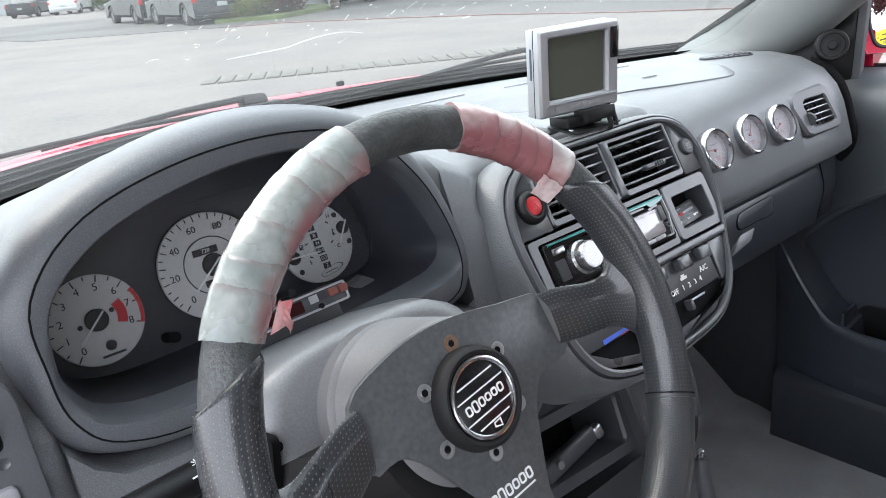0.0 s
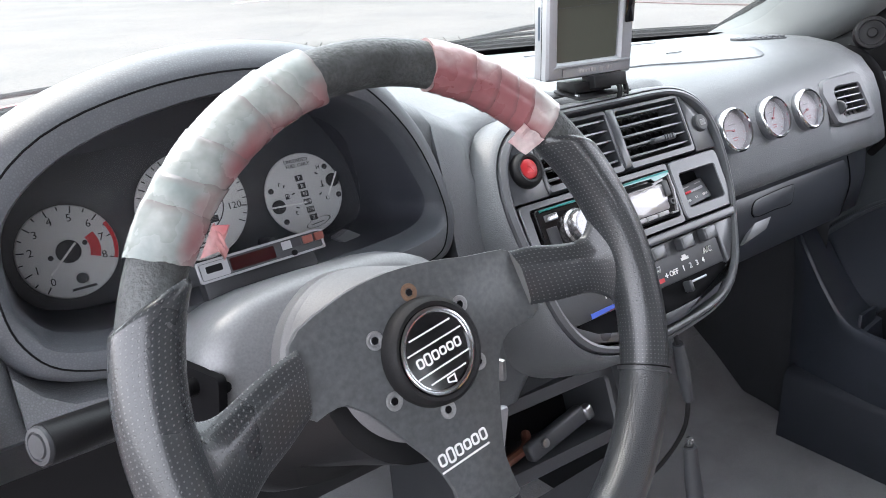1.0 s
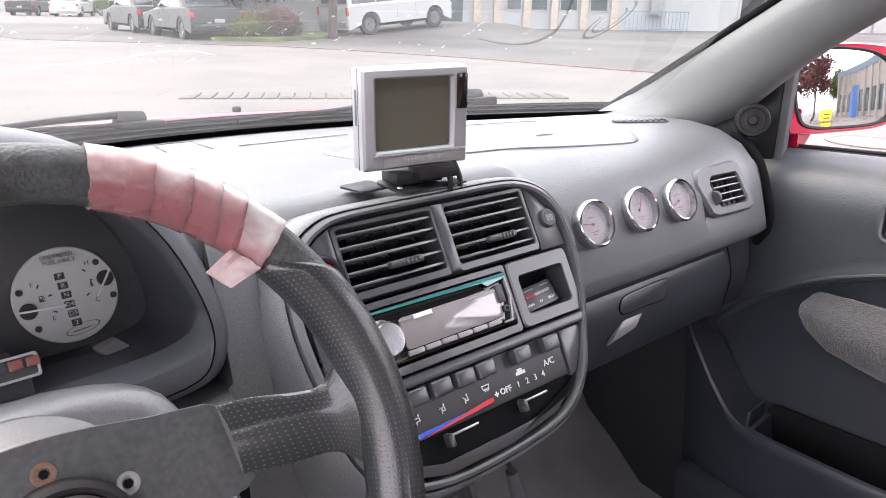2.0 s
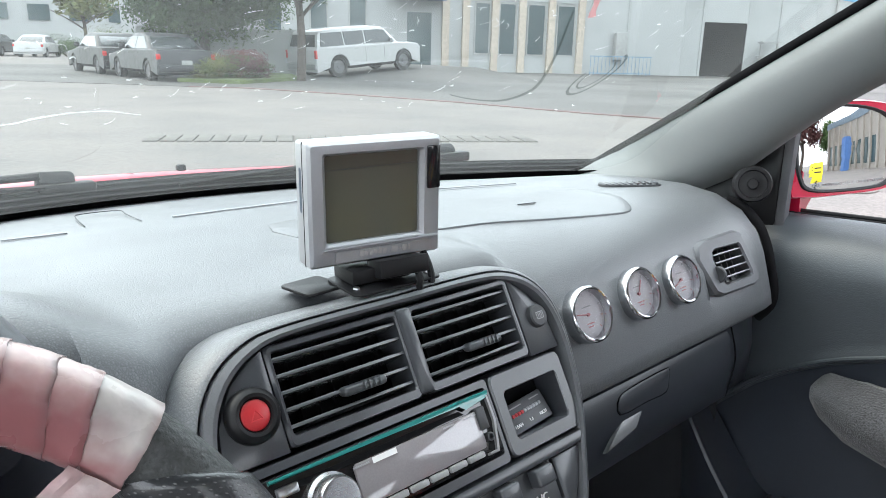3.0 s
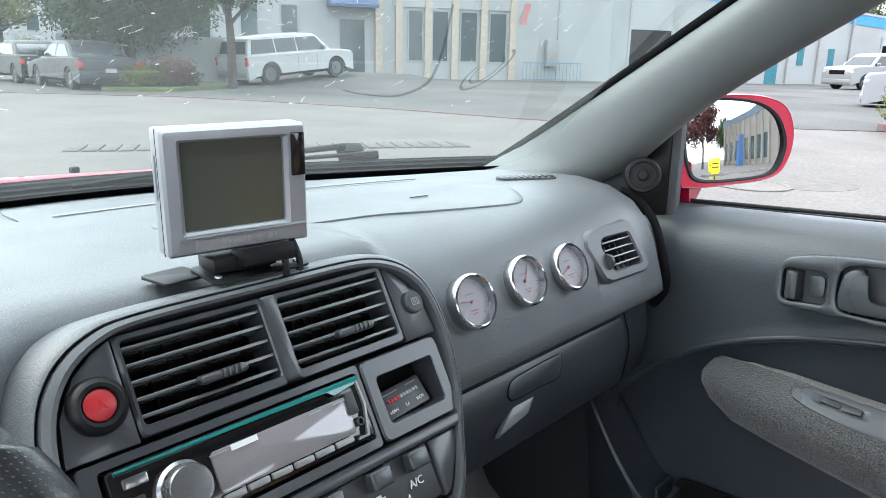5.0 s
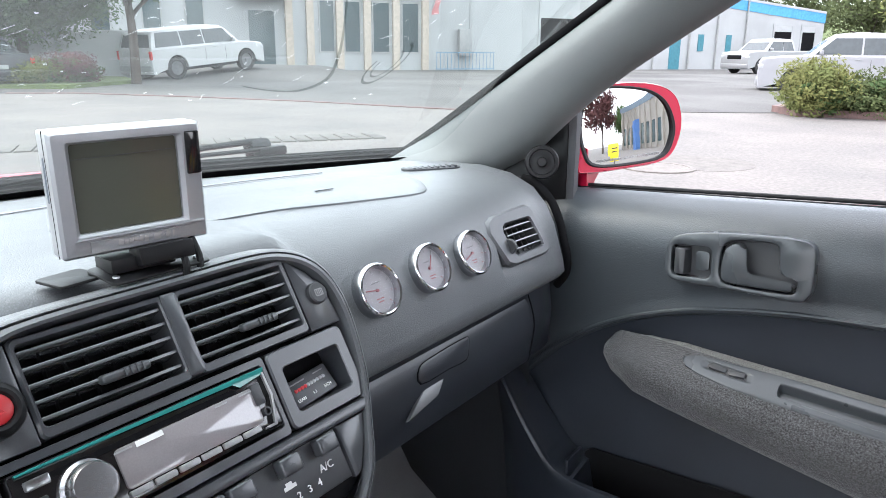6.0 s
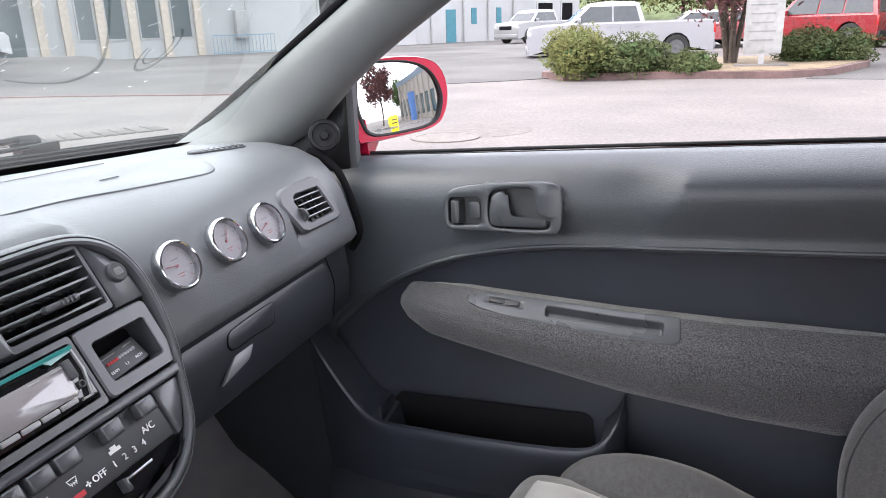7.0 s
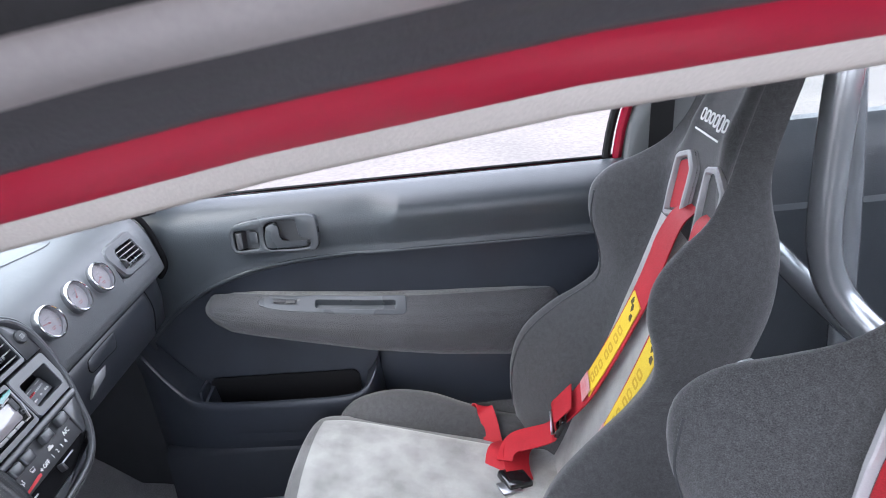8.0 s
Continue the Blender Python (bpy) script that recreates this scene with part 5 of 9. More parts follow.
# switch pod at the driver's end of the dashboard
pod = thing("switch_pod", (-0.60, 0.46, 0.86), "grey switch pod with a ribbed dimmer wheel and pale keys", "switch panel")
PD = basis((-0.605, 0.4635, 0.905), (1, 0.02, 0), (0.05, -0.99, 0.12))
part("panel", slab(rounded(0.10, 0.118, (0.03, 0.02, 0.02, 0.018), 5), 0.02, PD @ T(0, 0, 0.004), 0.003), face_plastic, pod)
part("wheel_slot", slab(rounded(0.013, 0.034, 0.005), 0.001, PD @ T(0.030, 0.024, 0.0045)), black_void, pod)
dim = part("dimmer_wheel", cyl(0.016, 0.008, PD @ T(0.026, 0.024, -0.004) @ Matrix.Rotation(radians(90), 4, "Y"), 30, 0.001), dark_plastic, pod, "ribbed dimmer wheel")
for k in range(16):
    a = radians(k * 22.5)
    part("rib", box((0.008, 0.0018, 0.002), PD @ T(0.030, 0.024 + 0.016 * math.cos(a), -0.004 + 0.016 * math.sin(a)) @ Matrix.Rotation(a + math.pi / 2, 4, "X"), 0.0005), bezel_plastic, dim)
key = part("key_plate", slab(rounded(0.062, 0.034, 0.004), 0.006, PD @ T(0.004, -0.030, 0.008), 0.002), alu, pod, "pale worn key plate")
for k in (0.010, 0.023):
    part("key_mark", lathe([(0.0024, 0), (0.0028, 0.0006), (0.0018, 0.0006)], PD @ T(k, -0.030, 0.008) @ Matrix.Diagonal((1, 2.6, 1, 1)), 16), bezel_plastic, key)
for py in (0.050, 0.000):
    part("screw_cover", lathe([(0.0035, 0.0), (0.0035, 0.0006), (0.003, 0.0002), (0, 0.0002)], PD @ T(0.033, py, 0.004), 16), bezel_plastic, pod)
part("rocker", slab(rounded(0.022, 0.034, 0.006), 0.006, PD @ T(-0.002, 0.018, 0.006), 0.003), dark_plastic, pod)
# ---- display on the dashboard ----
E1 = basis((0.002, 0.5165, 1.0365), (1, -0.17, 0.0), (-0.17, -0.98, -0.07))
disp = thing("boost_display", (0, 0.52, 0.975), "silver boost controller display on a black bracket", "display")
part("housing", slab(rounded(0.103, 0.0865, 0.002, 3), 0.011, E1 @ T(0, 0, -0.0062), 0.0006), alu, disp)
front = [[(p[0], p[1], d) for p in rounded(w, h, 0.002, 3, cx0, cy0)] for w, h, cx0, cy0, d in (
    (0.103, 0.0865, 0, 0, -0.0058), (0.103, 0.0865, 0, 0, 0.0015), (0.099, 0.0825, 0, 0, 0.0042), (0.097, 0.0805, 0, 0, 0.0044),
    (0.0790, 0.0655, -0.002, 0.0030, 0.0044), (0.0735, 0.0612, -0.002, 0.0034, 0.0014), (0.0730, 0.0608, -0.002, 0.0034, -0.0020))]
part("front_frame", loft([[E1 @ Vector(p) for p in r] for r in front], True, False), alu, disp, "stepped silver front frame", smooth=25)
part("lower_lip", slab([(-0.044, -0.0315), (0.048, -0.0315), (0.048, -0.0290), (-0.040, -0.0290)], 0.003, E1 @ T(0, 0, 0.0066), 0.0012), alu, disp)
part("side_seam", box((0.0005, 0.0865, 0.0009), E1 @ T(-0.0514, 0, -0.0060)), black_void, disp)
part("screen", slab(rounded(0.075, 0.063, 0.001, 3, -0.002, 0.0034), 0.002, E1 @ T(0, 0, -0.0010)), screen_grey, disp, "switched-off grey screen")
part("screen_line", box((0.070, 0.0005, 0.0002), E1 @ T(-0.003, 0.024, -0.0008) @ Matrix.Rotation(radians(1), 4, "Z")), dark_plastic, disp)
part("sensor_window", slab(rounded(0.0105, 0.031, 0.001, 3, 0.0445, 0.021), 0.003, E1 @ T(0, 0, 0.0056), 0.0003), gloss_black, disp, "black sensor window")
part("slot", slab(rounded(0.0035, 0.031, 0.0015), 0.001, basis(E1 @ Vector((-0.0516, 0.010, -0.0105)), E1.to_3x3() @ Vector((0, 0, 1)), E1.to_3x3() @ Vector((-1, 0, 0)))), material("slot_blue", (0.02, 0.04, 0.07), 0.4, grain=0, bump=0), disp)
part("nameplate", slab(rounded(0.072, 0.0080, 0.001, 3, 0.002, -0.0365), 0.001, E1 @ T(0, 0, 0.0056)), alu, disp)
for k in range(6):
    part("letter_bar", box((0.0028 if k else 0.0036, 0.0030 if k in (1, 2, 3) else 0.0042, 0.0003), E1 @ T(-0.014 + 0.0036 * k, -0.0362 + (0.0006 if k in (0, 3, 4) else 0), 0.0058) @ Matrix.Rotation(radians(-12), 4, "Z"), 0.0001), drip_trim, disp)
for k, w_ in enumerate((0.0050, 0.0012, 0.0034, 0.0016)):
    part("letter_bar", box((w_, 0.0012 if k == 1 else 0.0044, 0.0003), E1 @ T((0.0120, 0.0165, 0.0200, 0.0240)[k], -0.0360, 0.0058) @ Matrix.Rotation(radians(-8), 4, "Z"), 0.0001), drip_trim, disp)
bracket = thing("display_bracket", (0, 0.52, 0.975), "black metal bracket with a plate stuck to the dashboard", "bracket")
part("plate", slab(rounded(0.078, 0.040, 0.006), 0.0016, basis((0.008, 0.517, 0.9795), (1, 0, 0), (0, -0.14, 1)), 0.0006), sail_black, bracket)
for px in (-0.024, 0.040):
    part("screw", lathe([(0.0026, 0), (0.0022, 0.0012), (0, 0.0014)], basis((px, 0.508, 0.9785), (1, 0, 0), (0, -0.14, 1)), 12), steel, bracket)
part("plate", slab(rounded(0.034, 0.034, 0.004), 0.002, basis((-0.041, 0.536, 0.9795), (1, 0.1, 0), (0, -0.03, 1)), 0.0006), sail_black, bracket)
part("clamp", box((0.040, 0.020, 0.0125), pose(0.012, 0.506, 0.9890, -8, 0, -8), 0.0012), sail_black, bracket)
part("foot", box((0.046, 0.030, 0.010), pose(0.000, 0.522, 0.985, 0, 0, -8), 0.001), sail_black, bracket)
solo("cable", tube([(0.022, 0.512, 0.990), (0.023, 0.500, 0.987), (0.022, 0.494, 0.978), (0.022, 0.498, 0.966)], 0.0026, 8), rubber, "black cable below the display", "cable", "cables of the display")
solo("cable", tube([(0.040, 0.520, 1.00), (0.040, 0.510, 0.992), (0.038, 0.500, 0.978), (0.033, 0.497, 0.966)], 0.0026, 8), rubber, "black cable below the display", "cable", "cables of the display")
# ---- passenger door ----
handle_plastic = material("handle_plastic", (0.048, 0.054, 0.060), 0.28, grain=0.08, grain_scale=900, bump=0.15, dist=0.0004, blotch=0.05)
LEDGE = [(0.62, 0.60), (0.575, 0.650), (0.53, 0.690), (0.495, 0.713), (0.46, 0.733), (0.43, 0.747), (0.40, 0.758), (0.35, 0.772), (0.31, 0.780), (0.26, 0.787), (0.20, 0.791), (0.10, 0.793), (-0.10, 0.790), (-0.33, 0.787), (-0.56, 0.786)]


def ledge_z(y):
    return float(np.interp(-y, [-p[0] for p in LEDGE], [p[1] for p in LEDGE]))


def swell(y, z):
    """The door's upper trim stands proud behind a shallow curved scoop round the handle."""
    yk = float(np.interp(z, (0.80, 0.806, 0.832, 0.875, 0.905, 0.935), (0.098, 0.066, 0.040, 0.018, 0.009, 0.0)))
    f = min(1.0, max(0.0, (yk + 0.085 - y) / 0.085))
    fade = min(1.0, max(0.0, (0.934 - z) / 0.03))
    low = 0.35 + 0.65 * min(1.0, max(0.0, (z - 0.800) / 0.085))
    return 0.021 * f * f * fade * low


def door_ring(y):
    zl = min(ledge_z(y), 0.80)
    top = [(0.742, 0.926), (0.738, 0.934), (0.728, 0.936), (0.712, 0.932), (0.696, 0.920), (0.682, 0.902), (0.675, 0.885), (0.671, 0.868), (0.670, 0.850), (0.671, 0.833)]
    dip = 0.009 + 0.006 * (0.53 - y)
    top = [(x - swell(y, z), z - dip * min(1.0, max(0.0, (z - 0.84) / 0.07))) for x, z in top]
    mid = [(0.675, zl + 0.024), (0.676, zl + 0.012), (0.672, zl + 0.004), (0.673, zl - 0.003)]
    s_ = swell(y, zl + 0.012)
    mid = [(x - s_, z) for x, z in mid] + [(0.680, zl - 0.008), (0.685, zl - 0.03)]
    low = [(0.684, min(0.66, zl - 0.05)), (0.680, 0.60), (0.675, 0.56), (0.670, 0.50), (0.665, 0.42), (0.668, 0.34), (0.68, 0.30)]
    return [(x, y, z) for x, z in top + mid + low]


door_p = thing("door", (0.70, 0, 0.30), "grey vinyl passenger door trim with a fabric armrest", "car door")
ys = [0.62, 0.58, 0.53, 0.49, 0.46, 0.42, 0.38, 0.34, 0.31, 0.25, 0.20] + [0.19 - 0.005 * i for i in range(50)] + [-0.1, -0.2, -0.33, -0.44, -0.50]
part("panel", loft([door_ring(y)[:15] for y in ys], False), door_vinyl, door_p)
part("lower_panel", loft([door_ring(y)[14:] for y in ys], False), door_vinyl_shaded, door_p, "lower door panel, its vinyl darkened for shade")
arm_rings = []
for y, zt, zb, xo in ((0.450, 0.715, 0.700, 0.660), (0.443, 0.724, 0.688, 0.640), (0.425, 0.733, 0.676, 0.620), (0.39, 0.739, 0.660, 0.603), (0.34, 0.738, 0.650, 0.594), (0.25, 0.728, 0.630, 0.588), (0.10, 0.712, 0.594, 0.585),
                      (-0.05, 0.700, 0.566, 0.588), (-0.18, 0.692, 0.548, 0.596), (-0.26, 0.683, 0.548, 0.612), (-0.295, 0.668, 0.56, 0.64), (-0.305, 0.65, 0.58, 0.665)):
    h = zt - zb
    g = h / 0.1
    arm_rings.append([(0.70, y, zt - 0.018), (xo + 0.060, y, zt - 0.006), (xo + 0.052, y, zt - 0.004 * g), (xo + 0.034, y, zt - 0.014 * g), (xo + 0.016, y, zt - 0.025 * g), (xo + 0.005, y, zt - 0.037 * g), (xo, y, zt - 0.050 * g),
                      (xo + 0.001, y, zt - 0.064 * g), (xo + 0.006, y, zb + 0.018 * g), (xo + 0.016, y, zb + 0.006 * g), (xo + 0.03, y, zb), (0.70, y, zb - 0.004)])
part("ledge_lip", tube([(0.6715 - swell(y, z + 0.012), y, z + 0.002) for y, z in [(y, ledge_z(y)) for y in (0.62, 0.575, 0.53, 0.495, 0.46, 0.42, 0.38, 0.345, 0.31, 0.25, 0.20, 0.17, 0.14, 0.11, 0.08, 0.05, 0.02, -0.1, -0.33, -0.50)]], 0.0032, 8, 3), door_vinyl, door_p, "thin raised line along the ledge")
# the armrest's skin is open under the pull cup
skin_y = sorted({r[0][1] for r in arm_rings} | {0.222 - 0.006 * i for i in range(35)}, reverse=True)
skin, open_part = [], []
for y in skin_y:
    i = max(0, min(len(arm_rings) - 2, sum(1 for r in arm_rings if r[0][1] > y) - 1))
    k = (arm_rings[i][0][1] - y) / (arm_rings[i][0][1] - arm_rings[i + 1][0][1])
    ring = [Vector(a).lerp(Vector(b), k) for a, b in zip(arm_rings[i], arm_rings[i + 1])]
    row = ring[:1]
    for j in range(1, 6):
        row += [ring[j].lerp(ring[j + 1], q / 5) for q in range(5)]
    skin.append(row + ring[6:])
    open_part.append([0.032 < y < 0.214 and 0.20 < (q - 1) / 25 < 0.56 for q in range(len(row) + 6)])
arm_bm = loft(skin)
arm_bm.verts.ensure_lookup_table()
wide = len(skin[0])
in_hole = {arm_bm.verts[i * wide + q] for i in range(len(skin)) for q in range(wide) if open_part[i][q]}
bmesh.ops.delete(arm_bm, geom=[f for f in arm_bm.faces if all(v in in_hole for v in f.verts)], context="FACES")
part("armrest", arm_bm, arm_fabric, door_p, "grey fabric-covered armrest")


def arm_at(y, c, lift=0.0):
    """A point on the armrest's sloping upper side: c from 0 at its back edge to 1 low on its front; lift stands off it."""
    ring_ys = [r[0][1] for r in arm_rings]

    def at(yy, cc):
        i = max(0, min(len(arm_rings) - 2, sum(1 for q in ring_ys if q > yy) - 1))
        k = (ring_ys[i] - yy) / (ring_ys[i] - ring_ys[i + 1])
        pos = 1 + 5 * cc
        j = min(int(pos), 5)
        a = Vector(arm_rings[i][j]).lerp(Vector(arm_rings[i][j + 1]), pos - j)
        b = Vector(arm_rings[i + 1][j]).lerp(Vector(arm_rings[i + 1][j + 1]), pos - j)
        return a.lerp(b, k)
    p = at(y, c)
    nn = (at(y, min(c + 0.15, 1.0)) - at(y, max(c - 0.15, 0.0))).cross(at(y + 0.01, c) - at(y - 0.01, c)).normalized()
    if nn.x > 0:
        nn = -nn
    return p + nn * lift, nn


def steps(*runs):
    """Values that go from one bound to the next in the given number of steps each."""
    out = [runs[0]]
    for n, b in zip(runs[1::2], runs[2::2]):
        a = out[-1]
        out += [a + (b - a) * i / n for i in range(1, n + 1)]
    return out


plate_rows = []
plate_y = steps(0.326, 4, 0.318, 18, 0.224, 4, 0.213, 10, 0.205, 6, 0.193, 22, 0.052, 6, 0.040, 10, 0.032, 4, 0.024, 4, 0.016)
for i, y in enumerate(plate_y):
    top_c = float(np.interp(-y, (-0.326, -0.31, -0.28, -0.18, -0.028, -0.020, -0.016), (0.38, 0.28, 0.22, 0.12, 0.12, 0.18, 0.32)))
    low_c = float(np.interp(-y, (-0.326, -0.318, -0.300, -0.27, -0.22, -0.028, -0.020, -0.016), (0.40, 0.50, 0.56, 0.60, 0.61, 0.61, 0.56, 0.44)))
    r0 = min(max(0.285, top_c + 0.03), low_c - 0.06)
    r1 = max(min(0.500, low_c - 0.03), r0 + 0.02)
    row = []
    cs = steps(top_c, 5, r0 - 0.012, 10, r0 + 0.05, 6, r1 - 0.05, 10, r1 + 0.012, 5, low_c)
    for j, c in enumerate(cs):
        dx, dz = abs(y - 0.1225) - 0.0775, abs(c - 0.3925) * 0.068 - 0.0012
        gap = math.hypot(max(dx, 0), max(dz, 0)) + min(max(dx, dz), 0) - 0.006
        f = min(1.0, max(0.0, -gap / 0.0035))
        f = f * f * (3 - 2 * f)
        sw = min(1.0, max(0.0, (0.0048 - abs((c - 0.366) * 0.068)) / 0.0015)) * min(1.0, max(0.0, (0.027 - abs(y - 0.267)) / 0.003))
        rim_ = min(j, len(cs) - 1 - j, i, len(plate_y) - 1 - i)
        lift = (-0.0025 if rim_ == 0 else 0.0008 if rim_ == 1 else 0.0018) - 0.013 * f - 0.0030 * sw
        row.append(arm_at(y, c, lift)[0])
    plate_rows.append(row)
cup = part("pull_cup", loft(plate_rows, False), handle_plastic, door_p, "grey plastic pull cup and switch plate", smooth=50)
for yy, w_ in ((0.279, 0.022), (0.255, 0.020)):
    p0, n0 = arm_at(yy, 0.366, 0.0010)
    part("switch_key", box((w_, 0.0085, 0.004), basis(p0, (0, -1, -0.1), n0) @ Matrix.Rotation(radians(8 if yy > 0.26 else -4), 4, "Y"), 0.0012), dark_plastic, cup)
HP = basis((0.664, 0.2705, 0.853), (0, -1, 0.0), (-1, 0, 0.12))


def pierced_plate(outer, holes, depth, m, edge=0.002):
    """A plate with open holes: a filled face, a rounded rim and walls that go back to depth."""
    bm = bmesh.new()
    edges = []
    for loop, sg in [(outer, 1)] + [(h, -1) for h in holes]:
        c = Vector((sum(p[0] for p in loop) / len(loop), sum(p[1] for p in loop) / len(loop)))
        rings = []
        for k, z in ((edge, 0.0), (edge * 0.3, -edge * 0.3), (0.0, -edge), (0.0, -depth)):
            rings.append([bm.verts.new((*(c + (Vector(p) - c) * (1 - sg * k / (Vector(p) - c).length)), z)) for p in loop])
        for a, b in zip(rings, rings[1:]):
            for i in range(len(a)):
                j = (i + 1) % len(a)
                bm.faces.new((a[i], a[j], b[j], b[i]))
        edges += [bm.edges.get((rings[0][i], rings[0][(i + 1) % len(loop)])) for i in range(len(loop))]
    bmesh.ops.triangle_fill(bm, use_beauty=True, use_dissolve=False, edges=edges)
    bm.transform(m)
    return bm


def soft_outline(pts, n=3):
    return [(p.x, p.y) for p in smooth_line([(a, b, 0) for a, b in pts], n, True)]


plate_o = soft_outline([(-0.092, -0.018), (-0.0925, 0.004), (-0.088, 0.019), (-0.0766, 0.030), (-0.042, 0.0362), (0.0, 0.0385), (0.045, 0.039), (0.0737, 0.037), (0.0867, 0.030), (0.090, 0.015), (0.0895, -0.019), (0.084, -0.0335), (0.071, -0.039), (0.0, -0.0355), (-0.056, -0.033), (-0.082, -0.0305)])
lever_hole = soft_outline([(-0.021, -0.004), (-0.018, 0.020), (-0.006, 0.0285), (0.015, 0.0300), (0.038, 0.0300), (0.0475, 0.025), (0.049, 0.008), (0.052, -0.006), (0.064, -0.0100), (0.071, -0.0155), (0.070, -0.0260), (0.060, -0.0305), (0.020, -0.0295), (-0.010, -0.0275), (-0.019, -0.020)])
hp = part("handle_plate", pierced_plate(plate_o, [rounded(0.051, 0.041, 0.008, 4, -0.0575, -0.0035), lever_hole], 0.020, HP @ T(0, 0, 0.010), 0.0035), handle_plastic, door_p, "grey handle surround")
part("well", slab([(a * 0.97, b * 0.95) for a, b in plate_o], 0.002, HP @ T(0, 0, -0.0055)), dark_plastic, hp)
part("lock_knob", loft([[HP @ Vector((x, y, z)) for x, y in rounded(w, h, 0.003, 3, -0.071, -0.004)] for w, h, x, z in ((0.020, 0.036, 0, -0.006), (0.018, 0.035, 0, 0.006), (0.012, 0.034, 0, 0.0135), (0.006, 0.032, 0, 0.0145))]), dark_plastic, hp, "dark lock rocker")
part("knob_stop", slab(rounded(0.018, 0.026, 0.005, 3, -0.0455, -0.003), 0.003, HP @ T(0, 0, -0.001), 0.001), handle_plastic, hp)
part("lever", slab(soft_outline([(-0.004, 0.0255), (-0.014, 0.0185), (-0.0185, 0.000), (-0.0185, -0.017), (-0.0125, -0.0250), (0.010, -0.0268), (0.040, -0.0275), (0.062, -0.0275), (0.0685, -0.0235), (0.066, -0.0195), (0.040, -0.0165), (0.020, -0.0145), (0.0115, -0.0095), (0.0085, 0.003), (0.0075, 0.0195), (0.0035, 0.0250)], 2), 0.016, HP @ T(0, 0, 0.0135), 0.0040), handle_plastic, hp, "grey pull lever")
# lower pocket
LIP = [(0.62, 0.615, 0.660), (0.604, 0.585, 0.628), (0.595, 0.54, 0.565), (0.590, 0.49, 0.517), (0.586, 0.40, 0.508), (0.584, 0.28, 0.503), (0.586, 0.17, 0.502), (0.594, 0.13, 0.512), (0.612, 0.105, 0.545), (0.64, 0.095, 0.58)]
pocket_rings = []
for p in smooth_line(LIP, 5):
    x, y, z = p
    deep = 0.10 if 0.135 < y < 0.475 else 0.0       # the open mouth behind the lip
    pocket_rings.append([(0.672, y, z + 0.002 - deep), (x + 0.016, y, z - 0.006 - deep), (x + 0.010, y, z + 0.001), (x + 0.003, y, z), (x, y, z - 0.006), (x + 0.001, y, z - 0.02), (x + 0.016, y, max(0.36, z - 0.09)), (x + 0.03, y, 0.34)])
part("pocket", loft(pocket_rings, False), door_vinyl_shaded, door_p, "moulded map pocket")
# black sheet gives the open pocket its inner shade
part("pocket_mouth_shade", slab(rounded(0.334, 0.110, 0.016, 5), 0.004, basis((0.663, 0.317, 0.472), (0, -1, -0.03), (-1, 0, 0))), sail_black, door_p)
part("pocket_tab", box((0.05, 0.006, 0.034), T(0.628, 0.484, 0.520), 0.002), door_vinyl_shaded, door_p)
part("belt_strip", tube([(0.746, 0.53, 0.928), (0.746, 0.2, 0.9275), (0.744, -0.2, 0.9255), (0.740, -0.45, 0.9235)], 0.0030, 8), rubber, door_p, "black rubber window strip")
part("inner_strip", tube([(0.735, 0.53, 0.9262), (0.735, 0.2, 0.9243), (0.733, -0.2, 0.9220), (0.729, -0.45, 0.9200)], 0.0016, 6), rubber, door_p, "thin inner window strip")
part("outer_skin", loft([[(0.756, y, 0.922), (0.80, y, 0.895), (0.83, y, 0.75), (0.82, y, 0.40)] for y in (0.62, 0.2, -0.2, -0.50)], False), red_paint, door_p, "red painted outside")

part("end_seal", tube([(0.645, 0.575, 0.950), (0.645, 0.553, 0.943), (0.644, 0.529, 0.921), (0.644, 0.516, 0.895), (0.644, 0.508, 0.865), (0.644, 0.502, 0.835), (0.648, 0.507, 0.812), (0.655, 0.525, 0.79)], 0.0060, 10), cowl_black, door_p, "black rubber seal against the dashboard")

# sail panel with the tweeter
sail = thing("tweeter", (0.66, 0.53, 0.94), "round black tweeter in the black corner cover", "tweeter")
part("corner_cover", slab([(-0.03, -0.045), (0.105, -0.045), (0.107, 0.084), (0.096, 0.083), (0.0, 0.004)], 0.02, basis((0.690, 0.637, 0.953), (0, -1, 0), (-1, -0.1, 0.08)), 0.002), sail_black, sail)
part("frame_strip", slab([(0.1055, -0.045), (0.1175, -0.045), (0.1200, 0.094), (0.1075, 0.088)], 0.018, basis((0.690, 0.637, 0.953), (0, -1, 0), (-1, -0.1, 0.08)), 0.001), weatherstrip, sail, "grey edge strip of the window frame")
part("grille", lathe([(0.0245, -0.012), (0.0245, 0.008), (0.0225, 0.012), (0.0185, 0.0125), (0.0175, 0.0095), (0.013, 0.0090), (0.0075, 0.0105), (0.006, 0.013), (0, 0.0135)], basis((0.648, 0.5445, 0.9735), (0, -1, 0), (-0.85, -0.5, 0.15)), 36), sail_black, sail)

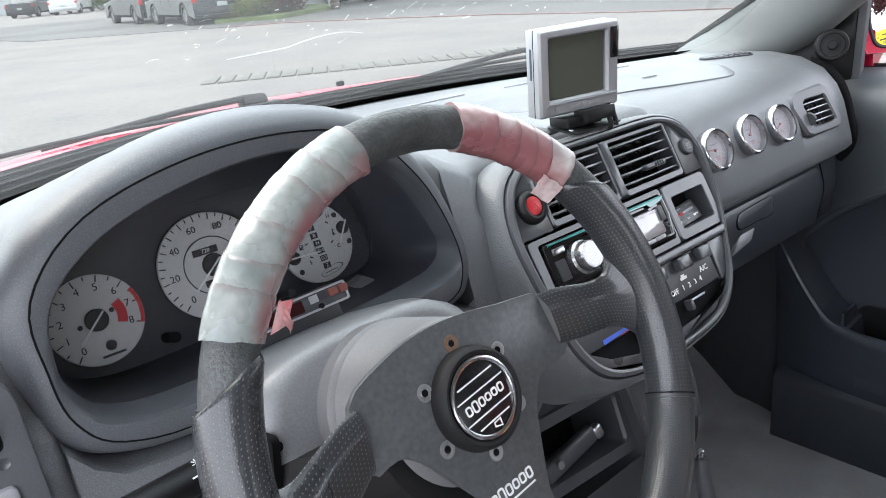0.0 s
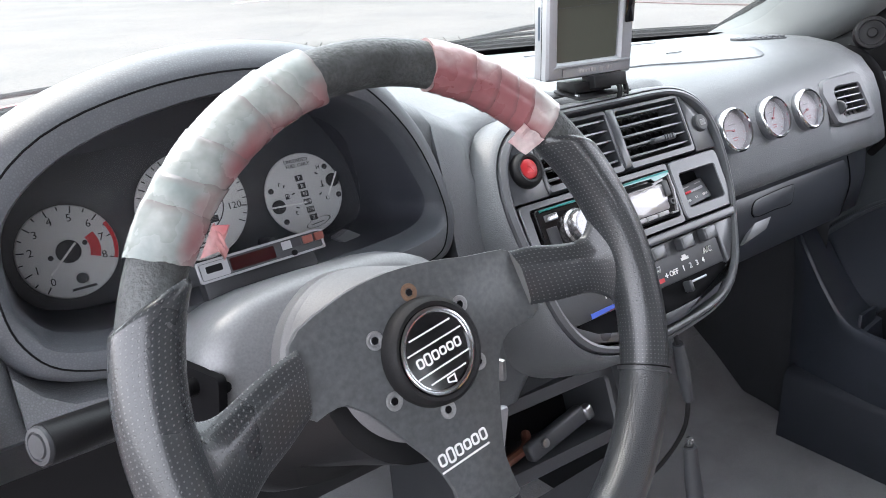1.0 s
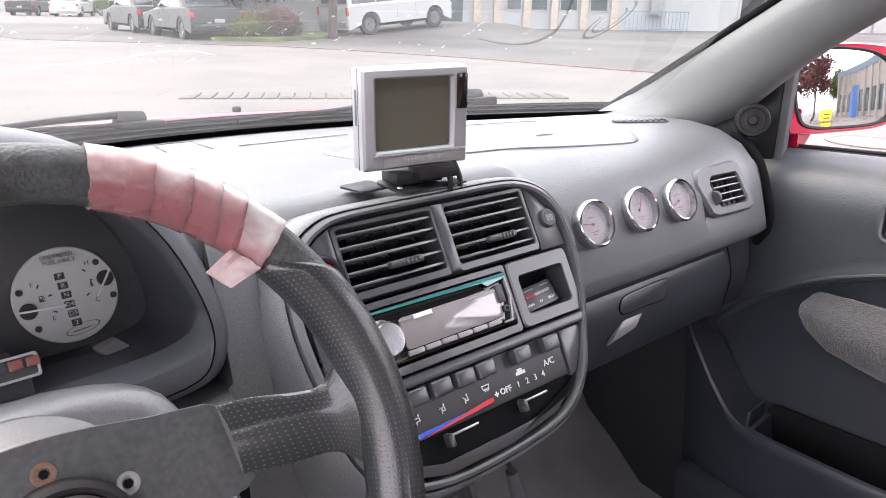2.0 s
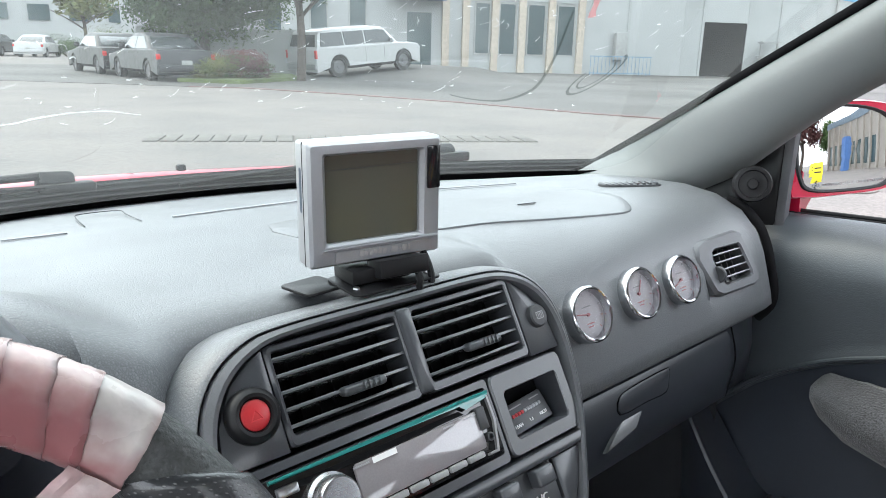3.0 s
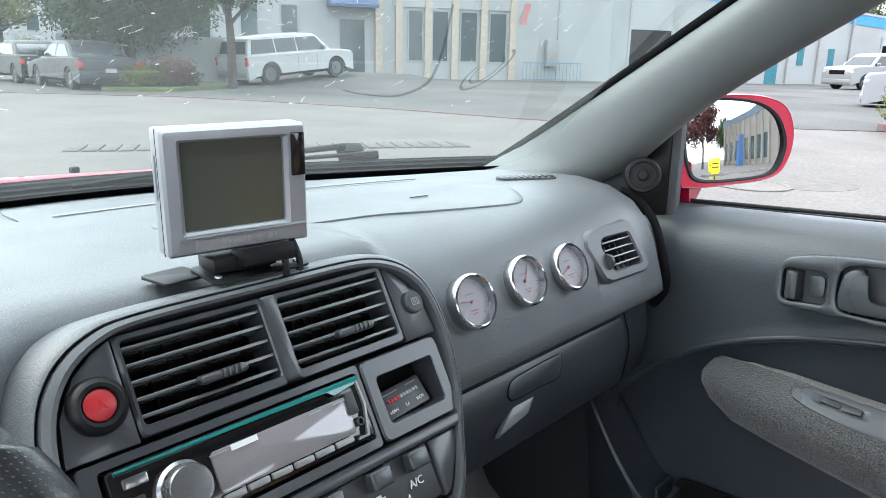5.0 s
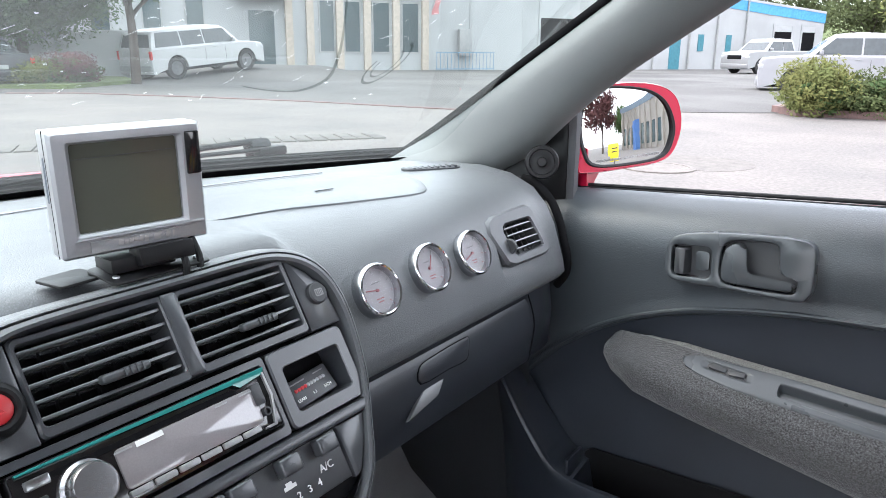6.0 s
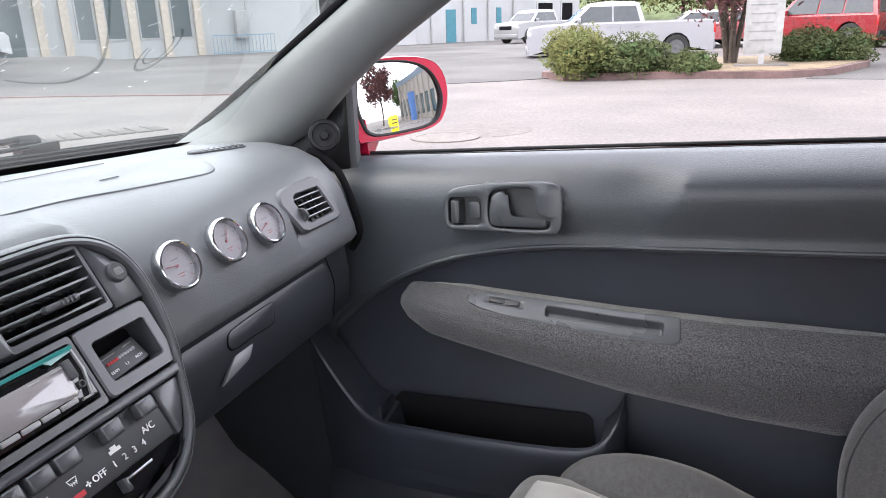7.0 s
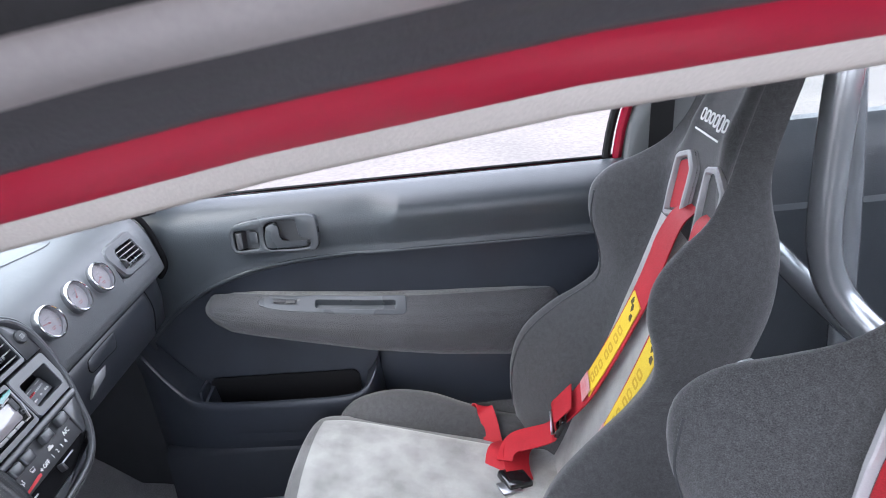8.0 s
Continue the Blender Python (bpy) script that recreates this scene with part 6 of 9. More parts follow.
# ---- right door mirror ----
mirror = thing("door_mirror", (0.80, 0.52, 0.93), "red door mirror with its glass", "door mirror")
MF = basis((0.80, 0.50, 1.0), (1, -0.35, 0.0), (-0.33, -0.943, 0.055))
mo = [(-0.088, 0.055), (-0.090, -0.040), (-0.070, -0.054), (0.02, -0.056), (0.110, -0.053), (0.146, -0.030), (0.160, 0.012), (0.143, 0.054), (0.090, 0.074), (0.0, 0.079), (-0.065, 0.072)]
mo = [(p.x, p.y) for p in smooth_line([(a, b, 0) for a, b in mo], 4, True)]
cx, cy = 0.035, 0.010
rings = []
for k, d in ((0.91, -0.004), (0.935, 0.004), (0.97, 0.006), (1.0, 0.0), (1.02, -0.02), (0.98, -0.06), (0.82, -0.10), (0.5, -0.125)):
    rings.append([MF @ Vector((cx + (a - cx) * k, cy + (b - cy) * k, d)) for a, b in mo])
part("housing", loft(rings), red_paint, mirror)
go = [(p.x, p.y) for p in smooth_line([(a, b, 0) for a, b in ((-0.076, 0.019), (-0.069, -0.021), (-0.047, -0.0425), (0.033, -0.0475), (0.106, -0.0430), (0.131, -0.018), (0.134, 0.010), (0.114, 0.043), (0.070, 0.0630), (-0.005, 0.0710), (-0.058, 0.066))], 4, True)]
part("glass", loft([[MF @ Vector((cx + (a - cx) * k, cy + (b - cy) * k, 0.006 - (((a - cx) * k) ** 2 + ((b - cy) * k) ** 2) / 2.6)) for a, b in go] for k in (1.0, 0.8, 0.6, 0.4, 0.2, 0.002)]), mirror_glass, mirror, "convex mirror glass")
part("rim", loft([[MF @ Vector((cx + (a - cx) * k, cy + (b - cy) * k, d)) for a, b in go] for k, d in ((1.06, 0.0055), (1.035, 0.0072), (0.985, 0.0058), (0.98, 0.002))], True, False), rubber, mirror)
part("face_ring", loft([[MF @ Vector((*p, d)) for p in ring_] for ring_, d in (([(cx + (a - cx) * 0.955, cy + (b - cy) * 0.955) for a, b in mo], 0.0054), ([(cx + (a - cx) * 1.05, cy + (b - cy) * 1.05) for a, b in go], 0.0050))], True, False), red_paint, mirror)
part("lettering", lettering("OBJECTS IN MIRROR ARE CLOSER THAN THEY APPEAR", 0.0058, MF @ T(0.030, -0.0385, 0.0048)), material("etched_grey", (0.30, 0.31, 0.31), 0.6, grain=0, bump=0), mirror, "small etched lettering")
part("foot", loft([[(0.735, 0.60, 0.905), (0.735, 0.515, 0.905), (0.735, 0.515, 0.985), (0.735, 0.575, 1.00)], [(0.765, 0.60, 0.920), (0.765, 0.520, 0.922), (0.765, 0.520, 0.975), (0.765, 0.575, 0.985)], [(0.81, 0.58, 0.945), (0.81, 0.525, 0.946), (0.81, 0.525, 0.965), (0.81, 0.56, 0.97)]]), red_paint, mirror)

# ---- right A-pillar, windscreen, cowl and bonnet ----
PILLAR = [
    [(0.705, 0.80, 0.985), (0.688, 0.765, 0.995), (0.665, 0.70, 0.995), (0.660, 0.63, 0.985), (0.68, 0.60, 0.976), (0.72, 0.60, 0.975), (0.74, 0.72, 0.97)],
    [(0.647, 0.60, 1.090), (0.632, 0.575, 1.098), (0.612, 0.53, 1.096), (0.612, 0.475, 1.086), (0.635, 0.45, 1.075), (0.67, 0.46, 1.075), (0.68, 0.55, 1.075)],
    [(0.588, 0.40, 1.195), (0.575, 0.38, 1.200), (0.558, 0.34, 1.197), (0.560, 0.29, 1.187), (0.58, 0.26, 1.175), (0.615, 0.27, 1.175), (0.62, 0.35, 1.18)],
    [(0.545, 0.25, 1.272), (0.53, 0.235, 1.275), (0.515, 0.20, 1.270), (0.52, 0.13, 1.262), (0.54, 0.10, 1.255), (0.575, 0.11, 1.255), (0.58, 0.2, 1.26)]]


for row, q in zip(PILLAR, (0.002, 0.018, 0.028, 0.032)):       # the front edge follows the edge of the glass
    row[0] = tuple(Vector(row[0]) + Vector((-0.006 + 0.5 * q, 0.008 - 0.8 * q, 0.006)))
    row[1] = tuple(Vector(row[1]) + Vector((-0.009 + 0.5 * q, 0.008 - 0.8 * q, 0.007)))
base_row = [tuple(Vector(p) + (Vector(p) - Vector(q)) * 0.30) for p, q in zip(PILLAR[0], PILLAR[1])]
base_row[0], base_row[1], base_row[2] = (0.650, 0.845, 0.960), (0.630, 0.830, 0.964), (0.632, 0.745, 0.966)
PILLAR.insert(0, base_row)


def smooth_rings(rings, n=5, around=3):
    cols = [smooth_line([r[i] for r in rings], n) for i in range(len(rings[0]))]
    return [smooth_line([c[j] for c in cols], around, True) for j in range(len(cols[0]))]


pillar = solo("pillar_trim", loft(smooth_rings(PILLAR)), pillar_cloth, "grey trim of the windscreen pillar", "pillar trim", kind="structure", smooth=70)
band_line = [(Vector(r[0]) + Vector(r[1])) / 2 + Vector((-0.003, 0.003, 0.003)) for r in PILLAR]
band_line.insert(0, Vector((0.560, 0.905, 0.957)))
band = solo("windscreen_band", tube(band_line, 0.0058, 10, 5), cowl_black, "black edge band of the windscreen", "glass edge", kind="structure")


def screen_point(x, u):
    """u from 0 at the foot of the windscreen to 1 at the roof."""
    half0, half1 = 0.775, 0.60
    w = x * (half0 + (half1 - half0) * u)
    return Vector((w, (glass_base(w) + 0.02) * (1 - u) + (0.33 - 0.25 * w * w) * u, 0.948 + (1.292 - 0.948) * u + 0.012 * math.sin(math.pi * u)))


ws = solo("windscreen", loft([[screen_point(-1 + 2 * i / 20, u / 12) for i in range(21)] for u in range(13)], False), windshield_glass, "dusty scratched laminated windscreen", "windscreen", kind="structure")
ws.visible_shadow = False


def on_glass(x, u, lift=0.0006):
    return screen_point(x, u) + Vector((0, -0.4, -0.9)).normalized() * lift


def stroke(pts, width):
    line = smooth_line([on_glass(x, u) for x, u in pts], 6)
    k = len(line)
    return tube(line, [width * (0.35 + 0.65 * math.sin(math.pi * min(1, 0.08 + i / k))) for i in range(k)], 4, smooth=False)


scratch_white = material("scratch_white", (0.85, 0.88, 0.87), 0.5, grain=0.2, grain_scale=300, bump=0, blotch=0.1)
part("long_scratch", stroke([(-0.335, 0.369), (-0.225, 0.374), (-0.191, 0.386), (-0.154, 0.396), (-0.106, 0.397), (-0.055, 0.382)], 0.0005), scratch_white, ws, "long pale scratch in the glass")
rng = random.Random(5)
marks = []
for k in range(240):
    x0, u0 = rng.uniform(-0.5, 0.75), 0.36 + 0.5 * rng.random() ** 0.8
    a, ln = rng.gauss(0.4, 1.2), rng.uniform(0.003, 0.020)
    bend = rng.uniform(-0.9, 0.9)
    pts = []
    for i in range(4):
        pts.append((x0 + ln * i / 3 * math.cos(a + bend * i / 3), u0 + ln * 1.2 * i / 3 * math.sin(a + bend * i / 3)))
    marks.append(stroke(pts, rng.uniform(0.00005, 0.00013)))
for k in range(60):
    x0, u0 = rng.uniform(-0.5, 0.75), 0.33 + 0.52 * rng.random()
    marks.append(stroke([(x0, u0), (x0 + 0.003, u0 + rng.uniform(-0.004, 0.004)), (x0 + rng.uniform(0.004, 0.009), u0)], rng.uniform(0.00015, 0.00045)))
tagged(part("scratches", join(*marks), scratch_white, ws, "fine pale scratches and chips"), kind="stuff")
mark_grey = clear_glass("mark_grey", (0.60, 0.63, 0.62), dust=0.0, gloss=0.0)
# a thin tinted curve laid just off the glass
smear = [(0.455, 0.650), (0.515, 0.560), (0.556, 0.480), (0.572, 0.420), (0.545, 0.385), (0.490, 0.390), (0.432, 0.410)]
part("curved_mark", loft([[on_glass(x - 0.004 * e, u + 0.003 * e, 0.0012) for e in (-1, 0, 1)] for x, u, _ in smooth_line([(a, b, 0) for a, b in smear], 8)], False), mark_grey, ws, "dark curved line on the glass").visible_shadow = False
for r0, r1 in ((0.026, 0.029), (0.017, 0.019)):
    part("smudge_ring", loft([[on_glass(0.655 + r * math.cos(a) * 0.9, 0.465 + r * math.sin(a) * 2.4, 0.0012) for r in (r0, r1)] for a in (math.pi * (0.95 + 1.5 * k / 26) for k in range(27))], False), mark_grey, ws, "faint ring-shaped smudge on the glass").visible_shadow = False
cowl = solo("cowl_panel", loft([[(-0.75 + 0.1 * i, glass_base(-0.75 + 0.1 * i) + d, z) for i in range(16)] for d, z in ((0.0, 0.948), (0.03, 0.960), (0.09, 0.976), (0.125, 0.9795), (0.15, 0.962), (0.17, 0.93))], False), cowl_black, "black cowl panel below the windscreen", "cowl", kind="structure")
bonnet = solo("bonnet", loft([[(-0.80 + 0.1 * i, glass_base(-0.80 + 0.1 * i) * 0.75 + 0.30 + d, z - 0.022 * abs(-0.80 + 0.1 * i) / 0.8) for i in range(17)] for d, z in ((0.10, 0.955), (0.115, 0.976), (0.13, 0.9825), (0.16, 0.984), (0.5, 0.945), (0.9, 0.84), (1.05, 0.76), (1.1, 0.60))], False), red_paint, "glossy red bonnet ahead of the windscreen", "bonnet")
for k in range(3):
    solo("cowl_rib", tube([(-0.70 + 0.1 * i, glass_base(-0.70 + 0.1 * i) + 0.045 + 0.025 * k, 0.9665 + 0.0050 * k) for i in range(15)], 0.003, 6, 2), rubber, "black rib along the cowl panel", "cowl", kind="structure")
solo("windscreen_foot_band", loft([[on_glass(-0.98 + 0.098 * i, u, 0.0025) for i in range(21)] for u in (0.0, 0.04, 0.072)], False), cowl_black, "black band along the foot of the windscreen", "glass edge", kind="structure")
for bx, by in ((0.60, 1.10), (-0.025, 1.225)):
    wp = thing("wiper", (bx, by, 0.97), "black windscreen wiper arm at rest", "wiper", "wipers")
    part("pivot_cap", slab(rounded(0.050, 0.022, 0.008), 0.020, basis((bx, by, 0.996), (1, -0.12, 0), (0, -0.75, 0.66)), 0.005), rubber, wp)
    part("foot", box((0.075, 0.03, 0.018), pose(bx + 0.012, by, 0.977, 0, 0, -6), 0.005), rubber, wp)
    part("arm", tube([(bx - 0.02, by, 0.998), (bx - 0.14, by + 0.035, 0.992), (bx - 0.34, by + 0.06, 0.975)], [0.006, 0.005, 0.004], 8), rubber, wp)
    part("blade", tube([(bx - 0.02, by - 0.02, 0.984), (bx - 0.25, by + 0.03, 0.984), (bx - 0.48, by + 0.05, 0.975)], 0.004, 6), rubber, wp)
nozzle = solo("washer_nozzle", box((0.014, 0.012, 0.010), pose(0.158, 1.235, 0.990), 0.003), rubber, "small black washer nozzle on the bonnet", "nozzle")
# ---- cabin shell: floor, tunnel, bulkhead, roof, rear quarter ----
solo("floor", loft([[(x, y, z) for x, z in ((-0.72, 0.36), (-0.66, 0.34), (-0.63, 0.26), (-0.15, 0.25), (-0.12, 0.40), (0.12, 0.40), (0.15, 0.25), (0.60, 0.25), (0.64, 0.30), (0.66, 0.36), (0.72, 0.37))] for y in (0.60, 0.4, 0.0, -0.6, -1.7)], False), carpet, "dark grey carpeted car floor", "floor", kind="structure")
solo("toe_board", loft([[(x, y, z) for x in (-0.74, -0.4, 0.0, 0.4, 0.74)] for y, z in ((0.59, 0.249), (0.72, 0.255), (0.86, 0.36), (0.97, 0.55), (1.0, 0.94))], False), carpet, "dark carpeted bulkhead under the dashboard", "bulkhead", kind="structure")
solo("floor_underside", box((1.5, 3.2, 0.02), T(0, -0.4, 0.2), 0.0), rubber, "car underbody", "underbody", kind="structure")
for sx in (1, -1):
    solo("kick_panel", loft([[(sx * 0.655, 0.575, z), (sx * 0.675, 0.66, z), (sx * 0.69, 0.80, z), (sx * 0.69, 1.02, z)] for z in (0.24, 0.5, 0.75, 0.95)], False), dark_plastic, "dark plastic kick panel beside the footwell", "kick panel", kind="structure")
    solo("sill_cover", loft([[(sx * x, y, z) for x, z in ((0.70, 0.384), (0.63, 0.388), (0.616, 0.386), (0.608, 0.379), (0.605, 0.368), (0.602, 0.30), (0.598, 0.248))] for y in (0.60, 0.3, 0.0, -0.6)], False), lower_plastic, "plastic sill cover along the door", "sill", kind="structure")
solo("seat_bay", loft([[(x, y, z) for x in (-0.7, 0.7)] for y, z in ((-1.15, 0.30), (-1.25, 0.62), (-1.42, 0.95))], False), carpet, "dark rear bulkhead", "bulkhead", kind="structure")

# console bin below the stack
bin_ = thing("console_bin", (-0.03, 0.53, 0.52), "open dark console bin with odds and ends in it", "console bin")
CB = basis((-0.035, 0.523, 0.603), (1, 0, -0.06), (0, -0.93, 0.36))
part("frame", frame_slab(rounded(0.205, 0.098, (0.02, 0.01, 0.01, 0.01), 4), rounded(0.168, 0.062, 0.008, 4, -0.002, 0.0), 0.10, CB, 0.006), dark_plastic, bin_)
part("inside", slab(rounded(0.20, 0.09, 0.01, 4), 0.002, CB @ T(0, 0, -0.09)), black_void, bin_)
for x in (-0.139, 0.066):
    part("side", slab([(0.53, 0.66), (0.485, 0.555), (0.50, 0.40), (0.75, 0.38), (0.75, 0.66)], 0.006, basis((x, 0, 0), (0, 1, 0), (1, 0, 0))), dark_plastic, bin_)
part("lower_front", loft([[(x, 0.497, 0.548), (x, 0.49, 0.50), (x, 0.50, 0.42)] for x in (-0.138, 0.066)], False), dark_plastic, bin_)
part("upper_deck", loft([[(x, 0.540, 0.652), (x, 0.60, 0.690), (x, 0.70, 0.70)] for x in (-0.138, 0.066)], False), dark_plastic, bin_)
trinket = thing("remote", (-0.03, 0.53, 0.58), "small silver-tipped remote lying in the bin", "remote")
part("body", box((0.095, 0.022, 0.016), CB @ T(-0.005, -0.012, -0.012) @ Matrix.Rotation(radians(12), 4, "Z"), 0.005, 3), dark_plastic, trinket)
part("tip", box((0.014, 0.018, 0.014), CB @ T(0.045, -0.003, -0.008) @ Matrix.Rotation(radians(12), 4, "Z"), 0.004, 3), steel, trinket)
part("button", lathe([(0.006, 0), (0.005, 0.004), (0, 0.005)], CB @ T(-0.030, -0.014, -0.004), 14), steel, trinket)
solo("wood_stick", tube([CB @ Vector((-0.08, -0.024, -0.02)), CB @ Vector((-0.04, -0.02, -0.03)), CB @ Vector((-0.02, -0.012, -0.05))], 0.006, 8), material("brown_wood", (0.16, 0.06, 0.035), 0.5), "short brown wooden stick in the bin", "stick")
plug = thing("charger_plug", (0.02, 0.40, 0.65), "grey in-line plug hanging on its cable", "plug")
part("body", tube([(0.006, 0.402, 0.737), (0.016, 0.402, 0.705), (0.030, 0.403, 0.662)], [0.0055, 0.0075, 0.0055], 10), bezel_plastic, plug)
part("cable", tube([(0.030, 0.403, 0.664), (0.036, 0.41, 0.62), (0.032, 0.43, 0.57), (0.010, 0.45, 0.53)], 0.0025, 8), rubber, plug)
part("upper_cable", tube([(0.006, 0.402, 0.737), (0.0, 0.41, 0.765), (0.0, 0.43, 0.79)], 0.0025, 8), rubber, plug)
solo("blue_packet", box((0.05, 0.012, 0.05), pose(0.115, 0.60, 0.575, 20, 10, 15), 0.003), material("packet_blue", (0.03, 0.20, 0.34), 0.4), "small blue packet beside the bin", "packet")
lever = thing("gear_lever", (0.02, 0.36, 0.40), "slim black gear lever in its dark boot", "gear lever")
part("boot", lathe([(0.06, 0.0), (0.05, 0.02), (0.034, 0.05), (0.018, 0.10), (0.012, 0.12)], T(0.02, 0.37, 0.40), 24), leather, lever)
part("stick", tube([(0.02, 0.37, 0.50), (0.021, 0.385, 0.57), (0.022, 0.392, 0.612)], [0.010, 0.009, 0.007], 12), dark_plastic, lever)
part("tip", cyl(0.004, 0.012, T(0.022, 0.393, 0.611), 12, 0.001), steel, lever, "bare steel stud")
# added black sheet fills the shaded hollow under the column
solo("column_shade_panel", loft([[(x, y, z) for x in (-0.62, -0.45, -0.25, -0.17)] for y, z in ((0.53, 0.79), (0.55, 0.68), (0.60, 0.60), (0.75, 0.57))], False), sail_black, "black panel standing in for the shade under the steering column", "panel", kind="structure")

# roof: outer skin, headliner and the opening's rails (the driver's door stands open)
RAIL = [(0.60, 0.976), (0.40, 1.090), (0.30, 1.149), (0.15, 1.222), (0.05, 1.258), (-0.05, 1.2805), (-0.11, 1.289), (-0.168, 1.295), (-0.229, 1.298), (-0.40, 1.300), (-0.60, 1.296), (-0.85, 1.27)]


def rail_at(y):
    return float(np.interp(-y, [-p[0] for p in RAIL], [p[1] for p in RAIL]))


def rail_x(y):
    return float(np.interp(-y, [-0.6, -0.3, -0.1, 0.1, 0.3, 0.9], [0.68, 0.612, 0.585, 0.575, 0.57, 0.55]))


rail_ys = [0.60, 0.50, 0.40, 0.30, 0.22, 0.15, 0.10, 0.05, 0.0, -0.05, -0.11, -0.17, -0.23, -0.30, -0.40, -0.50, -0.60, -0.70, -0.85]


def rail_band(sx, a, name, mat, label):
    """A strip of the door opening's edge, from section points (outward, upward)."""
    rows = []
    for y in (rail_ys if sx < 0 else rail_ys[8:]):
        bx, bz = rail_x(y), rail_at(y)
        rows.append([(sx * (bx + o), y, bz + u) for o, u in a])
    return solo(name, loft(rows, False), mat, label, "roof rail", kind="structure")


for sx in (-1, 1):
    if sx < 0:
        rail_band(sx, [(-0.030, 0.018), (-0.004, 0.001), (0.0, 0.0), (0.005, 0.002), (0.011, 0.0085)], "headliner_edge", headliner, "cream edge of the roof lining")
        rail_band(sx, [(0.0105, 0.0075), (0.0125, 0.008), (0.026, 0.0195), (0.027, 0.021)], "roof_flange", red_paint, "red painted flange of the door opening")
        rail_band(sx, [(0.0265, 0.0195), (0.030, 0.0185), (0.036, 0.020), (0.041, 0.0235), (0.046, 0.025), (0.0545, 0.0285), (0.058, 0.031)], "door_seal", weatherstrip, "grey rubber door seal along the roof")
        rail_band(sx, [(0.0575, 0.0298), (0.0595, 0.0285), (0.064, 0.030), (0.070, 0.0335), (0.0725, 0.037)], "drip_moulding", drip_trim, "pale drip moulding of the roof")
        rail_band(sx, [(0.072, 0.036), (0.074, 0.035), (0.078, 0.040), (0.079, 0.046)], "drip_seal", rubber, "thin black seal of the roof edge")
        rail_band(sx, [(0.0785, 0.045), (0.085, 0.047), (0.086, 0.053), (0.080, 0.059), (0.03, 0.075), (-0.1, 0.088)], "roof_edge", red_paint, "red painted roof edge")
    else:
        rail_band(sx, [(0.006, 0.004), (0.012, 0.008), (0.02, 0.013), (0.03, 0.02), (0.06, 0.03), (0.08, 0.05), (0.03, 0.075), (-0.1, 0.088)], "roof_rail", pillar_cloth, "trimmed roof rail over the passenger door")
solo("ceiling", loft([[(x, y + 0.02, min(rail_at(y), 1.30) + 0.02 + 0.05 * (1 - (x / 0.57) ** 2)) for x in (-0.545, -0.4, -0.2, 0, 0.2, 0.4, 0.545)] for y in (0.14, 0.05, -0.1, -0.3, -0.6, -0.85)], False), headliner, "pale woven roof lining", "ceiling", kind="structure")
solo("roof_skin", loft([[(x, y, 1.34 - 0.10 * max(0.0, y) ** 1.5 - 0.12 * max(0.0, -y - 0.4) ** 2 + 0.045 * (1 - (x / 0.57) ** 2)) for x in (-0.50, -0.4, -0.2, 0, 0.2, 0.4, 0.50)] for y in (0.30, 0.15, 0.0, -0.3, -0.6, -0.9)], False), red_paint, "red painted car roof", "roof", kind="structure")
solo("windscreen_header", loft([[(x, 0.335 - 0.22 * x * x + d, z) for x in (-0.56, -0.4, -0.2, 0, 0.2, 0.4, 0.56)] for d, z in ((0.02, 1.288), (0.0, 1.292), (-0.10, 1.288), (-0.20, 1.312))], False), headliner, "pale header trim above the windscreen", "header", kind="structure")
# driver's pillar, mirrored
solo("pillar_trim_driver", loft([[(-p[0], p[1], p[2]) for p in r] for r in (
    [(0.735, 0.88, 0.935), (0.70, 0.84, 0.962), (0.665, 0.74, 0.972), (0.665, 0.64, 0.965), (0.69, 0.60, 0.955), (0.75, 0.72, 0.93)],
    [(0.647, 0.60, 1.090), (0.632, 0.575, 1.098), (0.622, 0.53, 1.096), (0.632, 0.475, 1.086), (0.66, 0.46, 1.075), (0.68, 0.55, 1.075)],
    [(0.588, 0.40, 1.195), (0.575, 0.38, 1.200), (0.568, 0.34, 1.197), (0.582, 0.29, 1.187), (0.61, 0.27, 1.175), (0.62, 0.35, 1.18)],
    [(0.545, 0.25, 1.272), (0.53, 0.235, 1.275), (0.52, 0.20, 1.270), (0.54, 0.13, 1.262), (0.565, 0.11, 1.255), (0.58, 0.2, 1.26)])]), pillar_cloth, "grey trim of the driver's windscreen pillar", "pillar trim", kind="structure")

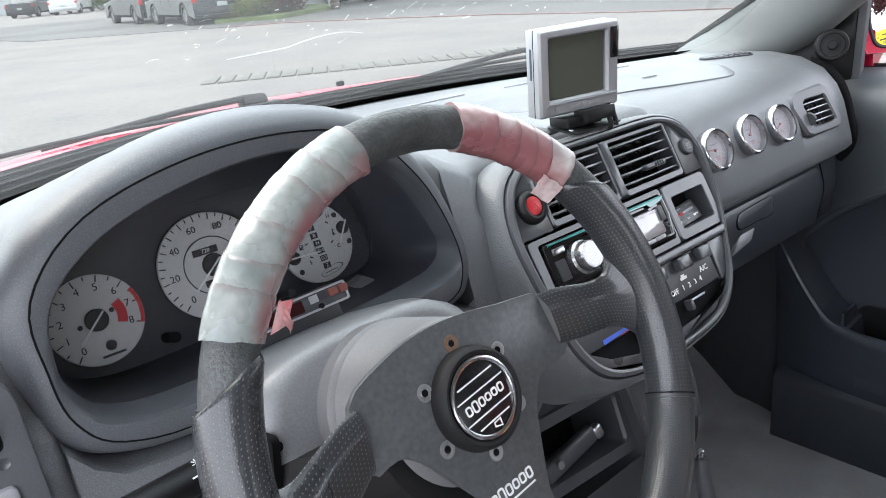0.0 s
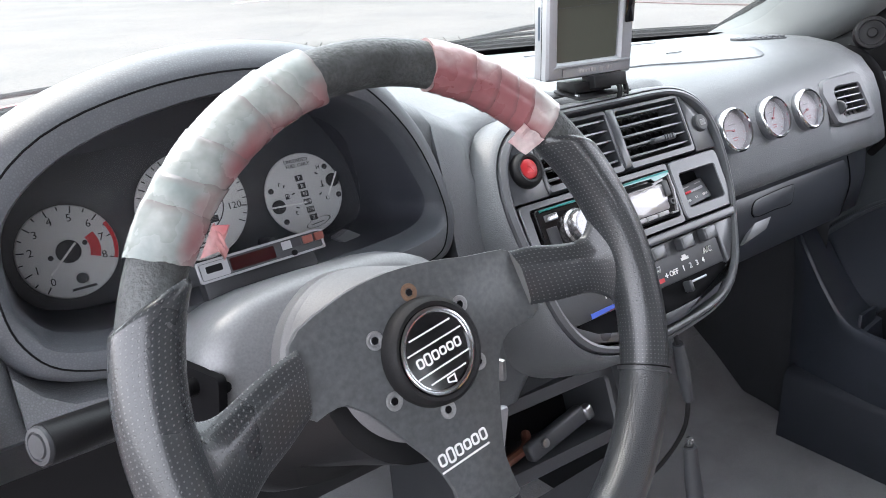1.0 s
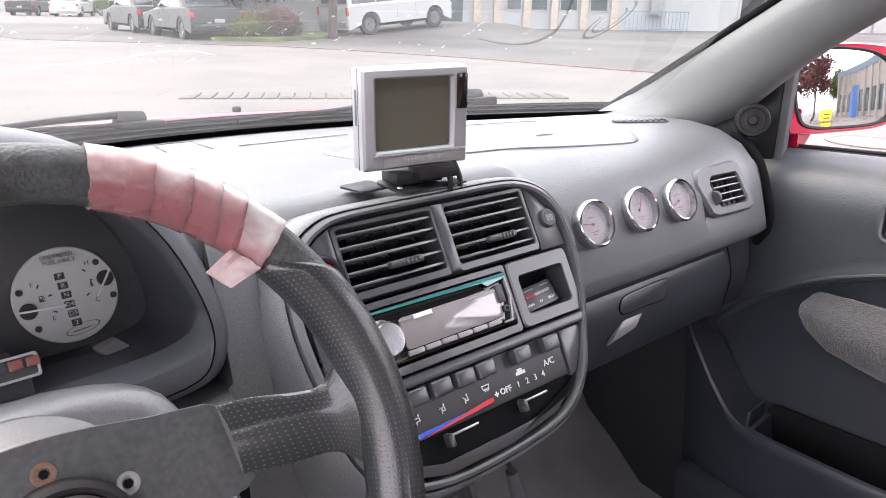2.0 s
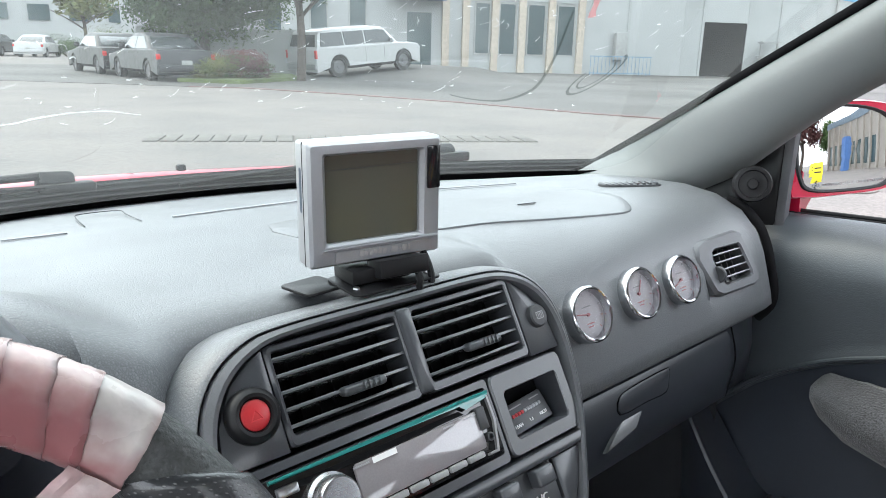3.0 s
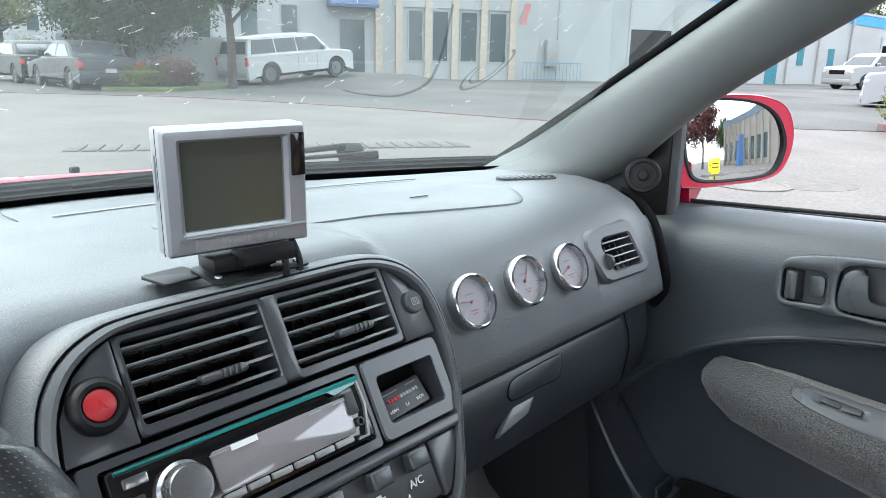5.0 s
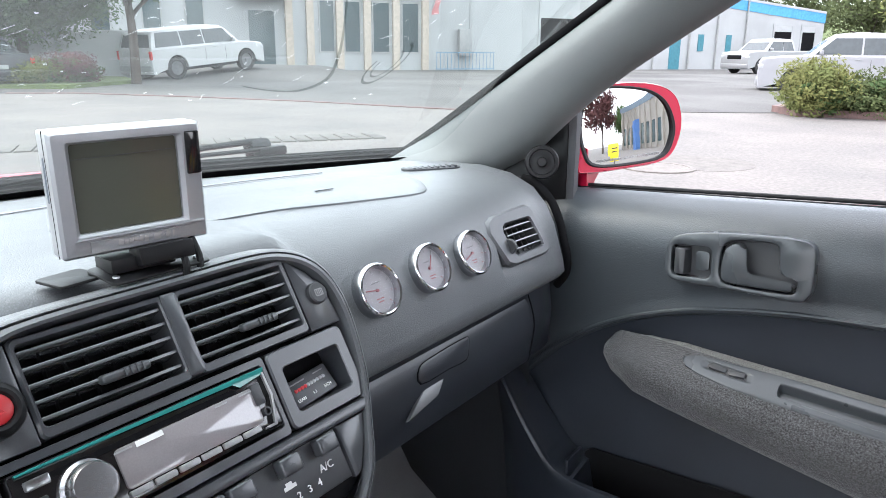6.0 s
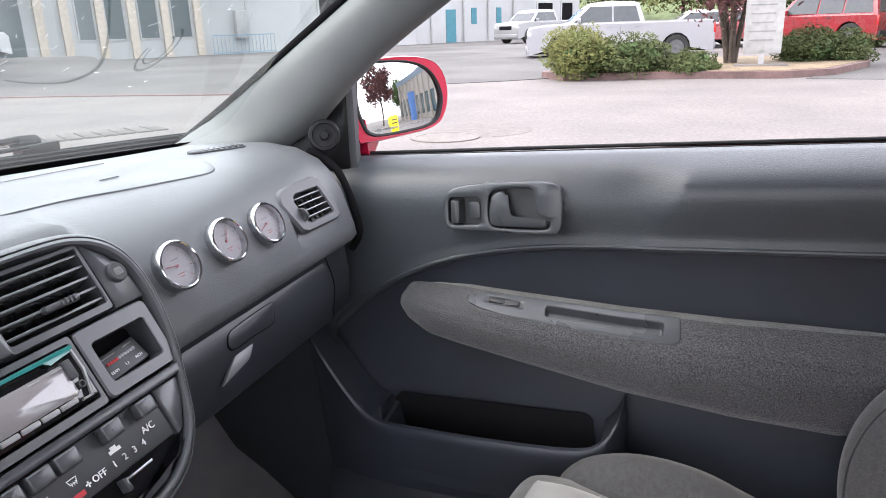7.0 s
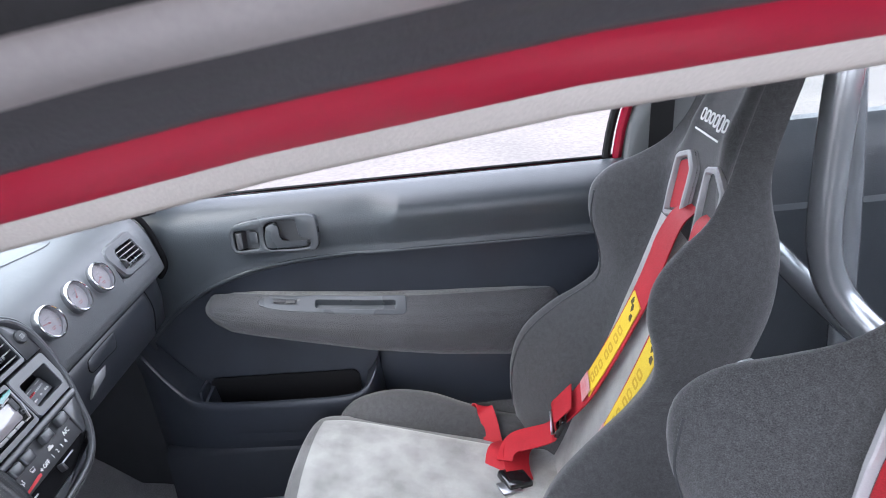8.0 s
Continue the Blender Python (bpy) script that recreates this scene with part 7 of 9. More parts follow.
# passenger B-pillar, its red door edge, belt anchor, rear quarter
solo("door_pillar_edge", tube([(0.735, -0.437, 0.90), (0.735, -0.455, 0.99), (0.72, -0.49, 1.10), (0.66, -0.545, 1.26)], 0.010, 8), red_paint, "red painted edge of the door pillar", "pillar", kind="structure")
solo("door_pillar_seal", tube([(0.742, -0.416, 0.90), (0.742, -0.434, 0.99), (0.727, -0.468, 1.10), (0.667, -0.522, 1.26)], 0.009, 8), rubber, "black door seal on the pillar", "seal", kind="structure")
solo("door_pillar_trim", loft([[(0.745, y0 - 0.005, z), (0.712, y0 - 0.012, z), (0.700, y0 - 0.03, z), (0.700, y0 - 0.10, z), (0.715, y0 - 0.16, z), (0.74, y0 - 0.165, z)] for y0, z in ((-0.435, 0.40), (-0.44, 0.90), (-0.455, 0.99))] + [[(x - 0.02, -0.495, 1.10) if i < 1 else (x - 0.03, -0.50 - 0.028 * i, 1.10) for i, x in enumerate((0.735, 0.705, 0.695, 0.695, 0.71, 0.73))]] + [[(x - 0.10, -0.55 - 0.028 * i, 1.27) for i, x in enumerate((0.735, 0.705, 0.695, 0.695, 0.71, 0.73))]], False), pillar_cloth, "grey door pillar trim behind the seat", "pillar trim", kind="structure")
anchor = thing("belt_anchor", (0.69, -0.50, 1.02), "black seat belt guide on the door pillar", "belt guide")
part("guide", tube([(0.672, -0.485, 1.055), (0.668, -0.505, 1.065), (0.668, -0.53, 1.06), (0.672, -0.545, 1.045)], 0.010, 10), dark_plastic, anchor)
part("webbing", box((0.004, 0.045, 0.20), pose(0.682, -0.515, 0.955, 4, 0, 0), 0.001), rubber, anchor)
part("bolt_cover", lathe([(0.016, 0), (0.014, 0.008), (0, 0.010)], basis((0.695, -0.50, 1.07), (0, 1, 0), (-1, 0, 0)), 18), dark_plastic, anchor)
solo("quarter_trim", loft([[(x, y, z) for x, z in ((0.742, 0.963), (0.735, 0.968), (0.715, 0.964), (0.70, 0.945), (0.69, 0.88), (0.685, 0.80), (0.675, 0.79), (0.68, 0.70), (0.68, 0.30))] for y in (-0.59, -0.8, -1.1, -1.6)], False), door_vinyl, "grey rear quarter trim panel", "quarter trim", kind="structure")
rear_win = solo("quarter_window", loft([[(0.745, y, 0.965), (0.69, y, 1.12), (0.61, y, 1.25)] for y in (-0.60, -1.0, -1.4)], False), side_glass, "rear side window", "window", kind="structure")
rear_win.visible_shadow = False
solo("quarter_skin", loft([[(0.76, y, 0.955), (0.82, y, 0.90), (0.84, y, 0.6), (0.82, y, 0.3)] for y in (-0.51, -1.0, -1.7)], False), red_paint, "red painted rear quarter", "car body", kind="structure")

# rear-view mirror on the windscreen header
rvm = thing("rear_view_mirror", (-0.01, 0.20, 1.22), "black interior mirror on the windscreen header", "rear-view mirror")
RV = basis((-0.02, 0.215, 1.222), (0.93, 0.36, -0.02), (-0.30, -0.95, -0.06))
ro = [(p.x, p.y) for p in smooth_line([(a, b, 0) for a, b in ((-0.118, 0.0), (-0.112, 0.024), (-0.08, 0.032), (0.08, 0.032), (0.112, 0.024), (0.118, 0.0), (0.110, -0.022), (0.08, -0.030), (-0.08, -0.030), (-0.110, -0.022))], 3, True)]
part("shell", loft([[RV @ Vector((a * k, b * k, d)) for a, b in ro] for k, d in ((0.95, 0.002), (1.0, 0.0), (1.0, -0.012), (0.85, -0.03), (0.5, -0.04))]), dark_plastic, rvm)
part("glass", slab([(a * 0.93, b * 0.92) for a, b in ro], 0.002, RV @ T(0, 0, 0.0035)), mirror_glass, rvm, "mirror glass")
part("tab", slab([(-0.012, 0.0), (-0.008, -0.016), (0.008, -0.018), (0.012, 0.0)], 0.012, RV @ T(0.03, -0.028, -0.004), 0.002), dark_plastic, rvm)
part("stem", tube([RV @ Vector((0, 0.01, -0.03)), RV @ Vector((0.0, 0.05, -0.05)), (0.0, 0.26, 1.295)], 0.009, 10), dark_plastic, rvm)

# roll cage behind the seats
cage = thing("roll_cage", (0.3, -0.75, 0.3), "grey painted roll cage tubes behind the seats", "roll cage")
part("hoop", tube([(0.62, -0.87, 0.35), (0.615, -0.855, 0.80), (0.58, -0.82, 1.12), (0.52, -0.79, 1.235), (0.42, -0.755, 1.262), (0.32, -0.695, 1.245), (0.272, -0.655, 1.17), (0.265, -0.640, 1.0), (0.262, -0.640, 0.88), (0.25, -0.668, 0.80), (0.20, -0.735, 0.72), (0.10, -0.82, 0.62)], 0.0245, 20, 8), cage_paint, cage)
part("brace", tube([(0.60, -0.66, 0.80), (0.42, -0.71, 0.73), (0.22, -0.77, 0.675)], 0.022, 16, 4), cage_paint, cage)

# plain unseen shell behind the driver, added to block light from behind
solo("quarter_trim_driver", loft([[(-x, y, z) for x, z in ((0.742, 0.963), (0.715, 0.964), (0.69, 0.88), (0.675, 0.79), (0.68, 0.30))] for y in (-0.62, -1.1, -1.6)], False), door_vinyl, "grey rear quarter trim panel behind the driver", "quarter trim", kind="structure")
solo("quarter_skin_driver", loft([[(-0.76, y, 0.955), (-0.82, y, 0.90), (-0.84, y, 0.6), (-0.82, y, 0.3)] for y in (-0.58, -1.0, -1.7)], False), red_paint, "red painted rear quarter behind the driver", "car body", kind="structure")
solo("rear_roof", loft([[(x, y, z + 0.04 * (1 - (x / 0.57) ** 2)) for x in (-0.55, -0.3, 0, 0.3, 0.55)] for y, z in ((-0.83, 1.285), (-1.1, 1.25), (-1.4, 1.19))], False), headliner, "pale rear roof lining", "roof lining", kind="structure")
solo("rear_roof_skin", loft([[(x, y, z + 0.045 * (1 - (x / 0.57) ** 2)) for x in (-0.58, -0.3, 0, 0.3, 0.58)] for y, z in ((-0.83, 1.31), (-1.1, 1.275), (-1.4, 1.215))], False), red_paint, "red painted rear roof", "roof", kind="structure")
for sx in (-1, 1):
    solo("rear_pillar", loft([[(sx * 0.55, -1.25, 1.22), (sx * 0.58, -1.40, 1.20)], [(sx * 0.70, -1.45, 0.95), (sx * 0.72, -1.68, 0.93)]], False), pillar_cloth, "grey rear roof pillar", "pillar", kind="structure")

# plain outer skin that closes the car's front and rear
for sx in (-1, 1):
    solo("fender", loft([[(sx * 0.79, y, z), (sx * 0.83, y, z - 0.10), (sx * 0.83, y, 0.5), (sx * 0.81, y, 0.2)] for y, z in ((0.62, 0.93), (0.95, 0.94), (1.4, 0.90), (1.75, 0.80), (1.85, 0.72))], False), red_paint, "red painted front fender", "car body", kind="structure")
solo("nose_panel", loft([[(x, 1.86 + 0.12 * (1 - (x / 0.8) ** 2), z) for x in (-0.82, -0.4, 0.0, 0.4, 0.82)] for z in (0.74, 0.5, 0.2)], False), red_paint, "red painted front panel", "car body", kind="structure")
solo("tail_panel", loft([[(x, -1.70, z) for x in (-0.82, 0.0, 0.82)] for z in (0.95, 0.6, 0.2)], False), red_paint, "red painted tail panel", "car body", kind="structure")
# ---- bucket seats ----
slot_grey = material("slot_grey", (0.36, 0.36, 0.37), 0.45, grain=0.05, bump=0.05)
pad_gold = material("pad_gold", (0.58, 0.36, 0.03), 0.8, grain=0.1, bump=0.1)
SEAT_X = 0.345
BK = basis((SEAT_X, -0.262, 0.44), (-1, 0, 0), (0, 0.923, 0.385))   # x across (to the left), y up the back, z forward
BACK = [(-0.1, 0.215, 0.03, 0.12), (-0.05, 0.232, 0.06, 0.12), (0.02, 0.243, 0.1, 0.12), (0.09, 0.248, 0.12, 0.119), (0.16, 0.246, 0.118, 0.118), (0.23, 0.238, 0.088, 0.115), (0.29, 0.224, 0.05, 0.11), (0.335, 0.216, 0.032, 0.106),
        (0.38, 0.22, 0.048, 0.101), (0.43, 0.232, 0.082, 0.094), (0.48, 0.236, 0.094, 0.088), (0.525, 0.226, 0.078, 0.08), (0.565, 0.2, 0.046, 0.073), (0.61, 0.162, 0.024, 0.052), (0.66, 0.134, 0.016, 0.036),
        (0.72, 0.122, 0.014, 0.028), (0.78, 0.112, 0.012, 0.026), (0.825, 0.096, 0.008, 0.025), (0.855, 0.066, 0.0, 0.025), (0.866, 0.025, -0.008, 0.025)]


def back_ring(v, W_, F, D):
    i = min(0.115, W_ * 0.55)
    pts = [(0, 0.002), (i * 0.6, 0.004), (i, 0.010), (i + (W_ - i) * 0.35, F * 0.45), (i + (W_ - i) * 0.7, F * 0.88), (W_ - 0.012, F), (W_, F - 0.016), (W_, F * 0.3 - 0.03), (W_ * 0.93, -D * 0.75), (W_ * 0.6, -D), (0, -D * 1.04)]
    full = pts + [(-a, b) for a, b in pts[-2:0:-1]]
    h = hollow(v)
    full = [(a, b + (h if b > -0.01 and abs(a) < i * 1.01 else 0.0)) for a, b in full]
    sm = smooth_line([(a, b, 0) for a, b in full], 3, True)
    return [BK @ Vector((p.x, v, p.y)) for p in sm]


BACK_FINE = smooth_line(BACK, 5)


def interp_back(v):
    return [float(np.interp(v, [b[0] for b in BACK_FINE], [b[k] for b in BACK_FINE])) for k in (1, 2, 3)]


def hollow(v):
    """How far the middle of the back lies behind its reference plane."""
    return float(np.interp(v, (-0.10, 0.02, 0.40, 0.51, 0.60, 0.66, 0.72), (0.0, -0.012, -0.016, -0.012, 0.003, 0.012, 0.008)))


def ribbon(pts, width, mat, parent, name="belt", label="", across=(1, 0, 0), thick=0.0022):
    line = smooth_line(pts, 8)
    rows = []
    for i, p in enumerate(line):
        d = (line[min(i + 1, len(line) - 1)] - line[max(i - 1, 0)]).normalized()
        a = Vector(across)
        a = (a - d * a.dot(d)).normalized()
        nn = a.cross(d)
        w = (width if not hasattr(width, "__len__") else float(np.interp(i / (len(line) - 1), np.linspace(0, 1, len(width)), width))) / 2
        rows.append([p - a * w, p + a * w, p + a * w + nn * thick, p - a * w + nn * thick])
    return part(name, loft(rows), mat, parent, label)


seat = thing("bucket_seat", (SEAT_X, -0.2, 0.26), "black suede bucket seat with a grey centre", "car seat", "front seats")
back_vs = [BACK[0][0] + (BACK[-1][0] - BACK[0][0]) * i / 90 for i in range(91)]
part("backrest", loft([back_ring(v, *interp_back(v)) for v in back_vs]), suede, seat, "dark suede backrest with side wings")
strip_rows = []
for i in range(24):
    v = -0.03 + 0.53 * i / 23
    w = 0.098 - 0.02 * max(0, v - 0.40) / 0.23
    strip_rows.append([BK @ Vector((w * t, v, 0.0045 + hollow(v) + 0.010 * t * t + 0.004 * (1 - abs(t) ** 6))) for t in (-1, -0.92, -0.5, 0, 0.5, 0.92, 1)])
part("centre_panel", loft(strip_rows, False), suede_pale, seat, "paler grey suede centre panel")
sg = -1
line = [BK @ Vector((sg * (interp_back(v)[0] * 0.83), v, interp_back(v)[1] * 0.97 + 0.003)) for v in (0.0, 0.08, 0.16, 0.24, 0.30, 0.335, 0.38, 0.43, 0.48)]
part("seam", tube(line, 0.0016, 6, 5), dark_plastic, seat)
SLOT = BK @ T(0, 0.51, -0.001) @ Matrix.Rotation(radians(9.0), 4, "X")
for corners, fill in (([(-0.090, 0.094), (-0.036, 0.112), (-0.004, 0.090), (-0.006, 0.010), (-0.085, -0.012), (-0.091, 0.036)], red_webbing),
                      ([(0.046, 0.106), (0.084, 0.116), (0.130, 0.092), (0.134, 0.055), (0.122, 0.000), (0.058, 0.000), (0.048, 0.055)], suede)):
    mid = Vector((sum(p[0] for p in corners) / len(corners), sum(p[1] for p in corners) / len(corners)))
    outer = []
    for q, c in enumerate(corners):
        a, b, c = Vector(corners[q - 1]), Vector(corners[(q + 1) % len(corners)]), Vector(c)
        outer += [tuple(c.lerp(a, 0.16)), tuple(c.lerp(a, 0.04).lerp(b, 0.04)), tuple(c.lerp(b, 0.16))]
    inner = [tuple(mid + (Vector(p) - mid) * (1 - 0.0105 / (Vector(p) - mid).length)) for p in outer]
    slot = part("harness_slot", frame_slab(outer, inner, 0.02, SLOT @ T(0, 0, 0.006), 0.003), slot_grey, seat, "pale grey harness slot frame")
    part("opening", slab(outer, 0.002, SLOT @ T(0, 0, -0.0030)), dark_plastic, slot)
    part("webbing_inside", slab([tuple(mid + (Vector(p) - mid) * 0.9) for p in inner], 0.001, SLOT @ T(0, 0, -0.0015)), fill, slot)
for k in range(6):
    part("letter_bar", frame_slab(rounded(0.0155, (0.020, 0.026, 0.020, 0.018, 0.019, 0.020)[k], 0.006), rounded(0.0095, (0.013, 0.019, 0.013, 0.011, 0.012, 0.013)[k], 0.003), 0.001, BK @ T(0.052 - 0.0185 * k, 0.676, 0.0205)), white_print, seat, "white stitched mark")
part("underline", box((0.10, 0.0028, 0.001), BK @ T(0.0, 0.652, 0.0205)), white_print, seat)

# cushion: pale middle, dark side bolsters
cush = []
for y, z, w in ((0.232, 0.400, 0.175), (0.238, 0.455, 0.182), (0.228, 0.490, 0.184), (0.200, 0.502, 0.184), (0.15, 0.500, 0.180), (0.06, 0.480, 0.170), (-0.06, 0.447, 0.160), (-0.16, 0.420, 0.155), (-0.26, 0.405, 0.150)):
    cush.append([(SEAT_X + 0.01 + w * t, y + 0.012 * (1 - t * t), z + 0.006 * (1 - t * t) - 0.012 * abs(t) ** 5) for t in (-1, -0.85, -0.5, 0, 0.5, 0.85, 1)])
def finer(rows, n=4):
    """A denser skin through a grid of points."""
    cols = [smooth_line([r[i] for r in rows], n) for i in range(len(rows[0]))]
    return [smooth_line([c[j] for c in cols], n) for j in range(len(cols[0]))]


part("cushion", loft(finer(cush), False), suede_mid, seat, "grey suede cushion")
top = [[tuple(Vector(p).lerp(Vector(r[3]), 0.10 if abs(i - 3) == 3 else 0.06) + Vector((0, 0, 0.0005 if abs(i - 3) == 3 else 0.004))) for i, p in enumerate(r)] for r in cush[3:]]
part("cushion_centre", loft(finer(top), False), suede_pale, seat, "pale worn suede centre of the cushion")
for sg in (-1, 1):
    rings = []
    for y, z, hw, hh in ((0.195, 0.440, 0.018, 0.020), (0.18, 0.458, 0.034, 0.040), (0.14, 0.476, 0.045, 0.054), (0.07, 0.482, 0.050, 0.060), (-0.01, 0.468, 0.050, 0.060), (-0.08, 0.440, 0.048, 0.055), (-0.15, 0.415, 0.045, 0.05), (-0.24, 0.40, 0.04, 0.045)):
        rings.append([(SEAT_X + 0.01 + sg * (0.185 + 0.018) + hw * math.cos(a), y, z - 0.02 + hh * math.sin(a)) for a in (2 * math.pi * q / 16 for q in range(16))])
    part("bolster", loft(smooth_rings(rings, 4, 1)), suede, seat, "dark suede thigh bolster")
shell = []
for y, zb, w in ((0.245, 0.38, 0.18), (0.10, 0.33, 0.235), (-0.15, 0.30, 0.245), (-0.33, 0.31, 0.23)):
    shell.append([(SEAT_X - w, y, 0.46), (SEAT_X - w, y, zb + 0.04), (SEAT_X - w + 0.05, y, zb), (SEAT_X + w - 0.05, y, zb), (SEAT_X + w, y, zb + 0.04), (SEAT_X + w, y, 0.46)])
part("shell", loft(shell, False), suede, seat)
for px in (-0.18, 0.18):
    part("runner", box((0.04, 0.42, 0.06), T(SEAT_X + px, -0.02, 0.285), 0.006), dark_plastic, seat)


harness = thing("harness", (SEAT_X, -0.25, 0.45), "red racing harness with yellow shoulder pads", "harness")
def on_seat(rows):
    return [BK @ Vector(r) for r in rows]


beltA = on_seat([(0.004, 0.545, -0.006), (0.006, 0.522, 0.010), (-0.002, 0.475, 0.012), (-0.010, 0.430, 0.008), (-0.018, 0.365, 0.006), (-0.034, 0.265, 0.008), (-0.056, 0.165, 0.012), (-0.074, 0.095, 0.026)])
beltB = on_seat([(0.104, 0.560, -0.006), (0.110, 0.540, 0.012), (0.124, 0.490, 0.012), (0.124, 0.440, 0.010), (0.118, 0.365, 0.008), (0.110, 0.265, 0.008), (0.102, 0.165, 0.012), (0.092, 0.070, 0.025)])
pad_ink = material("pad_ink", (0.09, 0.06, 0.02), 0.8, grain=0.1, bump=0.1)
for belt in (beltA, beltB):
    ribbon(belt, (0.048, 0.060, 0.074, 0.076, 0.074, 0.070, 0.068, 0.060), red_webbing, harness, "shoulder_belt", "red shoulder belt")
    mid = [p + BK.to_3x3() @ Vector((0, 0, 0.0026)) for p in belt[4:7]]
    pad = ribbon(mid, 0.054, yellow_pad, harness, "shoulder_pad", "yellow shoulder pad with lettering", thick=0.0018)
    run = smooth_line(mid, 20)
    for k in range(7):
        q = run[int((0.36 + 0.085 * k) * 40)]
        part("letter_bar", frame_slab(rounded(0.024, 0.013, 0.005), rounded(0.016, 0.006, 0.002), 0.0006, Matrix.Translation(q + BK.to_3x3() @ Vector((0, 0, 0.0024))) @ BK.to_3x3().to_4x4()), pad_gold, pad)
    for k in range(3):
        q = run[int((0.08 + 0.06 * k) * 40)] + BK.to_3x3() @ Vector(((k - 1) * 0.012, 0, 0.0024))
        part("mark", slab([(-0.006, -0.005), (0.005, -0.006), (0.007, 0.002), (0.001, 0.008), (-0.004, 0.003)], 0.0006, Matrix.Translation(q) @ BK.to_3x3().to_4x4() @ Matrix.Rotation(k * 0.9, 4, "Z")), pad_ink, pad)
    tail = [p + BK.to_3x3() @ Vector((0, 0, 0.0046)) for p in (run[-5], run[-2], belt[6].lerp(belt[7], 0.25))]
    ribbon(tail, 0.050, tape_flap, harness, "sewn_patch", "paler red sewn patch at the end of the pad", thick=0.001)
bkl = BK @ Vector((-0.078, 0.078, 0.036))
tilt_m = Matrix.Translation(bkl) @ BK.to_3x3().to_4x4() @ Matrix.Rotation(radians(-14), 4, "Z")
buckle = part("buckle", frame_slab(rounded(0.078, 0.046, 0.006), rounded(0.062, 0.030, 0.003), 0.008, tilt_m @ T(0, 0, 0.004), 0.002), gloss_black, harness, "black steel adjuster buckle")
part("bar", box((0.066, 0.007, 0.005), tilt_m @ T(0, 0.002, 0.004), 0.0015), gloss_black, buckle)
part("tab", box((0.052, 0.010, 0.004), tilt_m @ T(0, -0.024, 0.006) @ Matrix.Rotation(radians(25), 4, "X"), 0.0015), steel, buckle)
ribbon([tilt_m @ Vector((0, 0.055, -0.004)), tilt_m @ Vector((0, 0.020, 0.006)), tilt_m @ Vector((0, 0.002, 0.009)), tilt_m @ Vector((0, -0.018, 0.002)), tilt_m @ Vector((0.0, -0.05, -0.002)), (0.425, -0.175, 0.470), (0.400, -0.150, 0.452)], (0.064, 0.062, 0.060, 0.060, 0.062, 0.066, 0.060), red_webbing, harness, "lap_belt", "red belt run through the adjuster")
ribbon([(0.572, -0.100, 0.446), (0.562, -0.108, 0.466), (0.545, -0.120, 0.470), (0.528, -0.128, 0.446), (0.510, -0.131, 0.418), (0.480, -0.140, 0.402), (0.45, -0.160, 0.412), (0.42, -0.175, 0.428)], (0.024, 0.030, 0.034, 0.034, 0.036, 0.042, 0.046, 0.046), red_webbing, harness, "lap_belt", "folded red lap belt", (0.25, 0.93, 0.25))
ribbon([(0.50, -0.200, 0.424), (0.465, -0.188, 0.444), (0.430, -0.174, 0.448), (0.395, -0.172, 0.437), (0.365, -0.182, 0.420)], (0.042, 0.050, 0.052, 0.050, 0.042), red_webbing, harness, "lap_belt", "folded red lap belt", (0.15, 0.9, 0.42))
ribbon([(0.47, -0.158, 0.432), (0.445, -0.140, 0.443), (0.415, -0.132, 0.436), (0.39, -0.134, 0.422)], 0.038, red_webbing, harness, "lap_belt", "folded red lap belt", (0.5, 0.8, 0.2))
part("latch", box((0.050, 0.052, 0.016), pose(0.372, -0.166, 0.430, 12, -6, 24), 0.005, 3), gloss_black, harness, "black latch")
part("latch_plate", box((0.030, 0.040, 0.004), pose(0.348, -0.154, 0.432, 12, -6, 24), 0.0015), steel, harness, "steel latch tongue")

driver_seat = copy_thing(seat, Matrix.Translation((SEAT_X - 0.70, -0.2 + 0.045, 0.26)))
driver_seat["label"] = "black suede driver's bucket seat with harness slots"
solo("seat_clip", join(box((0.022, 0.004, 0.016), pose(-0.150, -0.372, 0.955, 0, 0, 15), 0.002), box((0.022, 0.014, 0.004), pose(-0.150, -0.378, 0.962, 0, 0, 15), 0.001)), steel, "small steel clip on the driver's seat wing", "clip")
# ---- outside: forecourt, warehouse, parked vehicles, planting ----
up = Vector((0.008, -0.057, 1)).normalized()
OUT = basis((0, 0, 0), (1, 0, -0.008), up)


def put(x, y, rz=0.0, z=0.0):
    return OUT @ Matrix.Translation((x, y, z)) @ Matrix.Rotation(radians(rz), 4, "Z")


concrete = material("pale_concrete", (0.118, 0.104, 0.097), 0.9, grain=0.2, grain_scale=26, bump=0.35, dist=0.01, blotch=0.16, blotch_scale=0.7, second=(0.092, 0.085, 0.081))
asphalt = material("asphalt", (0.076, 0.072, 0.069), 0.9, grain=0.25, grain_scale=40, bump=0.4, dist=0.01, blotch=0.25, blotch_scale=0.25)
kerb_red = material("kerb_red", (0.135, 0.082, 0.076), 0.85, grain=0.15, grain_scale=30, bump=0.2, blotch=0.2, blotch_scale=3)
wall_paint = material("wall_paint", (0.31, 0.315, 0.315), 0.85, grain=0.05, grain_scale=30, bump=0.1, blotch=0.06, blotch_scale=0.6)
beige_paint = material("beige_paint", (0.40, 0.34, 0.28), 0.85, grain=0.05, grain_scale=30, bump=0.1)
blue_band = material("blue_band", (0.06, 0.26, 0.48), 0.7, grain=0.05, grain_scale=20, bump=0.05)
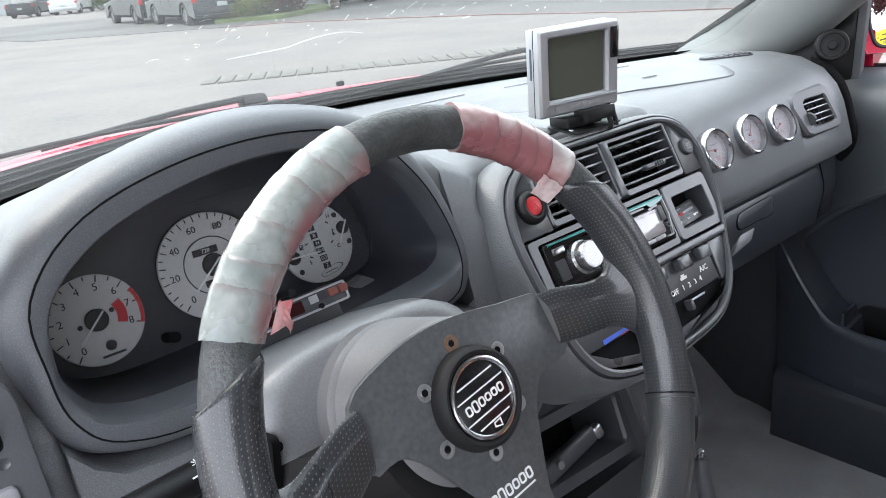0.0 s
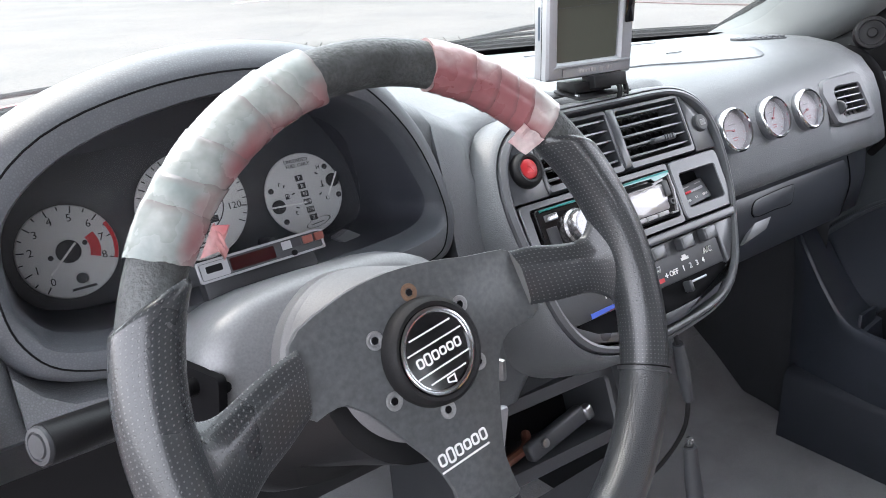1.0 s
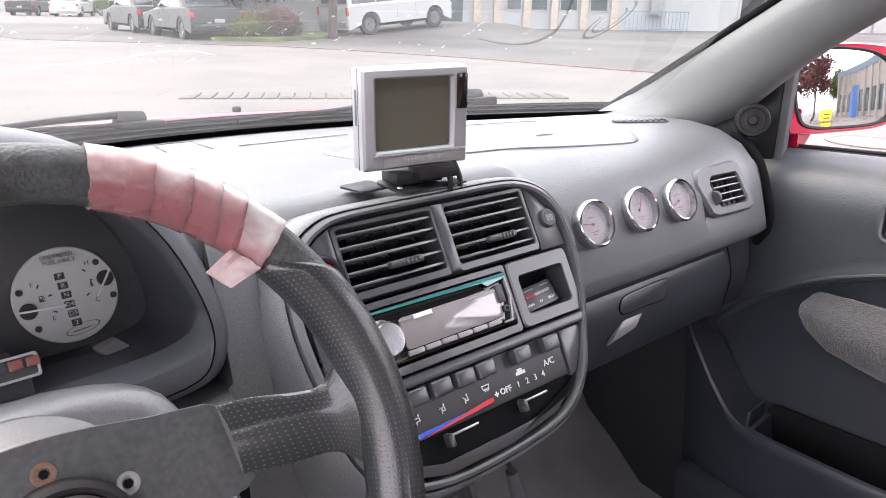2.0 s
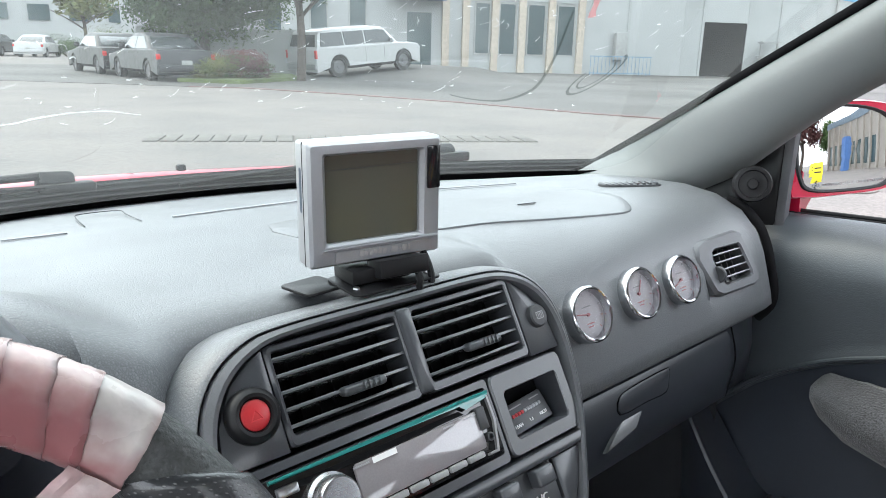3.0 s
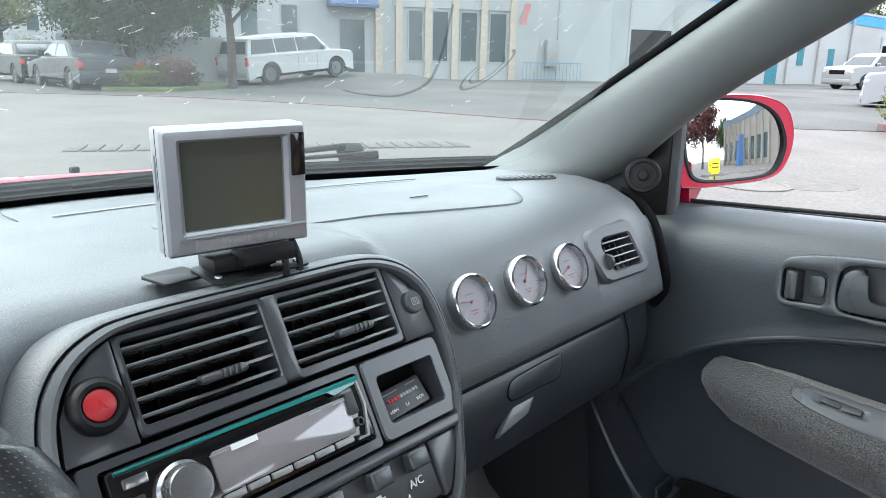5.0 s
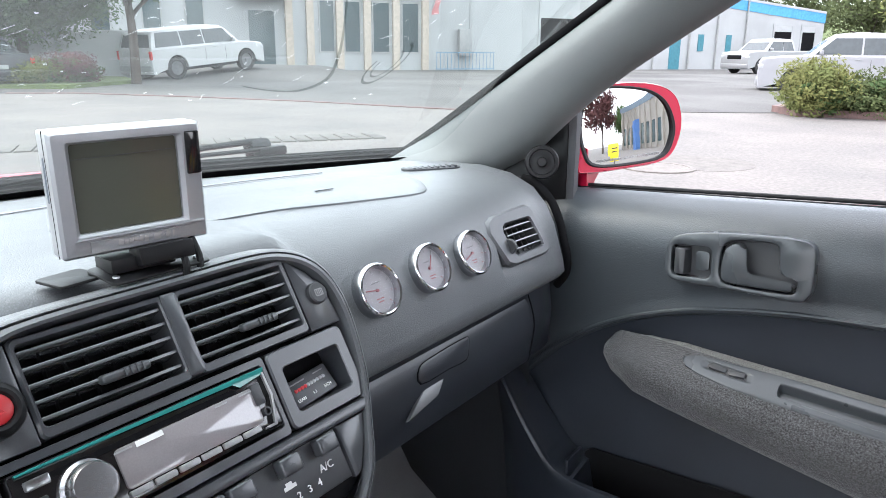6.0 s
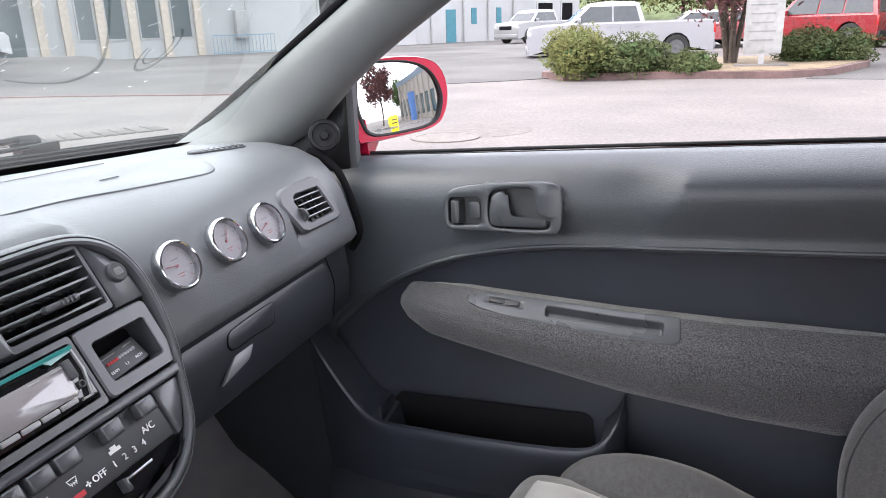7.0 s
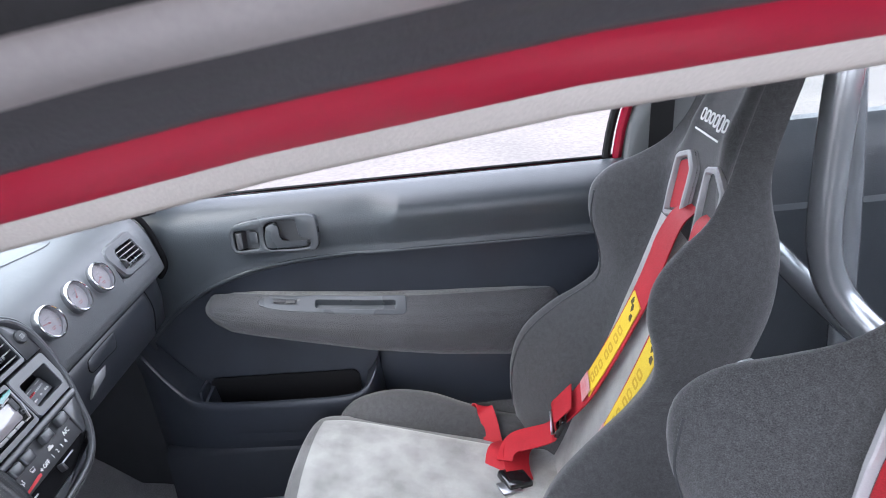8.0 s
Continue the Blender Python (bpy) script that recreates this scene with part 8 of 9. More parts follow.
window_dark = material("window_dark", (0.03, 0.055, 0.06), 0.08, grain=0, bump=0, blotch=0.1, blotch_scale=1)
door_teal = material("door_teal", (0.03, 0.15, 0.19), 0.5, grain=0.05, bump=0)
roller = material("roller", (0.33, 0.335, 0.335), 0.7, grain=0.02, grain_scale=20, bump=0.02, blotch=0.05, blotch_scale=0.5)
white_paint = material("white_paint", (0.36, 0.36, 0.365), 0.25, grain=0.01, bump=0, blotch=0.02, coat=0.5)
silver_paint = material("silver_paint", (0.20, 0.205, 0.21), 0.35, 0.2, grain=0.02, bump=0, blotch=0.02, coat=0.5)
grey_paint = material("grey_paint", (0.035, 0.037, 0.040), 0.4, 0.2, grain=0.02, bump=0, spec=0.3)
black_paint = material("black_paint", (0.012, 0.0125, 0.014), 0.4, grain=0.02, bump=0, spec=0.3)
red_car = material("red_car", (0.20, 0.010, 0.014), 0.28, grain=0.02, bump=0, coat=0.5)
truck_paint = material("truck_paint", (0.225, 0.225, 0.24), 0.35, grain=0.01, bump=0, blotch=0.02, coat=0.3)
rim_metal = material("rim_metal", (0.11, 0.11, 0.115), 0.5, 0.4, grain=0.1, bump=0)
tyre = material("tyre", (0.02, 0.02, 0.02), 0.85, grain=0.1, grain_scale=40, bump=0.1)
car_window = material("car_window", (0.035, 0.042, 0.045), 0.10, grain=0, bump=0, spec=0.5)
lamp_red = material("lamp_red", (0.45, 0.02, 0.02), 0.2, grain=0, bump=0)
lamp_clear = material("lamp_clear", (0.35, 0.36, 0.37), 0.1, grain=0, bump=0)
bark = material("bark", (0.060, 0.046, 0.036), 0.9, grain=0.4, grain_scale=30, bump=0.8, dist=0.02, blotch=0.2, blotch_scale=4)
leaf_green = material("leaf_green", (0.060, 0.076, 0.030), 0.85, spec=0.15, grain=0.3, grain_scale=6, bump=0, blotch=0.25, blotch_scale=1.5)
leaf_yellow = material("leaf_yellow", (0.100, 0.102, 0.034), 0.85, spec=0.15, grain=0.3, grain_scale=6, bump=0, blotch=0.25, blotch_scale=1.5, second=(0.09, 0.11, 0.04))
leaf_dark = material("leaf_dark", (0.060, 0.098, 0.038), 0.85, spec=0.15, grain=0.3, grain_scale=6, bump=0, blotch=0.25, blotch_scale=1.5)
leaf_plum = material("leaf_plum", (0.10, 0.045, 0.045), 0.85, spec=0.15, grain=0.3, grain_scale=6, bump=0, blotch=0.25, blotch_scale=1.5)
lawn = material("lawn", (0.085, 0.115, 0.035), 0.9, grain=0.4, grain_scale=30, bump=0.5, dist=0.02, blotch=0.25, blotch_scale=1.2)
dry_soil = material("dry_soil", (0.20, 0.15, 0.09), 0.95, grain=0.35, grain_scale=25, bump=0.5, dist=0.02, blotch=0.2, blotch_scale=2)
sign_grey = material("sign_grey", (0.27, 0.27, 0.265), 0.6, grain=0.05, bump=0)
sign_ink = material("sign_ink", (0.19, 0.19, 0.19), 0.6, grain=0.05, bump=0)
sign_yellow = material("sign_yellow", (0.75, 0.62, 0.02), 0.6, grain=0.03, bump=0)

ground = solo("ground", loft([[OUT @ Vector((x, y, 0)) for x in (-400, -60, -10, 0, 10, 60, 400)] for y in (-400, -60, -10, 0, 10, 60, 400)], False), concrete, "pale sun-bleached concrete yard", "ground", kind="structure")


def flat(name, pts, mat, h, label, category):
    bm = loft([[OUT @ Vector((x, y, h)) for x, y in pts], [OUT @ Vector((x, y, h - 0.3)) for x, y in pts]])
    return solo(name, bm, mat, label, category, kind="structure")


flat("road", [(8.0, 19.3), (9.1, 18.2), (10.2, 14.9), (10.9, 12.0), (11.25, 8.6), (11.7, 7.0), (13.1, 5.6), (14.1, 4.0), (14.9, 3.0), (40, 0.0), (57, 12.0), (24.0, 31.4), (6, 40), (3, 60), (1, 60), (4.0, 24)], asphalt, 0.012, "darker asphalt strip before the warehouse", "asphalt")
flat("side_road", [(14.3, -1.6), (19.4, -3.3), (60, -5.0), (60, -40), (14.0, -3.4)], asphalt, 0.010, "dark asphalt drive", "asphalt")
flat("kerb_strip", [(8.0, 19.4), (9.2, 18.25), (10.3, 14.95), (11.0, 12.0), (11.35, 8.65), (11.8, 7.08), (13.2, 5.68), (13.1, 5.52), (11.62, 6.95), (11.15, 8.6), (10.8, 12.0), (10.1, 14.85), (9.0, 18.15), (7.9, 19.2)], kerb_red, 0.02, "faded red gutter line", "kerb")
# speed hump: blocks of old asphalt across the yard
hump = thing("speed_hump", OUT @ Vector((5.0, 7.7, 0)), "worn low speed hump of dark blocks", "speed hump")
for k in range(25):
    u = k / 24
    a, b = Vector((3.0, 8.92, 0.004)), Vector((6.94, 6.51, 0.004))
    p = a.lerp(b, u)
    part("block", box((0.172, 0.62, 0.03), OUT @ Matrix.Translation(p) @ Matrix.Rotation(math.atan2(b.y - a.y, b.x - a.x), 4, "Z"), 0.015), material("hump_asphalt", (0.100, 0.093, 0.084), 0.9, grain=0.2, grain_scale=40, bump=0.3) if k == 0 else MATS["hump_asphalt"], hump)
cover = thing("manhole_cover", OUT @ Vector((6.7, 2.57, 0)), "round rusty manhole cover in the yard", "manhole cover")
part("ring", lathe([(0.36, 0.0), (0.36, 0.012), (0.31, 0.012), (0.305, 0.006), (0, 0.006)], OUT @ T(6.7, 2.57, 0), 36), material("cover_iron", (0.12, 0.105, 0.095), 0.8, grain=0.2, grain_scale=30, bump=0.3), cover)
part("patch", cyl(0.55, 0.003, OUT @ T(7.3, 2.35, 0), 28), material("patch_concrete", (0.112, 0.100, 0.092), 0.9, grain=0.15, grain_scale=30), cover)

# warehouse
FD = Vector((0.871, -0.492, 0))
FA = Vector((26.7, 30.0, 0))
FACE = OUT @ basis(FA, FD, (-0.492, -0.871, 0))      # x along the wall, y up, z out of it


def wall_h(s):
    return 6.3 - 0.08 * max(0, s - 10)


wh = thing("warehouse", FACE @ Vector((12, 0, -6)), "long white warehouse with a blue band and roller doors", "warehouse")
part("wall", loft([[FACE @ Vector((s, -1.0, z)) for s in (-16, 0, 10, 40)] + [FACE @ Vector((s, wall_h(s), z)) for s in (40, 10, 0, -16)] for z in (0, -14)]), wall_paint, wh)
part("blue_band", loft([[FACE @ Vector((s, y0, z)) for s, y0 in ((10.5, wall_h(10.5) - 0.50), (40.02, wall_h(40) - 0.62), (40.02, wall_h(40) + 0.05), (10.5, wall_h(10.5) + 0.05))] for z in (0.04, -0.02)]), blue_band, wh, "painted blue band")
part("roof", loft([[FACE @ Vector((s, wall_h(s) + 0.05, z)) for s in (-16, 0, 10, 40)] + [FACE @ Vector((s, wall_h(s) + 0.2, z)) for s in (40, 10, 0, -16)] for z in (0.08, -14)]), roller, wh)
for s0, s1 in ((1.83, 2.57), (3.19, 4.03), (4.81, 5.72), (6.52, 7.47), (-4.9, -4.1), (-6.9, -6.1), (-9.2, -8.4)):
    w_ = part("window", frame_slab([(s0 - 0.08, 0.92), (s1 + 0.08, 0.92), (s1 + 0.08, 3.66), (s0 - 0.08, 3.66)], [(s0, 1.0), (s1, 1.0), (s1, 3.58), (s0, 3.58)], 0.12, FACE @ T(0, 0, 0.05)), sign_grey, wh)
    part("pane", slab([(s0, 1.0), (s1, 1.0), (s1, 3.58), (s0, 3.58)], 0.02, FACE @ T(0, 0, 0.015)), window_dark, w_)
for s in (0.15, 1.26, 2.88, 4.42, 6.10, 7.85):
    part("pilaster", slab([(s - 0.19, -0.3), (s + 0.19, -0.3), (s + 0.19, 5.4), (s - 0.19, 5.4)], 0.3, FACE @ T(0, 0, 0.22)), beige_paint, wh, "beige pilaster")
part("header", slab([(0.9, 3.75), (8.0, 3.75), (8.0, 4.6), (0.9, 4.6)], 0.2, FACE @ T(0, 0, 0.10)), wall_paint, wh)
part("awning", loft([[FACE @ Vector((s, 3.6, 0.1)), FACE @ Vector((s, 4.9, 0.1)), FACE @ Vector((s, 3.7, 1.3)), FACE @ Vector((s, 3.55, 1.3))] for s in (-2.6, -0.1)]), material("awning_blue", (0.05, 0.08, 0.16), 0.8), wh, "dark blue awning")
part("entrance", slab([(-1.9, -0.2), (-0.6, -0.2), (-0.6, 3.0), (-1.9, 3.0)], 0.05, FACE @ T(0, 0, 0.03)), window_dark, wh)
for k, (s0, s1, zt, dark) in enumerate(((10.85, 14.2, 4.6, 0.0), (15.5, 18.3, 4.8, 3.05), (20.6, 22.9, 4.3, 0.0), (35.0, 36.7, 3.0, 2.6), (37.8, 39.1, 3.0, 2.6))):
    rd = part("roller_door", frame_slab([(s0 - 0.15, -0.3), (s1 + 0.15, -0.3), (s1 + 0.15, zt + 0.15), (s0 - 0.15, zt + 0.15)], [(s0, -0.3), (s1, -0.3), (s1, zt), (s0, zt)], 0.2, FACE @ T(0, 0, 0.06)), wall_paint, wh)
    n = 22
    for i in range(n):
        y0, y1 = max(dark, 0) + (zt - max(dark, 0)) * i / n, max(dark, 0) + (zt - max(dark, 0)) * (i + 0.97) / n
        part("slat", box((s1 - s0, y1 - y0, 0.03), FACE @ T((s0 + s1) / 2, (y0 + y1) / 2, 0.03)), roller, rd)
    # a black sheet stands in for the unlit inside of an open door
    if dark:
        part("opening", slab([(s0, -0.3), (s1, -0.3), (s1, dark), (s0, dark)], 0.01, FACE @ T(0, 0, 0.022)), black_void, rd)
part("service_door", slab([(25.6, -0.2), (26.5, -0.2), (26.5, 2.2), (25.6, 2.2)], 0.05, FACE @ T(0, 0, 0.04)), door_teal, wh, "teal service door")
for s in (28.0, 30.5):
    part("side_window", slab([(s, 1.2), (s + 0.5, 1.2), (s + 0.5, 2.3), (s, 2.3)], 0.05, FACE @ T(0, 0, 0.04)), door_teal, wh)
for s in (24.2, 27.2, 29.6, 32.2):
    part("downpipe", cyl(0.06, 5.0, FACE @ T(s, -0.2, 0.1) @ Matrix.Rotation(radians(-90), 4, "X"), 8), sign_grey, wh)
solo("meter_cabinet", box((0.7, 1.5, 0.35), FACE @ T(10.25, 1.55, 0.25), 0.03), sign_grey, "grey electric cabinet on the warehouse wall", "cabinet")
rail_blue = material("rail_blue", (0.14, 0.24, 0.33), 0.6, grain=0.05, bump=0)
rail = thing("handrail", FACE @ Vector((9.8, 0, 1.0)), "blue steel handrail before the warehouse", "handrail")
for k in range(17):
    part("bar", cyl(0.016, 1.05, FACE @ T(8.1 + 0.225 * k, -0.05, 1.2) @ Matrix.Rotation(radians(-90), 4, "X"), 6), rail_blue, rail)
for y in (0.10, 1.0):
    part("rail_bar", box((3.7, 0.05, 0.05), FACE @ T(9.9, y, 1.2)), rail_blue, rail)
shelf = thing("pallet_rack", FACE @ Vector((19.6, 0, 0.6)), "grey steel rack beside the roller door", "rack")
for s in (19.0, 20.1):
    part("post", box((0.08, 2.2, 0.08), FACE @ T(s, 1.0, 0.6)), sign_grey, shelf)
for y in (0.4, 1.2, 2.0):
    part("beam", box((1.2, 0.08, 0.5), FACE @ T(19.55, y, 0.6)), sign_grey, shelf)
flag = thing("flag", FACE @ Vector((8.2, 2.8, 0.6)), "small red and white flag on the wall", "flag")
part("pole", tube([FACE @ Vector((8.2, 3.3, 0.2)), FACE @ Vector((8.2, 4.2, 1.1))], 0.02, 6), sign_grey, flag)
part("cloth", loft([[FACE @ Vector((8.05 + 0.1 * math.sin(i), 4.1 - 0.22 * i, 1.0 - 0.05 * i)), FACE @ Vector((8.4 + 0.08 * math.sin(i + 1), 4.15 - 0.22 * i, 1.1 - 0.05 * i))] for i in range(6)], False), material("flag_red", (0.5, 0.2, 0.2), 0.8), flag)


# vehicles: x ahead, y to the left, z up, all from one plan
def vehicle(name, L, Wd, H, mat, m, label, style="suv", trim=None):
    """A parked vehicle: its sides are one outline with open wheel arches, its cabin a narrower hull with panes set in."""
    v = thing(name, (0, 0, 0), label, "vehicle", frame_m=m)
    f, r, gc = L / 2, -L / 2, 0.26 if style != "car" else 0.20
    plan = {"suv": ([(0.0, 0.36), (0.004, 0.50), (0.02, 0.560), (0.10, 0.595), (0.225, 0.615), (0.985, 0.615), (0.998, 0.56), (1.0, 0.28)],
                    [(0.225, 0.60), (0.325, 0.90), (0.365, 0.965), (0.50, 1.0), (0.82, 0.985), (0.93, 0.955), (0.955, 0.90), (0.985, 0.60)], 0.62),
            "pickup": ([(0.0, 0.36), (0.003, 0.54), (0.02, 0.600), (0.10, 0.630), (0.215, 0.645), (0.62, 0.645), (0.985, 0.655), (0.998, 0.62), (1.0, 0.28)],
                       [(0.215, 0.63), (0.315, 0.91), (0.35, 0.975), (0.44, 1.0), (0.57, 0.985), (0.60, 0.955), (0.632, 0.63)], 0.645),
            "car": ([(0.0, 0.32), (0.008, 0.46), (0.05, 0.52), (0.16, 0.575), (0.28, 0.625), (0.86, 0.660), (0.985, 0.640), (0.998, 0.56), (1.0, 0.26)],
                    [(0.28, 0.61), (0.42, 0.92), (0.47, 0.985), (0.55, 1.0), (0.66, 0.98), (0.72, 0.93), (0.86, 0.64)], 0.64)}[style]
    rw = 0.40 if style != "car" else 0.32
    belt = plan[2] * H
    wheels = (f - L * 0.175, r + L * 0.20)
    side = [(r + 0.02, gc)]
    for wx in reversed(wheels):
        side += [(wx - rw * 1.14 * math.cos(math.pi * k / 8), max(gc, rw + rw * 1.14 * math.sin(math.pi * k / 8))) for k in range(9)]
    side += [(f - 0.02, gc)] + [(f - L * a, H * b) for a, b in plan[0]]
    rings = []
    for y, q in ((-1.0, 0.0), (-1.0, 0.25), (-0.985, 0.7), (-0.93, 1.0), (0.0, 1.15), (0.93, 1.0), (0.985, 0.7), (1.0, 0.25), (1.0, 0.0)):
        rings.append([(x * (0.985 + 0.015 * min(q, 1.0)), y * (Wd / 2) * (1.0 if z < belt * 0.8 else 0.985), z + (0.05 * (q - 1.0) if z > belt * 0.85 else 0.0)) for x, z in side])
    part("body", loft(rings), mat, v, local=True, smooth=55)
    cab = [(f - L * a, H * b) for a, b in plan[1]]

    def half(z):
        return Wd / 2 - 0.03 - 0.17 * max(0.0, (z - belt) / (H - belt))
    rings = []
    for sg, drop in ((-1.0, 0.085), (-0.97, 0.035), (-0.90, 0.010), (0.0, 0.0), (0.90, 0.010), (0.97, 0.035), (1.0, 0.085)):
        rings.append([(x, sg * half(z), z - drop * max(0.0, (z - belt) / (H - belt))) for x, z in cab])
    part("cabin", loft(rings), mat, v, local=True, smooth=55)
    # panes between the pillars
    lo, hi = belt + 0.03, H * 0.905
    fx = [float(np.interp(z, (cab[0][1], cab[1][1]), (cab[0][0], cab[1][0]))) - 0.12 for z in (lo, hi)]
    rx = [float(np.interp(z, (cab[-1][1], cab[-2][1]), (cab[-1][0], cab[-2][0]))) + 0.12 for z in (lo, hi)]
    n = 3 if style == "suv" else 2
    for sg in (-1, 1):
        for k in range(n):
            quad = []
            for e, (za, zi) in (((k + 1) / n, (lo, 0)), (k / n, (lo, 0)), (k / n, (hi, 1)), ((k + 1) / n, (hi, 1))):
                mid_e = k / n + 0.5 / n
                e = mid_e + (e - mid_e) * 0.93
                straight = fx[1] + (rx[1] - fx[1]) * e
                edge = fx[zi] + (rx[zi] - fx[zi]) * e
                x = edge if (e < 0.2 or e > 0.8) else straight
                quad.append((x, sg * (half(za) + 0.004), za))
            part("side_window", loft([quad, [(x, y - sg * 0.02, z) for x, y, z in quad]]), car_window, v, local=True)
    for (xa, za), (xb, zb), nm in ((cab[0], cab[1], "windscreen"), (cab[-1], cab[-2], "rear_window")):
        d = 0.012 if nm == "windscreen" else -0.012
        q = [(xa + (xb - xa) * t + d, sg * (Wd / 2 - 0.16 - 0.12 * t), za + (zb - za) * t) for t, sg in ((0.14, -1), (0.14, 1), (0.92, 1), (0.92, -1))]
        part(nm, loft([q, [(x - d * 1.5, y, z) for x, y, z in q]]), car_window, v, local=True)
    part("underside", box((L * 0.94, Wd * 0.80, 0.42), T(0, 0, gc + 0.23), 0.05), black_void, v, local=True)
    for wx in wheels:
        for sg in (-1, 1):
            mm_ = Matrix.Translation((wx, sg * (Wd / 2 - 0.24), rw)) @ Matrix.Rotation(radians(-90 * sg), 4, "X")
            t = part("wheel", lathe([(rw * 0.62, 0.0), (rw * 0.97, 0.0), (rw, 0.02), (rw, 0.19), (rw * 0.95, 0.215), (rw * 0.66, 0.22), (rw * 0.62, 0.2)], mm_, 28), tyre, v, local=True)
            rim_ = part("rim", lathe([(rw * 0.66, 0.215), (rw * 0.60, 0.18), (rw * 0.2, 0.175), (rw * 0.16, 0.20), (0, 0.20)], mm_, 20), rim_metal, t, local=True)
            rim_["label"] = "metal wheel rim"
    for sg in (-1, 1):
        part("tail_light", box((0.07, 0.13, 0.30 if style != "car" else 0.16), T(r + 0.03, sg * (Wd / 2 - 0.055), belt * 0.80), 0.02), lamp_red, v, local=True)
        part("headlight", box((0.16, 0.26, 0.14), T(f - 0.07, sg * (Wd / 2 - 0.135), belt * 0.74), 0.03), lamp_clear, v, local=True)
        part("door_mirror", box((0.10, 0.18, 0.15), T(cab[0][0] - 0.38, sg * (Wd / 2 + 0.06), belt + 0.09), 0.03), mat, v, local=True)
        for k in ((0.37, 0.55) if style != "pickup" else (0.355, 0.50)):
            part("door_handle", box((0.16, 0.02, 0.03), T(f - L * (k + 0.09), sg * (Wd / 2 + 0.004), belt * 0.90), 0.008), trim or mat, v, local=True)
            part("door_gap", box((0.010, 0.006, belt * 0.46), T(f - L * k, sg * (Wd / 2 - 0.0005), belt * 0.67)), grey_paint, v, local=True)
    part("bumper", box((0.16, Wd * 0.94, 0.22), T(r + 0.03, 0, gc + 0.19), 0.05), trim or mat, v, local=True)
    part("front_bumper", box((0.16, Wd * 0.94, 0.24), T(f - 0.04, 0, gc + 0.16), 0.05), trim or mat, v, local=True)
    part("grille", box((0.05, Wd * 0.5, 0.22), T(f - 0.015, 0, belt * 0.72), 0.02), black_void, v, local=True)
    part("plate", box((0.02, 0.32, 0.12), T(r - 0.025, 0, belt * 0.62), 0.004), sign_grey, v, local=True)
    if style == "pickup":
        part("bed", frame_slab([(r + 0.08, -Wd / 2 + 0.06), (f - L * 0.64, -Wd / 2 + 0.06), (f - L * 0.64, Wd / 2 - 0.06), (r + 0.08, Wd / 2 - 0.06)], [(r + 0.16, -Wd / 2 + 0.14), (f - L * 0.655, -Wd / 2 + 0.14), (f - L * 0.655, Wd / 2 - 0.14), (r + 0.16, Wd / 2 - 0.14)], 0.1, T(0, 0, H * 0.662)), trim or mat, v, local=True)
    return v


def polar(az, dist):
    a = radians(az)
    return -0.3 + dist * math.sin(a), 0.1 + dist * math.cos(a)


sx_, sy_ = polar(35.6, 30.0)
flat_spot = put(sx_, sy_, 1.5)
on_ramp = flat_spot @ T(-1.5, 0, 0.02) @ Matrix.Rotation(radians(-5.0), 4, "Y") @ T(1.5, 0, 0)
ramp_rows = []
for x in (-3.2, -1.5, 1.0, 3.4, 4.6):
    h = max(0.0, (min(x, 3.4) + 1.6) * math.tan(radians(5.0)))
    ramp_rows.append([flat_spot @ Vector((x, y, z)) for y, z in ((-5.0 - 3 * h, -0.02), (-2.2, h + 0.012), (2.2, h + 0.012), (5.0 + 3 * h, -0.02))])
solo("drive_ramp", loft(ramp_rows, False), asphalt, "asphalt drive rising to the warehouse", "drive", kind="structure")
vehicle("suv_white", 5.1, 2.03, 1.82, white_paint, on_ramp, "white full-size sport utility parked by the warehouse", "suv", silver_paint)
tx_, ty_ = polar(83.4, 25.6)
vehicle("pickup_truck", 5.9, 2.03, 1.88, truck_paint, put(tx_, ty_, 104.0, -0.16), "silver-white crew cab pickup parked behind the bushes", "pickup", silver_paint)
rx_, ry_ = polar(97.3, 29.5)
vehicle("suv_red", 4.6, 1.85, 1.75, red_car, put(rx_, ry_, 52.0), "red sport utility parked behind the bushes", "suv", grey_paint)
cx_, cy_ = polar(21.4, 25.5)
vehicle("sedan_grey", 4.5, 1.75, 1.42, grey_paint, put(cx_, cy_, 88.0), "dark grey sedan parked at the kerb", "car")
cx_, cy_ = polar(18.2, 30.0)
vehicle("sedan_black", 4.5, 1.75, 1.42, black_paint, put(cx_, cy_, 88.0), "black sedan parked at the kerb", "car")
cx_, cy_ = polar(22.4, 33.0)
vehicle("van_grey", 4.8, 1.95, 1.75, grey_paint, put(cx_, cy_, 88.0), "grey van parked behind the sedans", "suv")
cx_, cy_ = polar(13.9, 58.0)
vehicle("sedan_white", 4.6, 1.8, 1.45, white_paint, put(cx_, cy_, 60.0), "white sedan far down the lane", "car")
cx_, cy_ = polar(11.4, 60.0)
vehicle("sedan_dark", 4.6, 1.8, 1.45, black_paint, put(cx_, cy_, 60.0), "dark sedan far down the lane", "car")
cx_, cy_ = polar(77.6, 46.0)
vehicle("pickup_silver", 5.6, 2.0, 1.9, silver_paint, put(cx_, cy_, 150.0), "silver pickup parked by the warehouse doors", "pickup")
cx_, cy_ = polar(88.8, 33.0)
vehicle("sedan_pale", 4.6, 1.8, 1.45, white_paint, put(cx_, cy_, 100.0), "white sedan parked beyond the truck", "car")
cx_, cy_ = polar(92.0, 31.0)
vehicle("sedan_red", 4.6, 1.8, 1.45, red_car, put(cx_, cy_, 100.0), "red sedan parked beyond the truck", "car")


